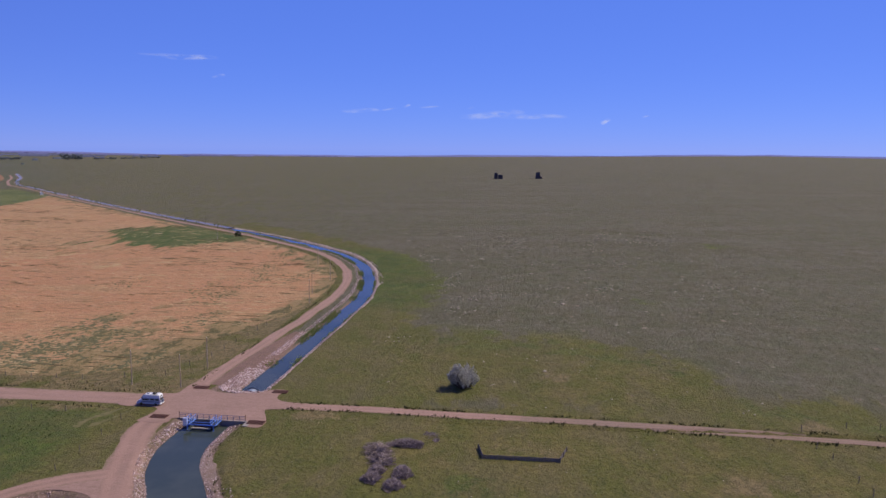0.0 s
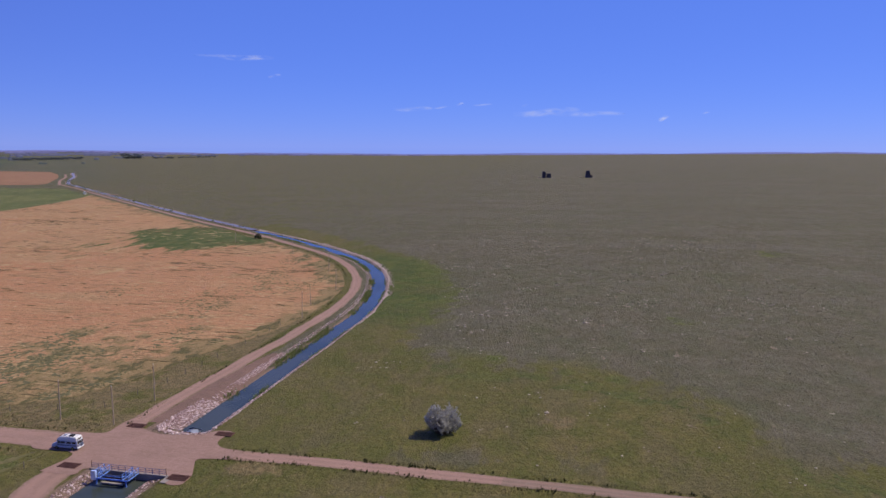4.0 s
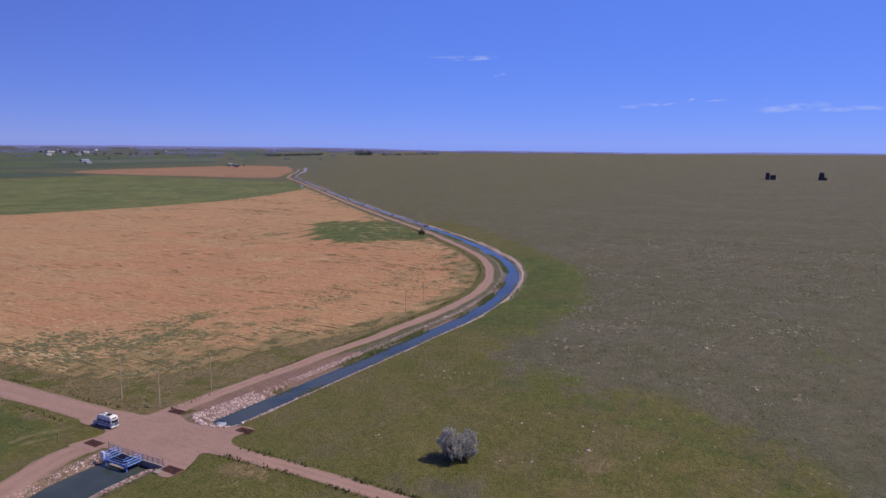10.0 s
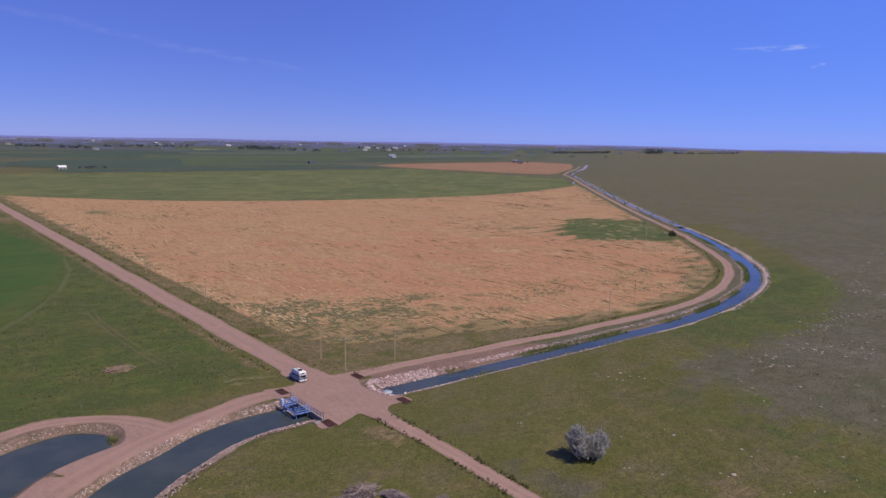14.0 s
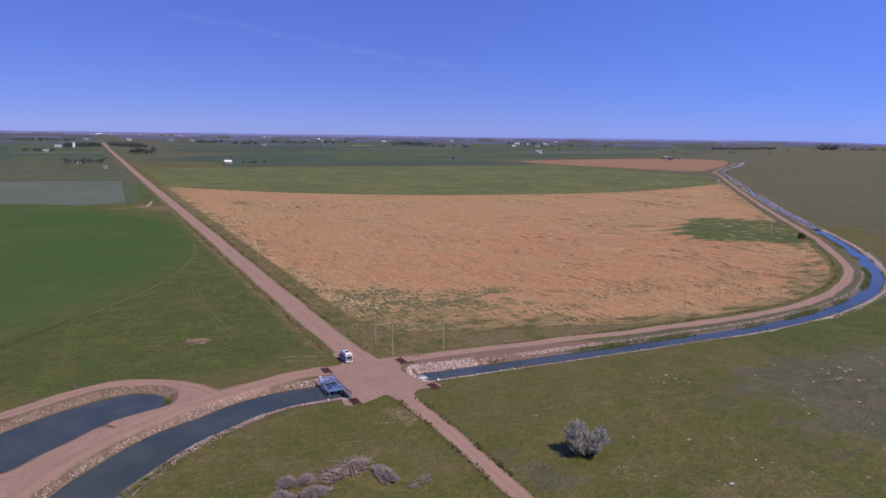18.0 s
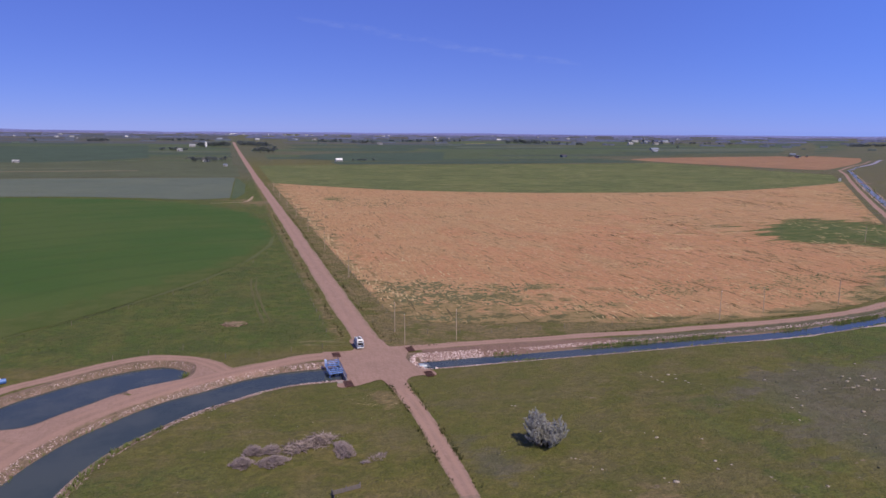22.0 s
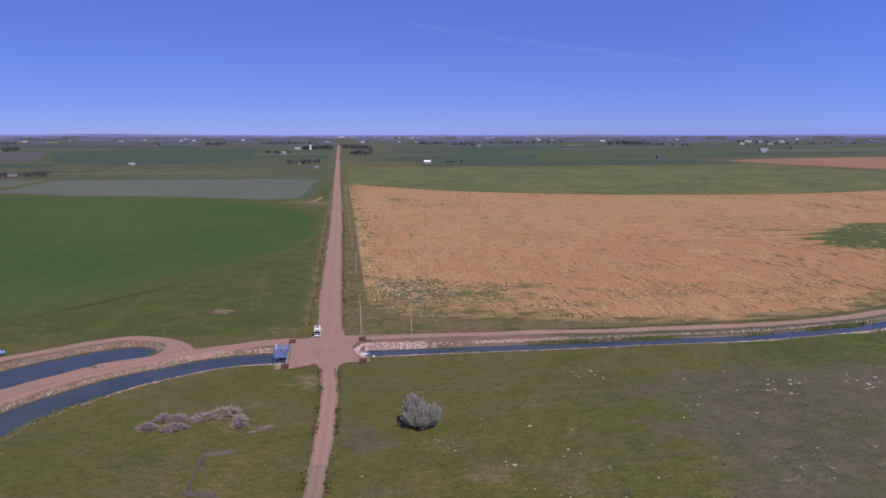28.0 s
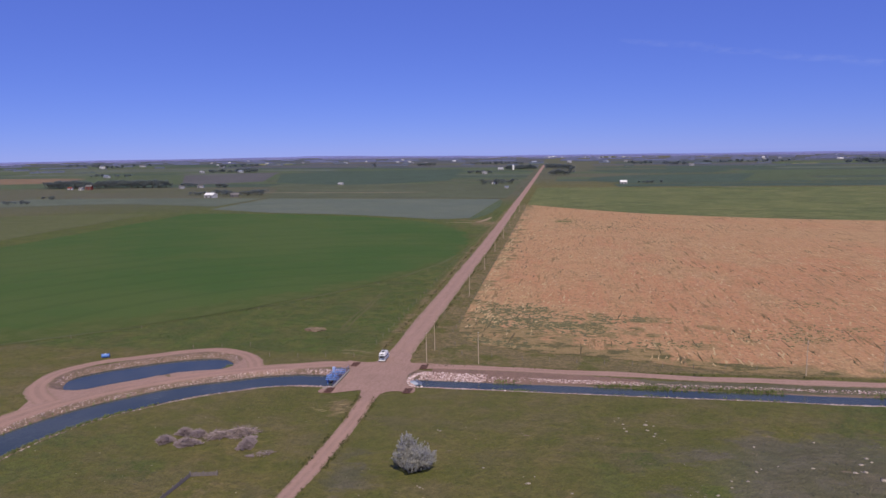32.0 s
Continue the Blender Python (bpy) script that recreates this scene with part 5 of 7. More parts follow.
# ---- camper van ----
def camper_van():
    e = empty("camper_van", pose(0.5, 13.4, 0.1, 0, 0, 1) @ Matrix.Scale(0.93, 4), "silver-blue camper van with white high roof parked on gravel", "van")

    def shell(profile, w_low, w_high, bevel):
        bm = bmesh.new()
        zs = [z for _, z in profile]
        lo, hi = min(zs), max(zs)
        sides = []
        for s in (-1, 1):
            sides.append([bm.verts.new((s * (w_low + (w_high - w_low) * (z - lo) / (hi - lo)) / 2, y, z)) for y, z in profile])
        bm.faces.new(sides[0])
        bm.faces.new(list(reversed(sides[1])))
        for i in range(len(profile)):
            j = (i + 1) % len(profile)
            bm.faces.new((sides[0][j], sides[0][i], sides[1][i], sides[1][j]))
        bmesh.ops.recalc_face_normals(bm, faces=bm.faces)
        bmesh.ops.bevel(bm, geom=bm.edges[:], offset=bevel, segments=2, affect="EDGES")
        return bm
    body = part("body", shell(((-2.95, 0.42), (-2.97, 1.2), (-2.88, 1.95), (1.35, 1.95), (2.0, 1.28), (2.75, 1.12), (2.95, 0.9), (2.95, 0.42)), 2.06, 1.9, 0.05), M_VANBODY, e, smooth=False)
    top = part("high_roof", shell(((-2.86, 1.93), (-2.8, 2.55), (-2.6, 2.72), (0.75, 2.74), (1.25, 2.6), (1.75, 2.1), (1.65, 1.93)), 1.96, 1.80, 0.06), M_WHITE, e, "white fibreglass high roof")
    part("roof_window", boxes(((0.5, 0.06, 0.28), pose(0, 1.50, 2.40, -48)), bevel=0.01), M_GLASS, top)
    part("air_conditioner", boxes(((0.85, 1.05, 0.22), (0, -1.2, 2.82)), bevel=0.05), M_TYRE, top, "dark roof air conditioner")
    part("roof_vent", boxes(((0.5, 0.5, 0.12), (0, 0.4, 2.79)), bevel=0.03), M_STRIPE, top)
    for x in (-0.72, 0.72):
        part("roof_rail", boxes(((0.05, 2.8, 0.05), (x, -0.9, 2.80))), M_CHROME, top)
    for s in (-1, 1):
        part("stripe", boxes(((0.02, 4.6, 0.22), (s * 1.024, -0.55, 0.98))), M_STRIPE, body)
        for y, l in ((-2.2, 0.95), (-1.0, 1.0), (0.35, 0.95)):
            part("side_window", boxes(((0.03, l, 0.42), (s * 0.985, y, 1.55)), bevel=0.01), M_GLASS, body)
        part("cab_window", boxes(((0.03, 0.62, 0.40), (s * 0.99, 1.25, 1.52)), bevel=0.01), M_GLASS, body)
        part("mirror", boxes(((0.22, 0.12, 0.3), (s * 1.16, 1.62, 1.42)), bevel=0.03), M_WHITE, e)
        part("headlight", boxes(((0.28, 0.04, 0.2), (s * 0.78, 2.96, 0.82)), bevel=0.01), M_CHROME, body)
        part("tail_light", boxes(((0.14, 0.04, 0.42), (s * 0.88, -2.97, 1.0)), bevel=0.01), M_RED, body)
        for y in (-1.85, 1.85):
            bm = bmesh.new()
            rod(bm, (s * 0.78, y, 0.36), (s * 1.03, y, 0.36), 0.36, sides=20)
            w = part("wheel", bm, M_TYRE, e)
            bm = bmesh.new()
            rod(bm, (s * 1.0, y, 0.36), (s * 1.045, y, 0.36), 0.2, sides=14)
            part("rim", bm, M_CHROME, w)
    part("windscreen", boxes(((1.6, 0.03, 0.78), pose(0, 1.72, 1.64, -44)), bevel=0.01), M_GLASS, body)
    part("grille", boxes(((1.2, 0.04, 0.24), (0, 2.965, 0.8)), bevel=0.01), M_TYRE, body)
    part("rear_window", boxes(((1.62, 0.05, 0.62), (0, -2.95, 1.56)), bevel=0.01), M_GLASS, body)
    part("roof_rear_window", boxes(((1.0, 0.05, 0.3), pose(0, -2.85, 2.28, -5)), bevel=0.01), M_GLASS, top)
    part("rear_stripe", boxes(((1.9, 0.02, 0.2), (0, -2.985, 1.02))), M_STRIPE, body)
    part("front_bumper", boxes(((2.0, 0.16, 0.22), (0, 3.02, 0.48)), bevel=0.03), M_WHITE, e)
    part("rear_bumper", boxes(((2.0, 0.2, 0.2), (0, -3.04, 0.46)), bevel=0.03), M_WHITE, e)
    bm = bmesh.new()
    rod(bm, (0.35, -2.98, 1.0), (0.35, -3.2, 1.0), 0.34, sides=18)
    part("spare_wheel", bm, M_STRIPE, e, "spare wheel under a blue-grey cover")
    bm = bmesh.new()
    for x in (-0.75, -0.4):
        rod(bm, (x, -3.05, 0.7), (x, -2.98, 2.5), 0.02, sides=6)
    for k in range(6):
        rod(bm, (-0.75, -3.03, 0.8 + k * 0.3), (-0.4, -3.03, 0.8 + k * 0.3), 0.016, sides=6)
    part("ladder", bm, M_CHROME, e)


camper_van()


# ---- utility poles ----
def utility_pole(h=8.7):
    e = empty("utility_pole", Matrix.Translation((0, 0, 0)), "bare grey wooden utility pole standing in grass", "pole", "utility poles")
    bm = bmesh.new()
    rod(bm, (0, 0, -0.5), (0, 0, h), 0.14, 0.09, 8)
    part("shaft", bm, M_POLE, e)
    bm = bmesh.new()
    rod(bm, (0, 0, h), (0, 0, h + 0.22), 0.05, 0.035, 6)
    part("insulator", bm, M_WHITE, e)
    part("bracket", boxes(((0.26, 0.06, 0.4), (0.1, 0, h - 0.7)), bevel=0.01), M_RUST, e)
    return e


pole = utility_pole()
pole.matrix_world = pose(13.2, 25.2, ht(13.2, 25.2))
for x, y, s in ((13.1, 12.3, 0.96), (27.9, 12.2, 1.0), (13.3, 109, 1), (12.6, 178, 1), (11.8, 247, 1), (11.4, 318, 1), (11, 390, 1), (10.5, 465, 1), (10, 545, 1),
                (113.2, 10.4, 1.05), (134, 15.5, 0.95), (165.5, 16.6, 1), (205, 34, 1), (252, 72, 1), (295, 128, 1)):
    c = copy_thing(pole, pose(x, y, ht(x, y), random.uniform(-1, 1), random.uniform(-1, 1), random.uniform(0, 360)))
    c.scale = (1, 1, s)


# ---- field fence ----
def fence_line(name, pts, gap, label):
    e = empty(name, Matrix.Translation((0, 0, 0)), label, "fence")
    bm = bmesh.new()
    box(bm, (0.13, 0.13, 1.45), Matrix.Translation((0, 0, 0.65)), 0.02)
    first, k = None, 0
    for a, b in zip(pts, pts[1:]):
        a, b = Vector(a), Vector(b)
        n = max(1, int((b - a).length / gap))
        for i in range(n):
            p = a.lerp(b, i / n)
            if first is None:
                o = first = part("post", bm, M_POST, e)
            else:
                o = first.copy()
                scene.collection.objects.link(o)
                o.parent = e
            o.location = (p.x, p.y, ht(p.x, p.y))
            o.rotation_euler = (random.uniform(-.06, .06), random.uniform(-.06, .06), random.uniform(0, 3))
    return e


fence_line("wire_fence", ((15.5, 400), (15.6, 40), (22, 21), (40, 16.5), (70, 14.5), (110, 13.4)), 7.0, "line of weathered fence posts beside the grain field")
fence_line("pasture_fence", ((-6.5, 330), (-6.0, 30), (-9, 15), (-34, 13), (-45, 24), (-70, 17)), 8.0, "line of weathered fence posts along the pasture edge")


fence_line("wire_fence", [(-325 + 322 * math.cos(radians(a)), 255 + 306 * math.sin(radians(a))) for a in range(-88, -8, 4)], 14.0, "line of pale fence posts round the irrigated field")


fence_line("track_fence", ((-45, -133.5), (-20.4, -131.9), (-10.9, -131.3), (-5.7, -130.3), (-5.0, -130.2)), 4.8, "weathered fence posts ending at the narrow track")
fence_line("track_fence", ((1.7, -130), (4.4, -140), (4.0, -160)), 5.5, "weathered fence posts beside the narrow track")


# ---- low board pen ----
def board_pen():
    e = empty("board_pen", Matrix.Translation((0, 0, 0)), "low weathered grey board pen standing open on one side in grass", "pen")
    pts = [Vector(p) for p in ((-12.7, -63.2), (-17.5, -64.3), (-17.8, -79.2), (-12.5, -80.7))]
    for a, b in zip(pts, pts[1:]):
        n = max(2, int((b - a).length / 2.5))
        d = (b - a).normalized()
        ang = math.degrees(math.atan2(d.y, d.x))
        for i in range(n + 1):
            p = a.lerp(b, i / n)
            part("post", boxes(((0.16, 0.16, 1.05), pose(p.x, p.y, ht(p.x, p.y) + 0.5, random.uniform(-2, 2), 0, ang)), bevel=0.015), M_WOOD, e)
        for i in range(n):
            p = a.lerp(b, (i + 0.5) / n)
            for k in range(3):
                part("board", boxes((((b - a).length / n - 0.02, 0.06, 0.22), pose(p.x - d.y * 0.11, p.y + d.x * 0.11, ht(p.x, p.y) + 0.16 + k * 0.26, 0, random.uniform(-1, 1), ang)), bevel=0.008), M_WOOD, e)


board_pen()


# ---- piles of cut branches ----
def brush_pile(at, size, h, count, seed, label, coarse=True, turn=0.0):
    rng = random.Random(seed)
    vs, fs = [], []
    for i in range(count):
        a, rr = rng.uniform(0, 2 * math.pi), math.sqrt(rng.random())
        rr *= 1 + 0.16 * math.sin(3 * a + seed) + 0.10 * math.sin(7 * a + 2 * seed)
        x, y = math.cos(a) * rr * size[0], math.sin(a) * rr * size[1]
        rr = min(rr, 1.0)
        z = h * (1 - rr * rr) * rng.uniform(0.15, 1.0) + 0.08
        l = rng.choice((rng.uniform(0.7, 1.6), rng.uniform(1.6, 3.2))) if coarse else rng.uniform(0.35, 0.95)
        b = a + rng.gauss(0, 0.7)
        d = Vector((math.cos(b), math.sin(b), rng.uniform(-0.25, 0.35) if coarse else rng.uniform(0.15, 1.1))).normalized() * l
        u = d.cross(Vector((0, 0, 1))).normalized() * (rng.uniform(0.035, 0.10) if coarse else rng.uniform(0.02, 0.045))
        w = u.cross(d).normalized() * u.length
        p, q = Vector((x, y, z)) - d / 2, Vector((x, y, z)) + d / 2
        p.z, q.z = max(p.z, 0.03), max(q.z, 0.03)
        k = len(vs)
        vs += [p + u, p - u, p + w, q + u * .5, q - u * .5, q + w * .5]
        fs += [(k, k + 1, k + 4, k + 3), (k + 1, k + 2, k + 5, k + 4), (k + 2, k, k + 3, k + 5)]
    e = empty("brush_pile", pose(at[0], at[1], ht(*at), 0, 0, turn), label, "brush pile", "brush piles in the grass")
    mesh_object("stick_tangle", vs, fs, M_BRANCH if coarse else M_STICK, e)
    bm = bmesh.new()
    bmesh.ops.create_icosphere(bm, subdivisions=4, radius=1.0)
    for v in bm.verts:
        a = math.atan2(v.co.y, v.co.x)
        k = (0.86 + 0.14 * math.sin(3 * a + seed)) * (0.85 + 0.3 * noise.noise(v.co * 2.2 + Vector((seed, 0, 0))) + 0.16 * noise.noise(v.co * 7 + Vector((0, seed, 0))))
        v.co = Vector((v.co.x * size[0] * 0.85 * k, v.co.y * size[1] * 0.85 * k, max(-0.1, v.co.z * h * (0.3 if coarse else 0.75) * k)))
    if h > 0.4:
        part("core", bm, M_WOODY if coarse else M_STICK, e)
    else:
        bm.free()


M_WOODY = material("matted_dead_wood", (0.13, 0.105, 0.10), (0.26, 0.215, 0.20), 2.2, 9, 0.95, 0.5)
for i, (x, y, a, b, h, n, turn) in enumerate(((-17.2, -43.5, 3.2, 2.3, 1.3, 520, 20), (-21.2, -45.3, 2.7, 1.9, 1.1, 380, 10), (-13.2, -48.7, 1.7, 3.8, 1.3, 1700, 6), (-29.2, -44.9, 1.8, 1.8, 1.4, 950, 0), (-26.0, -45.3, 1.8, 1.6, 1.3, 850, 15), (-31.3, -49.2, 2.0, 1.8, 1.4, 1050, 0), (-26.0, -50.0, 2.9, 1.8, 1.3, 1400, 8), (-7.7, -53.0, 1.9, 1.5, 0.35, 150, 40), (-10.2, -54.4, 0.9, 0.7, 0.3, 90, 0))):
    brush_pile((x, y), (a, b), h, n, i + 1, "grey-brown heap of thick cut branches on grass" if i < 2 else "sparse mauve-grey litter of dry twigs in grass" if i > 6 else "low mauve-grey heap of fine dry twigs on grass", i < 2, turn)


# ---- trees ----
def leaf_cloud(centres, per, spread, size, rng):
    """Many small leaf cards round given points; returns arrays of corners and faces."""
    c = np.repeat(np.asarray(centres, float), per, axis=0)
    n = len(c)
    d = rng.normal(0, 1, (n, 3))
    d /= np.linalg.norm(d, axis=1)[:, None]
    p = c + d * (rng.random(n) ** 0.4)[:, None] * np.asarray(spread)
    u = rng.normal(0, 1, (n, 3))
    u /= np.linalg.norm(u, axis=1)[:, None]
    w = np.cross(u, d + rng.normal(0, 0.5, (n, 3)))
    w /= np.linalg.norm(w, axis=1)[:, None] + 1e-6
    s = size * rng.uniform(0.6, 1.3, n)[:, None]
    v = np.stack([p - u * s, p + w * s * 0.55, p + u * s, p - w * s * 0.55], 1).reshape(-1, 3)
    return v, np.arange(4 * n).reshape(n, 4)


def silver_bush():
    e = empty("silver_bush", pose(23.4, -56.8, ht(23.4, -56.8)), "large silver-grey willow bush with two tops in open grass", "bush")
    rng = np.random.default_rng(5)
    bm = bmesh.new()
    V, F, n = [], [], 0

    def leaves(centres, per, spread, size):
        nonlocal n
        v, f = leaf_cloud(centres, per, spread, size, rng)
        v[:, 2] = np.maximum(v[:, 2], 0.1)
        V.append(v)
        F.append(f + n)
        n += len(v)
    for lobe, (ox, oy, tall, count, wide) in enumerate(((-1.7, 1.2, 6.6, 34, 2.0), (2.3, -1.3, 5.2, 24, 1.7), (0.3, -0.1, 5.0, 16, 1.6), (0.2, -2.8, 3.6, 13, 1.3), (0.6, 2.8, 4.2, 13, 1.3), (-3.0, -1.0, 4.0, 9, 0.9), (3.6, 0.9, 3.5, 7, 0.7))):
        for i in range(count):
            a = i * 2.399 + lobe
            out = math.sqrt((i + 0.5) / count)
            h = tall * (1.0 - 0.48 * out * out) * rng.uniform(0.84, 1.05)
            base = Vector((ox * 0.3 + math.cos(a) * 0.35, oy * 0.3 + math.sin(a) * 0.35, -0.1))
            reach = wide * out * rng.uniform(0.8, 1.15)
            top = Vector((ox + math.cos(a) * reach, oy + math.sin(a) * reach, h))
            mid = base.lerp(top, 0.5) + Vector((math.cos(a) * 0.3 * out, math.sin(a) * 0.3 * out, -0.15))
            rod(bm, base, mid, 0.07, 0.04, 5)
            rod(bm, mid, top, 0.04, 0.01, 5)
            b_, m_, t_ = (np.array(p) for p in (base, mid, top))
            t = np.linspace(0.42 if out > 0.55 else 0.62, 1.02, 8)[:, None]
            c = (1 - t) ** 2 * b_ + 2 * t * (1 - t) * (2 * m_ - 0.5 * b_ - 0.5 * t_) + t * t * t_
            leaves(c + rng.normal(0, 0.07, c.shape), 7, (0.20, 0.20, 0.30), 0.13)
            for j in range(4):                                  # upright side shoots give the ragged outline
                k = rng.uniform(0.45, 0.95)
                foot = (1 - k) ** 2 * b_ + 2 * k * (1 - k) * (2 * m_ - 0.5 * b_ - 0.5 * t_) + k * k * t_
                b = a + rng.normal(0, 1.1)
                tip = foot + np.array((math.cos(b) * rng.uniform(0.3, 0.8), math.sin(b) * rng.uniform(0.3, 0.8), rng.uniform(0.5, 1.2)))
                rod(bm, foot, tip, 0.018, 0.006, 4)
                leaves(foot + (tip - foot) * np.linspace(0.25, 1.05, 5)[:, None], 7, (0.13, 0.13, 0.2), 0.12)
    part("limbs", bm, M_BARK, e)
    ob = fast_mesh("crown", np.concatenate(V), np.concatenate(F), M_SILVERLEAF, smooth=False)
    ob.parent = e


silver_bush()


def far_tree(seed, h, w):
    """A broad-leaved tree seen from afar: trunk and clumpy crown."""
    rng = np.random.default_rng(seed)
    e = empty("tree", Matrix.Translation((0, 0, 0)), "broad-leaved shelter tree, its green paled for haze", "tree", "farm shelter trees")
    bm = bmesh.new()
    rod(bm, (0, 0, -0.5), (0, 0, h * 0.5), 0.035 * h, 0.02 * h, 6)
    for k in range(4):
        a = k * 1.7 + seed
        rod(bm, (0, 0, h * 0.3), (math.cos(a) * w * 0.3, math.sin(a) * w * 0.3, h * 0.62), 0.015 * h, 0.006 * h, 5)
    part("trunk", bm, M_BARK, e)
    n = 16
    c = np.stack([rng.normal(0, w * 0.24, n), rng.normal(0, w * 0.24, n), rng.uniform(0.3, 0.84, n) * h], 1)
    v, f = leaf_cloud(c, 26, (w * 0.2, w * 0.2, h * 0.15), h * 0.055, rng)
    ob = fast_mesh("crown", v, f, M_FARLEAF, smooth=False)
    ob.parent = e
    CROWNS.append((v, f))
    return e


CROWNS, WOOD = [], []
kinds = [far_tree(i, 9.0, 8.5) for i in range(4)]
used = [0]


def plant(x, y, s=1.0, sx=1.0):
    k = used[0] % 4
    used[0] += 1
    m = pose(x, y, float(land(x, y)) - 0.1, 0, 0, random.uniform(0, 360))
    if used[0] <= 4:
        ob = kinds[k]
        ob.matrix_world = m
    else:
        ob = copy_thing(kinds[k], m)
    ob.scale = (s * sx, s * sx, s)
    return ob


def grove(x0, y0, x1, y1, n, s, depth=10):
    for i in range(n):
        t = (i + random.uniform(-.3, .3)) / max(1, n - 1)
        x, y = x0 + (x1 - x0) * t + random.uniform(-depth, depth) * .5, y0 + (y1 - y0) * t + random.uniform(-depth, depth)
        h, w = s * random.uniform(0.7, 1.2), random.uniform(1.0, 1.5)
        if math.hypot(x, y) < 1800:
            plant(x, y, h, w)
        else:
            WOOD.append((x, y, h, w, random.uniform(0, 6.3)))


def canal_shrub(x, y, h, w):
    """A round dark shrub, leafy down to the ground."""
    rng = np.random.default_rng(31)
    e = empty("shrub", pose(x, y, float(land(x, y)) - 0.1), "round dark green shrub beside the canal road", "shrub")
    bm = bmesh.new()
    for k in range(9):
        a = k * 2.4
        rod(bm, (0, 0, 0), (math.cos(a) * w * 0.3, math.sin(a) * w * 0.3, h * rng.uniform(0.45, 0.8)), 0.07, 0.02, 5)
    part("limbs", bm, M_BARK, e)
    m = 34
    a, r = rng.uniform(0, 6.3, m), w * 0.42 * np.sqrt(rng.random(m))
    c = np.stack([np.cos(a) * r, np.sin(a) * r, h * (0.12 + 0.72 * rng.random(m) * (1 - (r / (w * 0.5)) ** 2))], 1)
    v, f = leaf_cloud(c, 40, (w * 0.13, w * 0.13, h * 0.13), 0.2, rng)
    v[:, 2] = np.maximum(v[:, 2], 0.05)
    fast_mesh("crown", v, f, M_LEAF, smooth=False).parent = e


canal_shrub(312, 121, 4.6, 5.6)
for g in ((194, 1150, 232, 1168, 7, 0.8), (-86, 1120, -38, 1146, 9, 1.2), (-185, 1705, -128, 1680, 11, 1.2), (-110, 2030, -24, 2140, 22, 2.0), (4, 2260, 88, 2040, 20, 2.0), (28, 1572, 74, 1576, 9, 1.8),
          (-480, 2510, -425, 2535, 8, 2.0), (-900, 1850, -850, 1860, 8, 1.8), (428, 2570, 470, 2430, 7, 2.0), (1050, 2550, 1150, 2440, 16, 2.4), (1640, 2640, 1830, 2600, 10, 1.8),
          (-893, 1034, -790, 1022, 34, 1.6), (-790, 1032, -651, 1034, 44, 1.6), (-487, 806, -462, 800, 6, 0.8), (-428, 786, -392, 796, 8, 0.8), (-655, 640, -622, 650, 8, 0.6), (-672, 733, -655, 738, 5, 0.6), (-637, 1050, -600, 1046, 7, 0.9), (-560, 1030, -530, 1024, 6, 0.9), (-462, 815, -440, 822, 7, 0.9), (-405, 810, -372, 812, 9, 0.9),
          (2060, 1850, 2330, 1800, 44, 1.5), (2480, 1720, 2545, 1690, 12, 2.4), (2590, 1660, 3090, 1655, 30, 1.3), (1180, 1165, 1215, 1160, 5, 0.8), (1000, 2450, 1200, 2200, 12, 1.6), (1500, 2350, 1900, 2260, 14, 1.5),
          (-1180, 1570, -1080, 1580, 8, 1.3), (-1000, 1830, -860, 1850, 12, 1.6), (-1240, 2420, -1100, 2440, 8, 2.0), (-1720, 2380, -1640, 2400, 7, 2.0), (300, 2600, 380, 2610, 6, 2.0), (-300, 2700, -100, 2750, 14, 1.8), (600, 2700, 900, 2720, 14, 1.8), (2950, 2060, 3060, 2030, 6, 2.0), (-2000, 2600, -1700, 2700, 12, 2.0)):
    grove(*g)
V, F, n = [], [], 0
for i, (x, y, h, w, a) in enumerate(WOOD):
    v, f = CROWNS[i % 4]
    c, d = math.cos(a), math.sin(a)
    V.append(np.stack([(v[:, 0] * c - v[:, 1] * d) * h * w + x, (v[:, 0] * d + v[:, 1] * c) * h * w + y, (v[:, 2] - 1.5) * h + float(land(x, y))], 1))
    F.append(f + n)
    n += len(v)
tagged(fast_mesh("far_groves", np.concatenate(V), np.concatenate(F), M_FARLEAF, smooth=False), "far groves and shelter belts, their green paled for haze", "trees", kind="stuff")
plant(-586, 2263, 2.2)
plant(1317, 1790, 1.3)


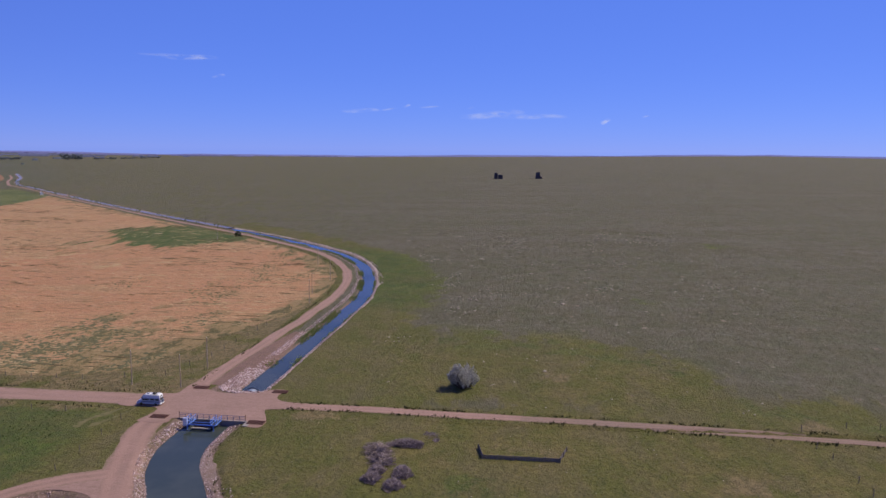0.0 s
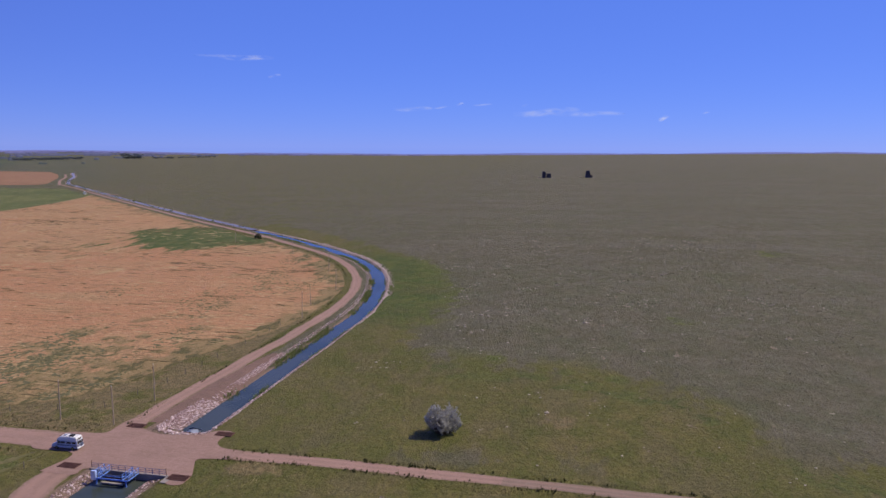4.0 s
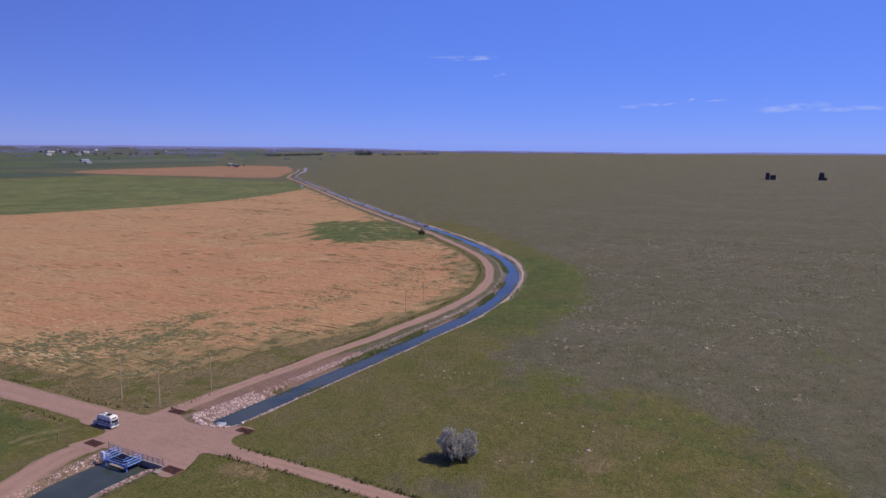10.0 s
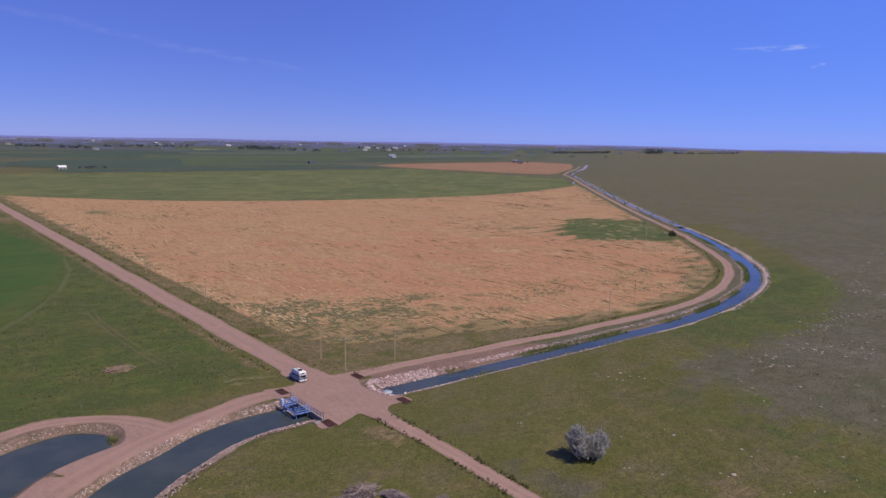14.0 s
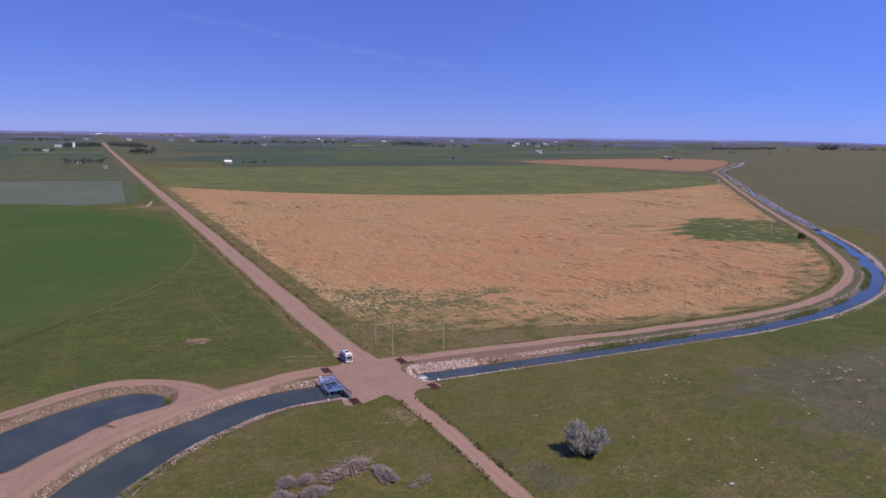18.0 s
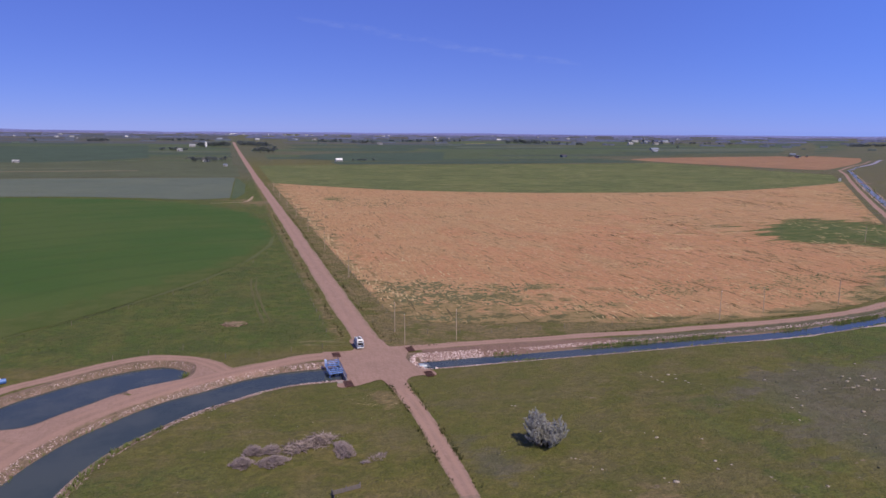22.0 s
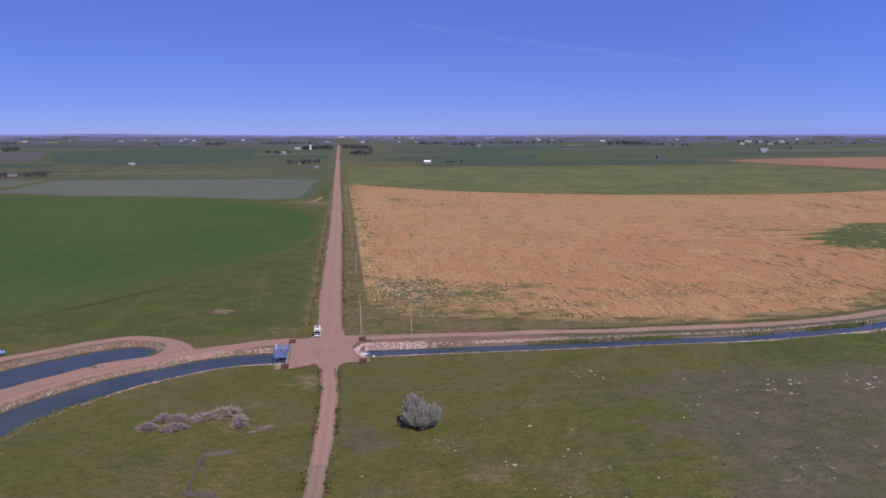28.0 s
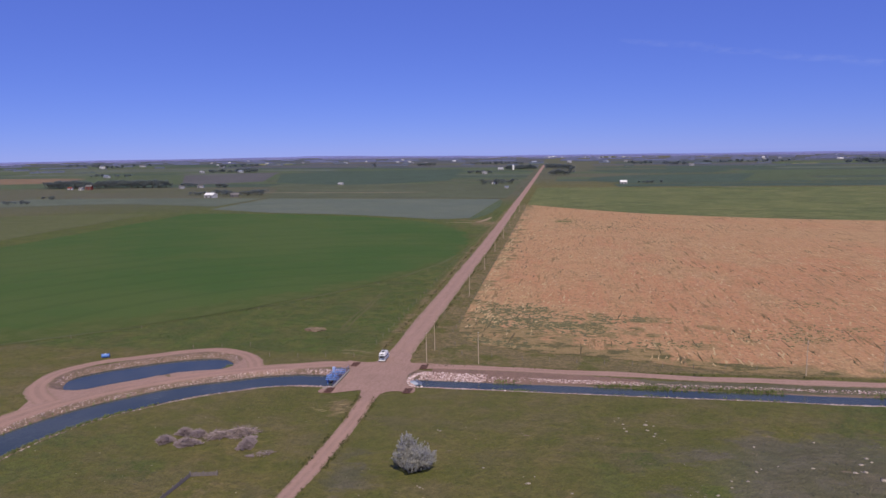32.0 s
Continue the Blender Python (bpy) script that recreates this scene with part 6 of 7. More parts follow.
# ---- farm buildings ----
def barn(x, y, l, w, h, turn, wall, roof, name, label, doors=2):
    e = empty(name, pose(x, y, float(land(x, y)), 0, 0, turn), label, "building")
    part("wall", boxes(((l, w, h), (0, 0, h / 2 - 0.2)), bevel=0.05), wall, e)
    rise = w * 0.28
    bm = bmesh.new()
    o = 0.35
    pr = [(-w / 2 - o, h - 0.35), (0, h + rise), (w / 2 + o, h - 0.35), (w / 2 + o, h - 0.15), (0, h + rise + 0.25), (-w / 2 - o, h - 0.15)]
    ends = [[bm.verts.new((s * (l / 2 + o), a, b)) for a, b in pr] for s in (-1, 1)]
    bm.faces.new(ends[0])
    bm.faces.new(list(reversed(ends[1])))
    for i in range(6):
        bm.faces.new((ends[0][i], ends[0][(i + 1) % 6], ends[1][(i + 1) % 6], ends[1][i]))
    part("roof", bm, roof, e)
    for s in (-1, 1):
        bm = bmesh.new()
        tri = [[bm.verts.new((x_, y_, z_)) for y_, z_ in ((-w / 2, h - 0.3), (w / 2, h - 0.3), (0, h + rise))] for x_ in (s * l / 2, s * (l / 2 - 0.2))]
        bm.faces.new(tri[0])
        bm.faces.new(list(reversed(tri[1])))
        for i in range(3):
            bm.faces.new((tri[0][i], tri[1][i], tri[1][(i + 1) % 3], tri[0][(i + 1) % 3]))
        part("gable", bm, wall, e)
    for i in range(doors):
        part("door", boxes(((min(2.6, l / 5), 0.08, h * 0.65), (-l / 4 + i * l / 2, -w / 2 - 0.03, h * 0.33 - 0.1))), M_SLATE, e)
    for i in range(3):
        part("window", boxes(((l * 0.07, 0.06, h * 0.2), (-l * 0.36 + i * l * 0.36 + l * 0.06, -w / 2 - 0.03, h * 0.62))), M_GLASS, e)
    return e


barn(163, 1148, 12, 8, 3.6, 8, M_PALE, M_WHITE, "farmhouse", "white farmhouse beside a row of trees")
barn(-430, 757, 17, 9, 4.2, -20, M_PALE, M_WHITE, "barn", "long white barn with pale metal roof")
barn(-402, 772, 11, 8, 3.2, 30, M_ROOF, M_ROOF, "farmhouse", "low grey farmhouse among trees")
barn(-777, 985, 10, 8, 6.0, 10, M_BARNRED, M_ROOF, "barn", "red barn in front of a dark tree belt")
barn(-788, 978, 7, 6, 3.0, 10, M_WHITE, M_ROOF, "shed", "small white shed near the red barn")
barn(-815, 985, 8, 6, 3.0, 5, M_WHITE, M_BARNRED, "farmhouse", "white farmhouse with red roof by trees")
barn(-68, 1143, 10, 7, 4.0, 4, M_WHITE, M_ROOF, "farmhouse", "white farmhouse among dark trees")
barn(-126, 2004, 16, 10, 5, 0, M_PALE, M_PALE, "barn", "white barn beside a tall silo")
barn(683, 1290, 12, 8, 4, 12, M_STRIPE, M_SLATE, "shed", "small dark blue-grey field shed")
barn(1190, 1722, 26, 10, 4, 6, M_PALE, M_GALV, "barn", "long grey metal-roofed barn")
barn(1102, 1581, 16, 8, 3.4, 10, M_PALE, M_GALV, "barn", "long pale metal-roofed shed")
for x, y, l, h in ((1664, 2610, 28, 6), (1710, 2600, 18, 6), (1800, 2590, 30, 6), (485, 2340, 16, 7), (1463, 2310, 20, 6), (1575, 2310, 22, 6), (-1104, 1520, 18, 5), (-994, 1815, 14, 5), (-885, 1840, 16, 5), (-1226, 2420, 20, 6), (-1694, 2370, 24, 6), (-1655, 2580, 24, 6), (-610, 1003, 9, 4), (-583, 1020, 10, 4), (1258, 1243, 12, 5), (1195, 1158, 10, 5), (-140, 1668, 12, 5), (-350, 1105, 10, 3), (240, 2900, 20, 6), (90, 2950, 18, 6), (-60, 2980, 20, 5), (330, 2980, 18, 6)):
    barn(x, y, l, l * 0.45, h, random.uniform(-25, 25), M_PALE, random.choice((M_PALE, M_GALV, M_ROOF)), "farm_building", "pale distant farm building with a ridged roof", 1)


town = random.Random(8)
spots = [(-871, 3204), (-694, 3107), (-640, 3120), (-445, 3232), (-97, 4057), (212, 4133), (329, 4011), (568, 4009), (1141, 4146), (-286, 3403), (-540, 2993), (2584, 3315), (2256, 2653), (1606, 3510), (1446, 3788), (1732, 2533), (-35, 991)]
spots += [(town.uniform(-40, 230), town.uniform(4150, 4300)) for _ in range(12)] + [(town.uniform(150, 900), town.uniform(3700, 4150)) for _ in range(12)] + [(town.uniform(900, 2300), town.uniform(2900, 3500)) for _ in range(12)] + [(town.uniform(-1900, -200), town.uniform(2700, 3600)) for _ in range(9)]
for x, y in spots:
    l = town.uniform(8, 17) * (0.6 if y < 1500 else 1.0)
    barn(x, y, l, l * 0.4, l * 0.2 + 2.0, town.uniform(-25, 25), M_PALE, town.choice((M_WHITE, M_PALE, M_PALE, M_GALV, M_ROOF)), "farm_building", "pale distant farm building with a ridged roof", 1)
barn(676, 524, 4, 3, 2.6, 45, M_WHITE, M_WHITE, "shed", "small white gauge hut beside the distant canal", 1)


def silo(x, y, r, h):
    e = empty("silo", pose(x, y, float(land(x, y))), "tall white tower silo beside a farm", "silo")
    bm = bmesh.new()
    rod(bm, (0, 0, -0.5), (0, 0, h), r, r, 20)
    part("shaft", bm, M_WHITE, e)
    bm = bmesh.new()
    bmesh.ops.create_uvsphere(bm, u_segments=20, v_segments=8, radius=r * 1.02, matrix=Matrix.Translation((0, 0, h)) @ Matrix.Diagonal((1, 1, .7, 1)))
    part("dome", bm, M_GALV, e)


silo(-90, 2030, 3.2, 14)


def ruin(x, y, blocks, label):
    e = empty("abandoned_building", pose(x, y, float(land(x, y)), 0, 0, 8) @ Matrix.Scale(0.85, 4), label, "building")
    for sx, sy, h, ox, oy, taper in blocks:
        bm = bmesh.new()
        box(bm, (sx, sy, h), Matrix.Translation((ox, oy, h / 2 - 0.3)), 0.1)
        for v in bm.verts:
            if v.co.z > h / 2:
                v.co.x, v.co.y = ox + (v.co.x - ox) * taper, oy + (v.co.y - oy) * taper
        wl_ = part("wall", bm, M_SLATE, e)
        # dark plates on the solid wall paint the shade of window holes
        for k in (-1, 1):
            part("opening_shade", boxes(((0.1, sy * 0.16, h * 0.18), (ox - sx / 2 * (1 + taper) / 2 - 0.05, oy + k * sy * 0.22, h * 0.55))), M_DARK, wl_)
        part("roof", boxes(((sx * taper + 0.6, sy * taper + 0.6, 0.4), (ox, oy, h - 0.15)), bevel=0.1), M_SLATE, e)
    for i in range(5):
        bm = bmesh.new()
        bmesh.ops.create_icosphere(bm, subdivisions=1, radius=random.uniform(0.8, 1.8))
        for v in bm.verts:
            v.co = Vector((v.co.x * 1.2, v.co.y * 1.4, v.co.z * 0.6)) * random.uniform(0.8, 1.1) + Vector((-3, (-12 if i % 2 else 14) + i, 0.3))
        part("rubble", bm, M_STONE, e, "pale rubble heap")


ruin(1165, -20, ((9, 7, 13, 0, 5.5, 0.9), (9, 9, 9, 0, -4, 0.97)), "dark abandoned elevator with a lower annex on prairie")
ruin(1180, -92, ((9, 10, 14, 0, 1, 0.72), (5, 4, 5, -2, -6, 0.9)), "dark tapering abandoned elevator alone on the prairie")

# blue tank by the pond
bm = bmesh.new()
rod(bm, (-1.1, 0, 0.62), (1.1, 0, 0.62), 0.6, sides=18)
e = empty("water_tank", pose(-84.0, 8.4, ht(-84.0, 8.4), 0, 0, 25), "small blue plastic tank lying beside the pond track", "tank")
part("barrel", bm, M_POLY, e)
part("cradle", boxes(((0.15, 1.0, 0.3), (-0.7, 0, 0.1)), ((0.15, 1.0, 0.3), (0.7, 0, 0.1)), bevel=0.02), M_RUST, e)
part("cap", boxes(((0.4, 0.4, 0.12), (0, 0, 1.25)), bevel=0.04), M_WHITE, e)

# bare soil mound in the pasture
bm = bmesh.new()
bmesh.ops.create_icosphere(bm, subdivisions=4, radius=1.0)
for v in bm.verts:
    k = 0.92 + 0.4 * noise.noise(v.co * 3.0)
    v.co = Vector((v.co.x * 3.9 * k, v.co.y * 2.8 * k, max(-0.2, v.co.z * 0.45 * k + 0.35 * noise.noise(v.co * 4.0)) + 0.06))
o = part("soil_mound", bm, M_DIRT)
o.location = (-31.5, 46.4, ht(-31.5, 46.4))
tagged(o, "low reddish mound of bare soil in pasture", "mound")


# ---- stones, weeds and tufts ----
def stone_shapes(k, seed):
    out = []
    for i in range(k):
        bm = bmesh.new()
        bmesh.ops.create_icosphere(bm, subdivisions=1, radius=0.5)
        for v in bm.verts:
            v.co *= 0.8 + 0.5 * noise.noise(v.co * 2.5 + Vector((i * 5.1, seed, 0)))
            v.co.z *= 0.7
        bm.verts.ensure_lookup_table()
        out.append((np.array([v.co[:] for v in bm.verts]), np.array([[v.index for v in f.verts] for f in bm.faces])))
        bm.free()
    return out


SHAPES = stone_shapes(6, 3)


def scatter(name, xyz, sizes, mat, label, category, shapes=SHAPES, flat=1.0, sink=0.1):
    """Many loose pieces joined into one mesh."""
    rng = np.random.default_rng(len(xyz))
    V, F, n = [], [], 0
    for i, (p, s) in enumerate(zip(xyz, sizes)):
        v, f = shapes[i % len(shapes)]
        a = rng.uniform(0, 6.3)
        c, d = math.cos(a), math.sin(a)
        w = v * s * np.array([1, rng.uniform(0.7, 1.0), flat * rng.uniform(0.7, 1.1)])
        w = np.stack([w[:, 0] * c - w[:, 1] * d, w[:, 0] * d + w[:, 1] * c, w[:, 2]], 1) + p + np.array([0, 0, s * sink])
        V.append(w)
        F.append(f + n)
        n += len(v)
    ob = fast_mesh(name, np.concatenate(V), np.concatenate(F), mat, smooth=False)
    return tagged(ob, label, category, kind="stuff")


def along(line, d0, d1, per_m, rng, lo=0.0, hi=1.0):
    """Random places beside a line, between two offsets to its left."""
    p = np.array(line)
    seg = np.hypot(*np.diff(p, axis=0).T)
    s = np.concatenate([[0], np.cumsum(seg)])
    n = int((hi - lo) * s[-1] * per_m)
    t = rng.uniform(lo * s[-1], hi * s[-1], n)
    x, y = np.interp(t, s, p[:, 0]), np.interp(t, s, p[:, 1])
    i = np.clip(np.searchsorted(s, t) - 1, 0, len(seg) - 1)
    dx, dy = np.diff(p, axis=0)[i].T / seg[i]
    o = rng.uniform(d0, d1, n)
    return x - dy * o, y + dx * o


rng = np.random.default_rng(11)
spots = []
for line, d0, d1, dens, lo, hi in ((LINE_E, 3.0, 8.4, 58.0, 0.0, 0.044), (LINE_E, 3.0, 7.0, 9.0, 0.044, 0.075), (LINE_E, 4.7, 6.9, 24.0, 0.075, 0.145), (LINE_E, 4.8, 6.6, 9.0, 0.14, 0.36), (LINE_E, 4.2, 5.8, 6.0, 0.36, 0.62), (LINE_E, -4.1, -2.9, 15.0, 0.006, 0.95), (LINE_E, -6.4, -3.2, 7.0, 0.36, 0.76),
                                   (LINE_W, -6.7, -4.8, 26.0, 0.0, 0.14), (LINE_W, -7.6, -5.3, 17.0, 0.14, 0.36), (LINE_W, 4.9, 5.7, 10.0, 0.0, 0.36), (LINE_W, 5.6, 7.2, 5.0, 0.0, 0.36), (LINE_W, 7.4, 8.8, 4.0, 0.08, 0.36)):
    x, y = along(line, d0, d1, dens, rng, lo, hi)
    spots.append(np.stack([x, y], 1))
x, y = along(POOL_S + POOL_S[:1], 0.1, 1.7, 10.0, rng)
north = 0.5 * (x + 64) - 0.85 * (y + 2) < 2.5          # the side away from the canal is the stony one
spots.append(np.stack([x[north], y[north]], 1))
spots.append(np.array((-39.8, -6.2)) + rng.normal(0, 1, (70, 2)) * (1.7, 0.8))
a = rng.uniform(-1.7, 1.9, 420)
spots.append(np.stack([14.8 - 3.2 * np.cos(a) * rng.uniform(0.75, 1.25, 420), -3.4 + 5.4 * np.sin(a) * rng.uniform(0.8, 1.2, 420)], 1))
sp = np.concatenate(spots)
sp = sp[~((sp[:, 0] > -7.0) & (sp[:, 0] < 10.9))]
zz = height(sp[:, 0], sp[:, 1])
ok = (zz > -1.15) & (zz < 8)
sp, zz = sp[ok], zz[ok]
sz = rng.uniform(0.22, 0.52, len(sp)) * np.where(rng.random(len(sp)) < 0.10, 1.5, 1) * np.where((sp[:, 0] > 0) & (sp[:, 0] < 36), 1.25, np.where(sp[:, 0] < -18, 0.72, 1.0))
pt = np.column_stack([sp, zz])
close = np.hypot(pt[:, 0] - 15, pt[:, 1] + 1) < 9.5
idx = np.where(close)[0][:280]
rest = np.ones(len(pt), bool)
rest[idx] = False
scatter("riprap", pt[rest], sz[rest], M_ROCK, "pale pinkish riprap stones lining the canal and pond banks", "riprap")
heap = empty("riprap_heap", Matrix.Translation((0, 0, 0)), "pale broken riprap stones heaped round the culvert end", "riprap")
meshes = []
for v, f in SHAPES:
    me = bpy.data.meshes.new("stone")
    me.from_pydata(v.tolist(), [], f.tolist())
    me.materials.append(M_ROCK)
    meshes.append(me)
for k, i in enumerate(idx):
    o = new("stone", meshes[k % 6])
    o.parent = heap
    o.location = (pt[i, 0], pt[i, 1], pt[i, 2] + sz[i] * 0.12)
    o.rotation_euler = (random.uniform(-.4, .4), random.uniform(-.4, .4), random.uniform(0, 6))
    o.scale = (sz[i], sz[i] * random.uniform(.7, 1), sz[i] * random.uniform(.7, 1))

# pale stones strewn over the prairie
n = 1500
x = 22 + 330 * rng.random(n) ** 0.6
y = rng.uniform(-175, 10, n)
c = rng.integers(0, 60, n)
cx, cy = 45 + 290 * rng.random(60) ** 0.6, rng.uniform(-170, -15, 60)
m = rng.random(n) < 0.62
x, y = np.where(m, cx[c] + rng.normal(0, 3.0, n), x), np.where(m, cy[c] + rng.normal(0, 3.0, n), y)
de_, _, _, se_, _ = banks(x, y)
ok = (de_ > 8) & (se_ < 0) & (np.hypot(x - 23.8, y + 57) > 6) & (rng.random(n) < np.where(x > 95, 0.65, 0.22)) & (de_ > 24)
x, y = x[ok], y[ok]
spot = np.array(((63.2, -28.8), (65.7, -31.4), (69.5, -30.2), (69.1, -35.6), (67.2, -48.6), (25.1, -37.7), (44.8, -59.5), (48.9, -58.4), (25.4, -65.4), (27.6, -69.2), (37, -77.2), (29, -76.5), (60.6, -86.7), (57.9, -87.9), (104.1, -50), (89.7, -62.4), (88.9, -67.3), (85.9, -68), (106.3, -40.5), (49.1, -73.6), (56.7, -84.3), (158, -109.2), (87.3, -103.7), (80.3, -106.4), (92, -101.5), (137.5, -95.9), (46.2, -115.2), (44.4, -121.4), (49.8, -93.4), (52.7, -90.2), (37.5, -110.5), (51.2, -129.9), (45.1, -88.8), (38.9, -86.3), (87.1, -112.9), (106.6, -114.8), (24.5, -111.5), (26, -118.3), (19, -127.6), (16.4, -92.9), (11.3, -122.9), (10.9, -77.9), (53.2, -63.6), (249, -51), (232, -62), (309, -28), (273, -73)))
few = 90
k = rng.integers(0, len(spot), few)
x, y = np.concatenate([x, spot[k, 0] + rng.normal(0, 0.7, few) * (1 + spot[k, 0] / 120)]), np.concatenate([y, spot[k, 1] + rng.normal(0, 0.9, few) * (1 + spot[k, 0] / 120)])
scatter("field_stones", np.column_stack([x, y, height(x, y)]), rng.uniform(0.4, 1.1, len(x)) * np.where(rng.random(len(x)) < 0.10, 1.7, 1) * np.where(x > 95, 1.3, 0.9), M_STONE, "pale stones scattered over the prairie grass", "stones", flat=0.3, sink=0.06)
x, y = rng.uniform(-60, 20, 90), rng.uniform(-110, -18, 90)
ok = (np.abs(x - 3.5) > 4) & (line_gap(x, y, LINE_W)[0] > 9)
x, y = x[ok], y[ok]
scatter("grass_stones", np.column_stack([x, y, height(x, y)]), rng.uniform(0.15, 0.4, len(x)), M_STONE, "small pale stones lying in the grass", "stones", flat=0.6)


def tuft_shape(seed, blades=7):
    r = random.Random(seed)
    v, f = [], []
    for i in range(blades):
        a = r.uniform(0, 6.3)
        w, h, l = r.uniform(0.05, 0.12), r.uniform(0.5, 1.0), r.uniform(0.15, 0.5)
        x, y = math.cos(a) * 0.15, math.sin(a) * 0.15
        k = len(v)
        v += [(x - math.sin(a) * w, y + math.cos(a) * w, 0), (x + math.sin(a) * w, y - math.cos(a) * w, 0), (x + math.cos(a) * l, y + math.sin(a) * l, h)]
        f.append((k, k + 1, k + 2))
    return np.array(v), np.array(f)


TUFTS = [tuft_shape(i) for i in range(5)]
sets = []
for line, d0, d1, dens, lo, hi in ((LINE_E, 1.9, 4.6, 16.0, 0.05, 1.0), (LINE_E, -3.4, -2.2, 3.0, 0.05, 1.0), (LINE_W, 6.2, 8.2, 7.0, 0.05, 0.36), (LINE_W, -5.8, -5.0, 1.5, 0.1, 0.36)):
    x, y = along(line, d0, d1, dens, rng, lo, hi)
    keep = np.sin(x * 0.21) + np.sin(x * 0.083 + 1) + rng.normal(0, 0.4, len(x)) > 0.1
    sets.append(np.stack([x[keep], y[keep]], 1))
sets.append(np.array((41.3, -8.0)) + rng.normal(0, 1, (170, 2)) * (2.6, 0.55))
sets.append(np.array((-43.4, 4.8)) + rng.normal(0, 1, (34, 2)) * (0.6, 1.2))
x, y = along(LINE_F, -5, 4.5, 0.35, rng, 0, 0.75)
sets.append(np.stack([x, y], 1))
w = np.concatenate(sets)
far_ = w[:, 0] > 358
scatter("bank_weeds", np.column_stack([w, np.maximum(height(w[:, 0], w[:, 1]), land(w[:, 0], w[:, 1]) - 1.05)]), np.where(far_, rng.uniform(0.9, 2.4, len(w)), rng.uniform(0.4, 1.05, len(w))), M_REED, "green reeds and weeds along the water's edge", "weeds", TUFTS, sink=0)
TRACK = [tuple(v) for v in smooth_line(((4.0, -17), (4.3, -20), (4.8, -36), (4.3, -56), (3.6, -72), (2.8, -85), (0.9, -105), (-1.1, -127), (-2.7, -147)), 3)]
edge, edge2 = [tuple(v) for v in shifted(TRACK, 1.9)], [tuple(v) for v in shifted(TRACK, -1.9)]
edge3 = [(8.0, 20), (7.9, 120), (7.6, 340)]
edge4 = [(-2.0, 20), (-2.1, 120), (-2.4, 340)]
sets = []
for line, d0, d1, dens in ((edge, -0.4, 1.4, 4.0), (edge2, -1.4, 0.4, 4.0), (edge3, -1.6, 0.1, 2.0), (edge4, -0.1, 1.6, 2.0), (LINE_E, 7.8, 9.6, 1.4), (LINE_E, 14.6, 16.5, 1.6)):
    x, y = along(line, d0, d1, dens, rng)
    sets.append(np.stack([x, y], 1))
x, y = rng.uniform(-60, 130, 9000), rng.uniform(-160, -14, 9000)
keep = (np.sin(x * 0.13 + 2 * np.sin(y * 0.07)) + np.sin(y * 0.17 + 1.5 * np.sin(x * 0.05)) + rng.normal(0, 0.5, len(x)) > 0.7) & (np.abs(x - 3.5) > 3.2) & (line_gap(x, y, LINE_W)[0] > 8) & (line_gap(x, y, LINE_E)[0] > 8)
sets.append(np.stack([x[keep], y[keep]], 1))
w = np.concatenate(sets)
w = w[(np.hypot(w[:, 0] - 3, w[:, 1] + 3) > 19)]
scatter("grass_tufts", np.column_stack([w, height(w[:, 0], w[:, 1])]), rng.uniform(0.12, 0.4, len(w)), M_SEDGE, "dry grass tufts along the track edges and over the prairie", "grass", TUFTS, sink=0)


# dark uneven clumps along the track and road edges
sets = []
for line, d0, d1, dens in ((edge, -0.5, 0.9, 5.0), (edge2, -0.9, 0.5, 5.0), (edge3, -0.9, 0.2, 2.5), (edge4, -0.2, 0.9, 2.5), (LINE_E, 14.6, 15.4, 1.5), (FINE_W, 5.8, 7.8, 4.0)):
    x, y = along(line, d0, d1, dens, rng)
    keep = np.sin(y * 0.55 + x * 0.2) + np.sin(y * 0.23 + 1) + rng.normal(0, 0.5, len(x)) > 0.2
    sets.append(np.stack([x[keep], y[keep]], 1))
w = np.concatenate(sets)
scatter("grass_clumps", np.column_stack([w, height(w[:, 0], w[:, 1])]), rng.uniform(0.3, 0.8, len(w)), M_CLUMP, "dark ragged grass clumps along the gravel edges", "grass", TUFTS, sink=0)
# low sagebrush over the grey prairie
x, y = 60 + 300 * rng.random(5200) ** 0.8, rng.uniform(-200, 10, 5200)
d = np.array([noise.noise(Vector((a * 0.03, b * 0.045, 6.0))) for a, b in zip(x, y)])
keep = (x > np.interp(-y, (20, 50, 80, 106, 118, 150, 200), (90, 76, 72, 62, 44, 20, 5))) & (line_gap(x, y, LINE_E)[0] > 34) & (d + rng.normal(0, 0.25, len(x)) > 0.05)
x, y = x[keep], y[keep]
scatter("sagebrush", np.column_stack([x, y, height(x, y)]), rng.uniform(0.25, 0.75, len(x)), M_SAGEBRUSH, "low grey-green sagebrush dotted over the prairie", "shrubs", flat=0.8, sink=0.2)


# ---- streaks of weeds and lodged straw in the ripe field ----
def streak_shape(seed):
    """A long low ridge of plants with a ragged outline, one unit long along y."""
    r = random.Random(seed)
    v, f = [], []
    k = 7
    for i in range(k):
        t = i / (k - 1) - 0.5
        w = (0.5 - abs(t)) * 1.6 * r.uniform(0.5, 1.2) + 0.04
        s = r.uniform(-0.25, 0.25)
        v += [(s - w / 2, t, 0), (s + r.uniform(-.1, .1), t, r.uniform(0.5, 1.0) * min(1, w * 2)), (s + w / 2, t, 0)]
    for i in range(k - 1):
        a = i * 3
        f += [(a, a + 1, a + 4), (a, a + 4, a + 3), (a + 1, a + 2, a + 5), (a + 1, a + 5, a + 4)]
    return np.array(v), np.array(f)


STREAKS = [streak_shape(i) for i in range(8)]
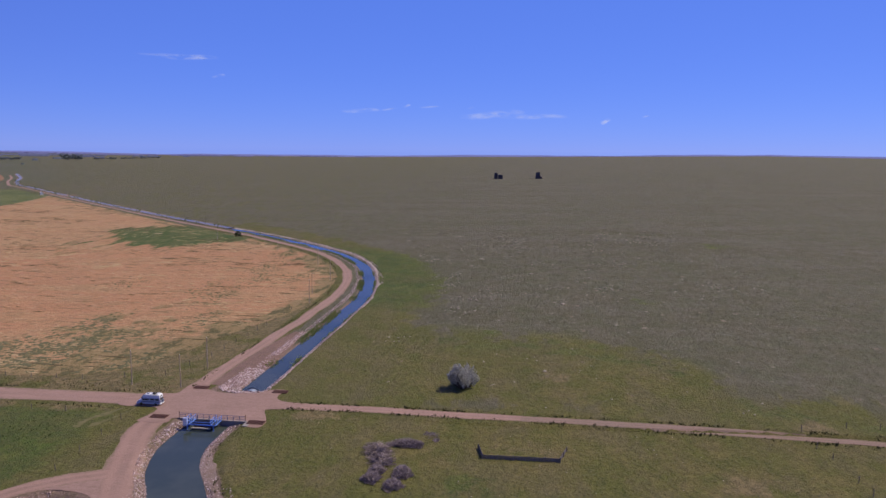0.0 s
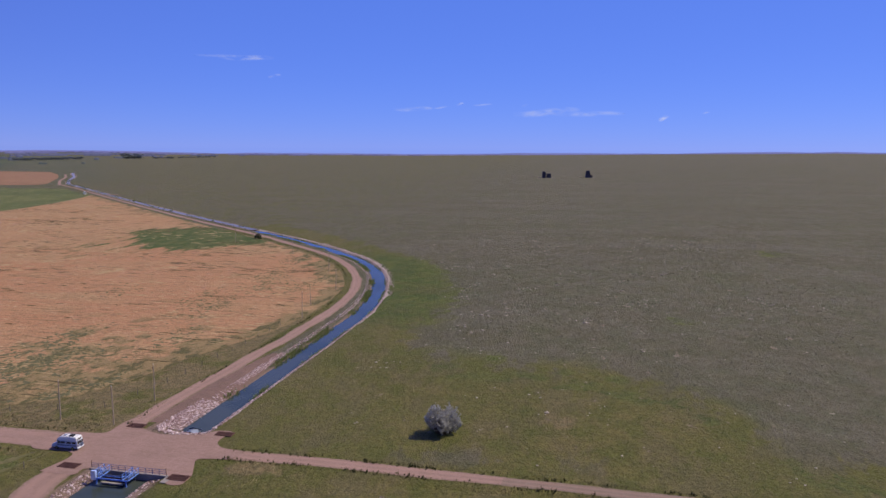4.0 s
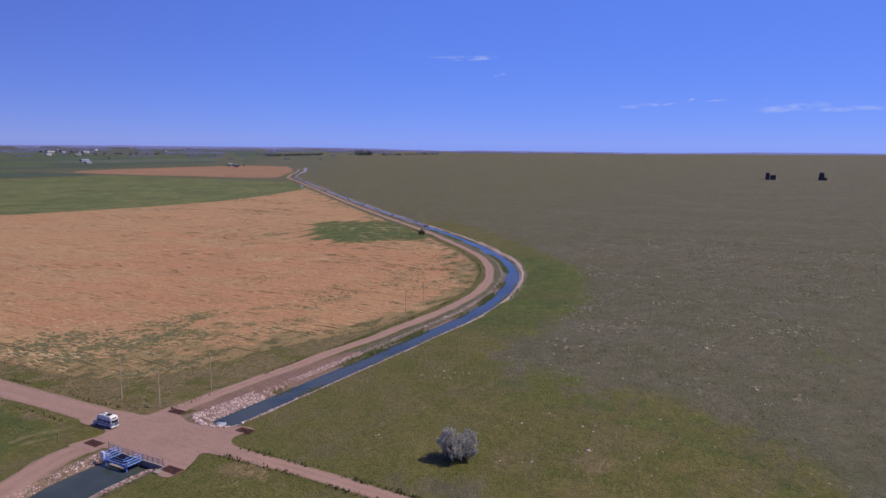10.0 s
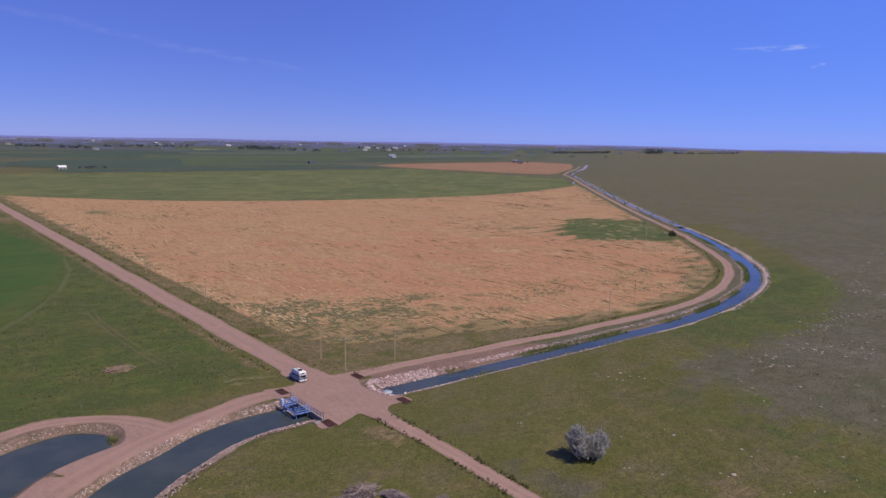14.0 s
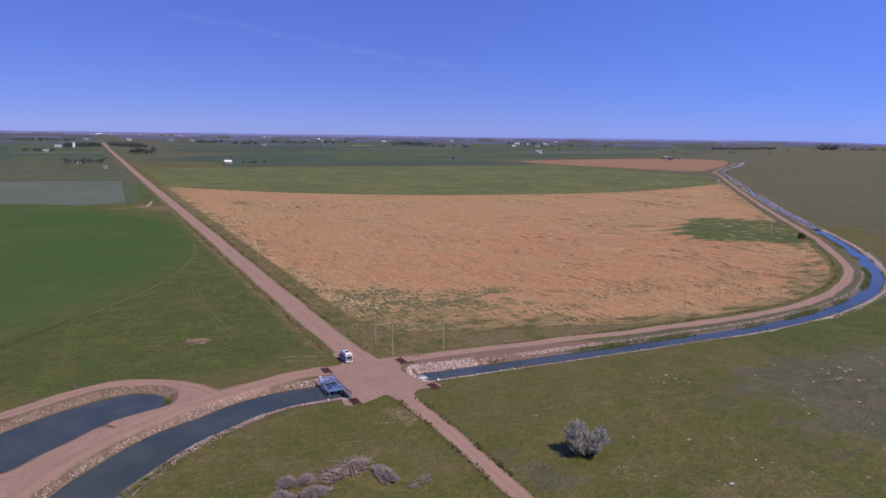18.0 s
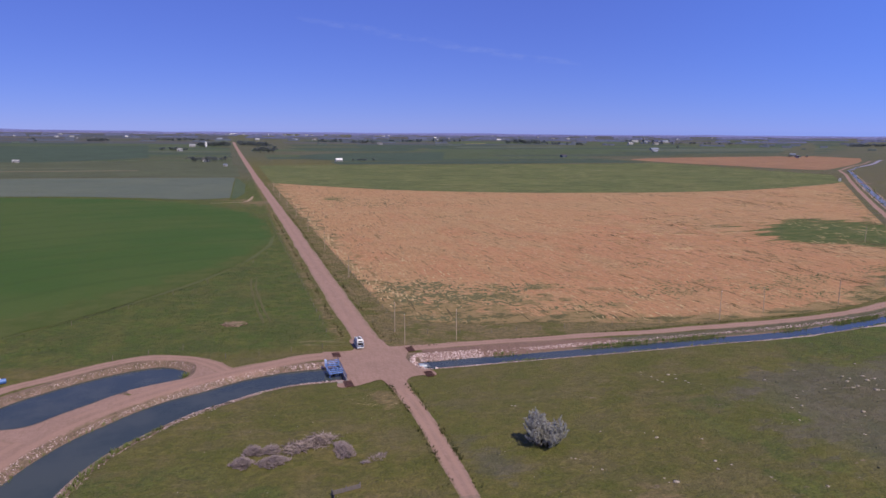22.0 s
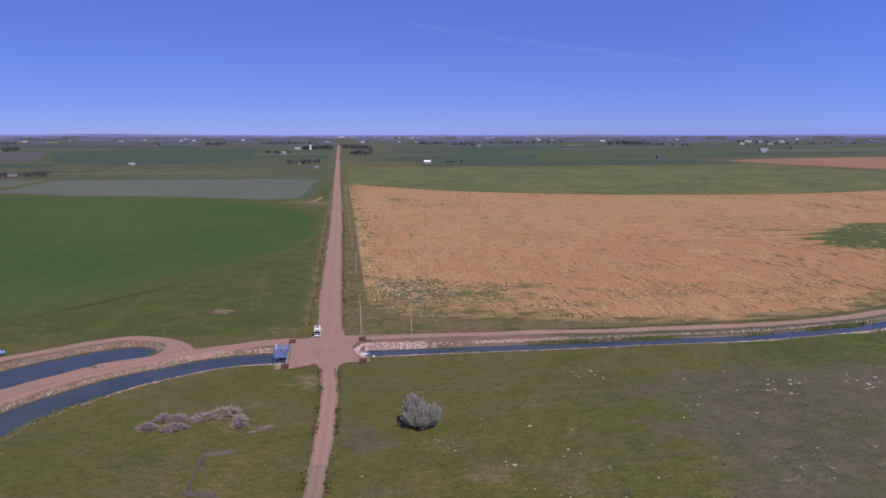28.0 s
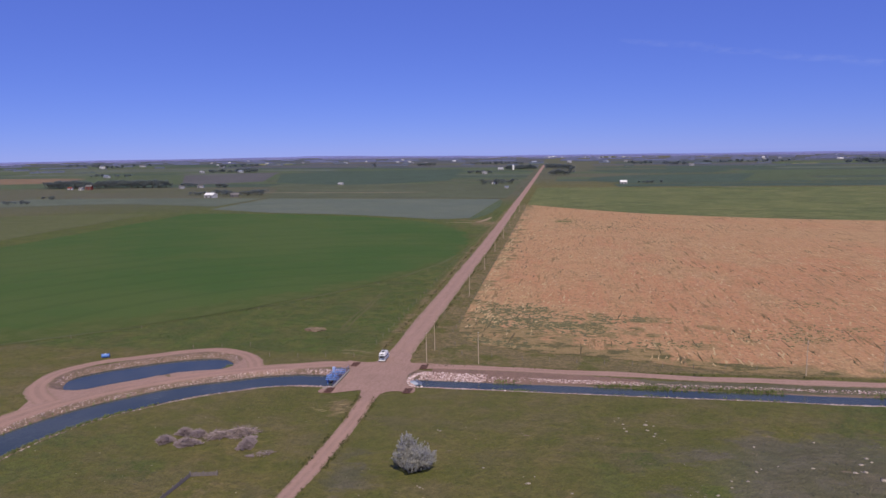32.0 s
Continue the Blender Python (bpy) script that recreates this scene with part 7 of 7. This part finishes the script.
FIELD = [tuple(v) for v in smooth_line(((17, 66), (19, 45), (26, 35), (39, 28.5), (60, 24), (80, 19), (95, 14.6), (120, 12.2), (144, 13.6), (169, 16.4), (192, 25), (223, 41), (255, 67), (281, 93), (300, 112), (340, 155), (382, 201), (459, 286), (573, 410), (650, 496), (620, 483), (548, 459), (470, 443), (388, 442), (297, 456), (217, 478), (160, 504), (115, 530), (60, 582), (17, 625)), 10)]


def streaks(name, x, y, length, width, high, turn, mat, label, anywhere=False):
    ok = inside(x, y, FIELD) | anywhere
    V, F, n = [], [], 0
    z = land(x, y) + 0.05
    for i in np.where(ok)[0]:
        v, f = STREAKS[i % 8]
        c, d = math.cos(turn[i]), math.sin(turn[i])
        px, py = v[:, 0] * width[i], v[:, 1] * length[i]
        V.append(np.stack([px * c - py * d + x[i], px * d + py * c + y[i], v[:, 2] * high[i] + z[i]], 1))
        F.append(f + n)
        n += len(v)
    tagged(fast_mesh(name, np.concatenate(V), np.concatenate(F), mat, smooth=False), label, "weeds", kind="stuff")


def drifts(n, rng, scale, share):
    """Places over the ripe field, thinned to drifts."""
    x, y = rng.uniform(16, 560, n), rng.uniform(18, 600, n)
    d = np.array([noise.noise(Vector((a / scale, b / (scale * 1.6), 4.0))) + 0.5 * noise.noise(Vector((a / scale * 3, b / scale * 2, 9.0))) for a, b in zip(x, y)])
    keep = d + rng.normal(0, 0.18, n) > share
    return x[keep], y[keep]


M_WEED = material("field_weeds", (0.105, 0.088, 0.042), (0.155, 0.12, 0.058), 0.4, 3, 0.95)
M_LODGED = material("pale_lodged_straw", (0.62, 0.47, 0.26), (0.52, 0.37, 0.19), 0.4, 3, 0.95)
rng = np.random.default_rng(21)
x, y = drifts(11000, rng, 45, 0.31)
n = len(x)
streaks("weed_streaks", x, y, np.exp(rng.normal(1.95, 0.5, n)), rng.uniform(0.4, 1.2, n), rng.uniform(0.12, 0.3, n), radians(-4) + rng.normal(0, 0.05, n), M_WEED, "short dark streaks of weeds in the ripe grain")
x, y = drifts(12000, rng, 60, 0.31)
for pts, k in ((((153, 281), (158.7, 220), (184, 210), (205, 188), (225, 178), (253, 176)), 90), (((178, 139), (192, 135)), 30), (((196, 120), (204, 114)), 16), (((17.5, 120), (17.5, 420)), 260), (((19, 90), (30, 60)), 40)):
    s_ = np.array(smooth_line(pts, 1.0))[:, :2]
    j = rng.integers(0, len(s_), k)
    x, y = np.concatenate([x, s_[j, 0] + rng.normal(0, 1.2, k)]), np.concatenate([y, s_[j, 1] + rng.normal(0, 1.2, k)])
n = len(x)
streaks("straw_streaks", x, y, np.exp(rng.normal(1.5, 0.5, n)), rng.uniform(0.4, 1.3, n), rng.uniform(0.1, 0.25, n), radians(-4) + rng.normal(0, 0.12, n), M_LODGED, "pale streaks of lodged straw in the ripe grain")
# clumps of greener weeds at the field's near edge and in its corner
px, py = [], []
for cx, cy, sx, sy, k in ((27, 84, 5, 2.5, 60), (39, 84, 6, 3, 60), (28, 64, 4, 2.5, 50), (41, 65, 5, 2.5, 60), (54, 63, 7, 3.5, 90), (24, 36, 4, 2, 24), (33, 32, 6, 1.5, 30), (75, 72, 9, 3, 50), (82, 38, 9, 3, 40), (122, 50, 10, 4, 60), (137, 62, 9, 4, 50), (163, 48, 10, 5, 70), (145, 102, 8, 5, 40), (193, 58, 9, 4, 60), (180, 30, 10, 3, 50), (165, 34, 9, 3, 40), (232, 62, 10, 6, 50), (56, 440, 4, 14, 120), (62, 395, 9, 14, 60), (88, 390, 14, 16, 80), (110, 300, 12, 10, 40)):
    corner = cx < 60 and cy < 90
    k = int(k * (2.2 if corner else 1.6))
    px.append(cx + rng.normal(0, sx, k))
    py.append(cy + rng.normal(0, sy * (2.2 if corner else 1.0), k))
x, y = np.concatenate(px), np.concatenate(py)
n = len(x)
streaks("straw_clumps", x + rng.normal(0, 5, n), y + rng.normal(0, 2.5, n), rng.uniform(0.6, 2.2, n), rng.uniform(0.3, 0.9, n), rng.uniform(0.06, 0.16, n), rng.uniform(-1.6, 1.6, n), material("flattened_straw", (0.46, 0.34, 0.18), (0.38, 0.28, 0.14), 0.4, 3, 0.95), "patches of pale flattened straw at the ripe field's edge")
near = np.where((x < 80) & (y < 100), 1.6, 1.0)
streaks("weed_clumps", x, y, rng.uniform(0.6, 2.6, n) * near, rng.uniform(0.4, 1.6, n) * near, rng.uniform(0.1, 0.3, n), rng.uniform(-1.6, 1.6, n), material("green_field_weeds", (0.125, 0.128, 0.062), (0.175, 0.165, 0.08), 0.4, 3, 0.95), "clumps of green weeds at the ripe field's edge")
# dead straw lying in lines beside the track
n = 26
x, y = rng.uniform(-7.0, 1.6, n), rng.uniform(-33, -22, n)
keep = np.abs(y + 27 - 0.1 * x) < rng.uniform(1, 6, n)
x, y = x[keep], y[keep]
n = len(x)
streaks("straw_wisps", x, y, rng.uniform(0.8, 2.8, n), rng.uniform(0.08, 0.2, n), rng.uniform(0.06, 0.14, n), radians(-72) + rng.normal(0, 0.3, n), material("dead_straw", (0.40, 0.33, 0.185), (0.30, 0.245, 0.13), 0.4, 3, 0.95), "pale wisps of dead straw lying on the grass", True)

# darker tufts standing in the pasture and beside the roads
x, y = rng.uniform(-120, -8, 5200), rng.uniform(16, 150, 5200)
d = np.array([noise.noise(Vector((a * 0.05, b * 0.05, 2.0))) for a, b in zip(x, y)])
keep = (d + rng.normal(0, 0.25, len(x)) > 0.02) & (line_gap(x, y, POOL_S + POOL_S[:1])[0] > 12) & (np.hypot((x + 325) / 316, (y - 255) / 300) > 1.0) & (y > 24 - 0.1 * x * (x < -35))
x, y = x[keep], y[keep]
scatter("pasture_tufts", np.column_stack([x, y, height(x, y)]), rng.uniform(0.2, 0.6, len(x)), material("pasture_tuft", (0.055, 0.085, 0.018), (0.085, 0.11, 0.03), 0.5, 4, 0.95), "darker green grass tufts over the pasture", "grass", TUFTS, sink=0)
x, y = rng.uniform(8.5, 15, 1500), rng.uniform(14, 330, 1500)
scatter("verge_tufts", np.column_stack([x, y, height(x, y)]), rng.uniform(0.25, 0.6, len(x)), M_SEDGE, "dry grass tufts on the road verge", "grass", TUFTS, sink=0)
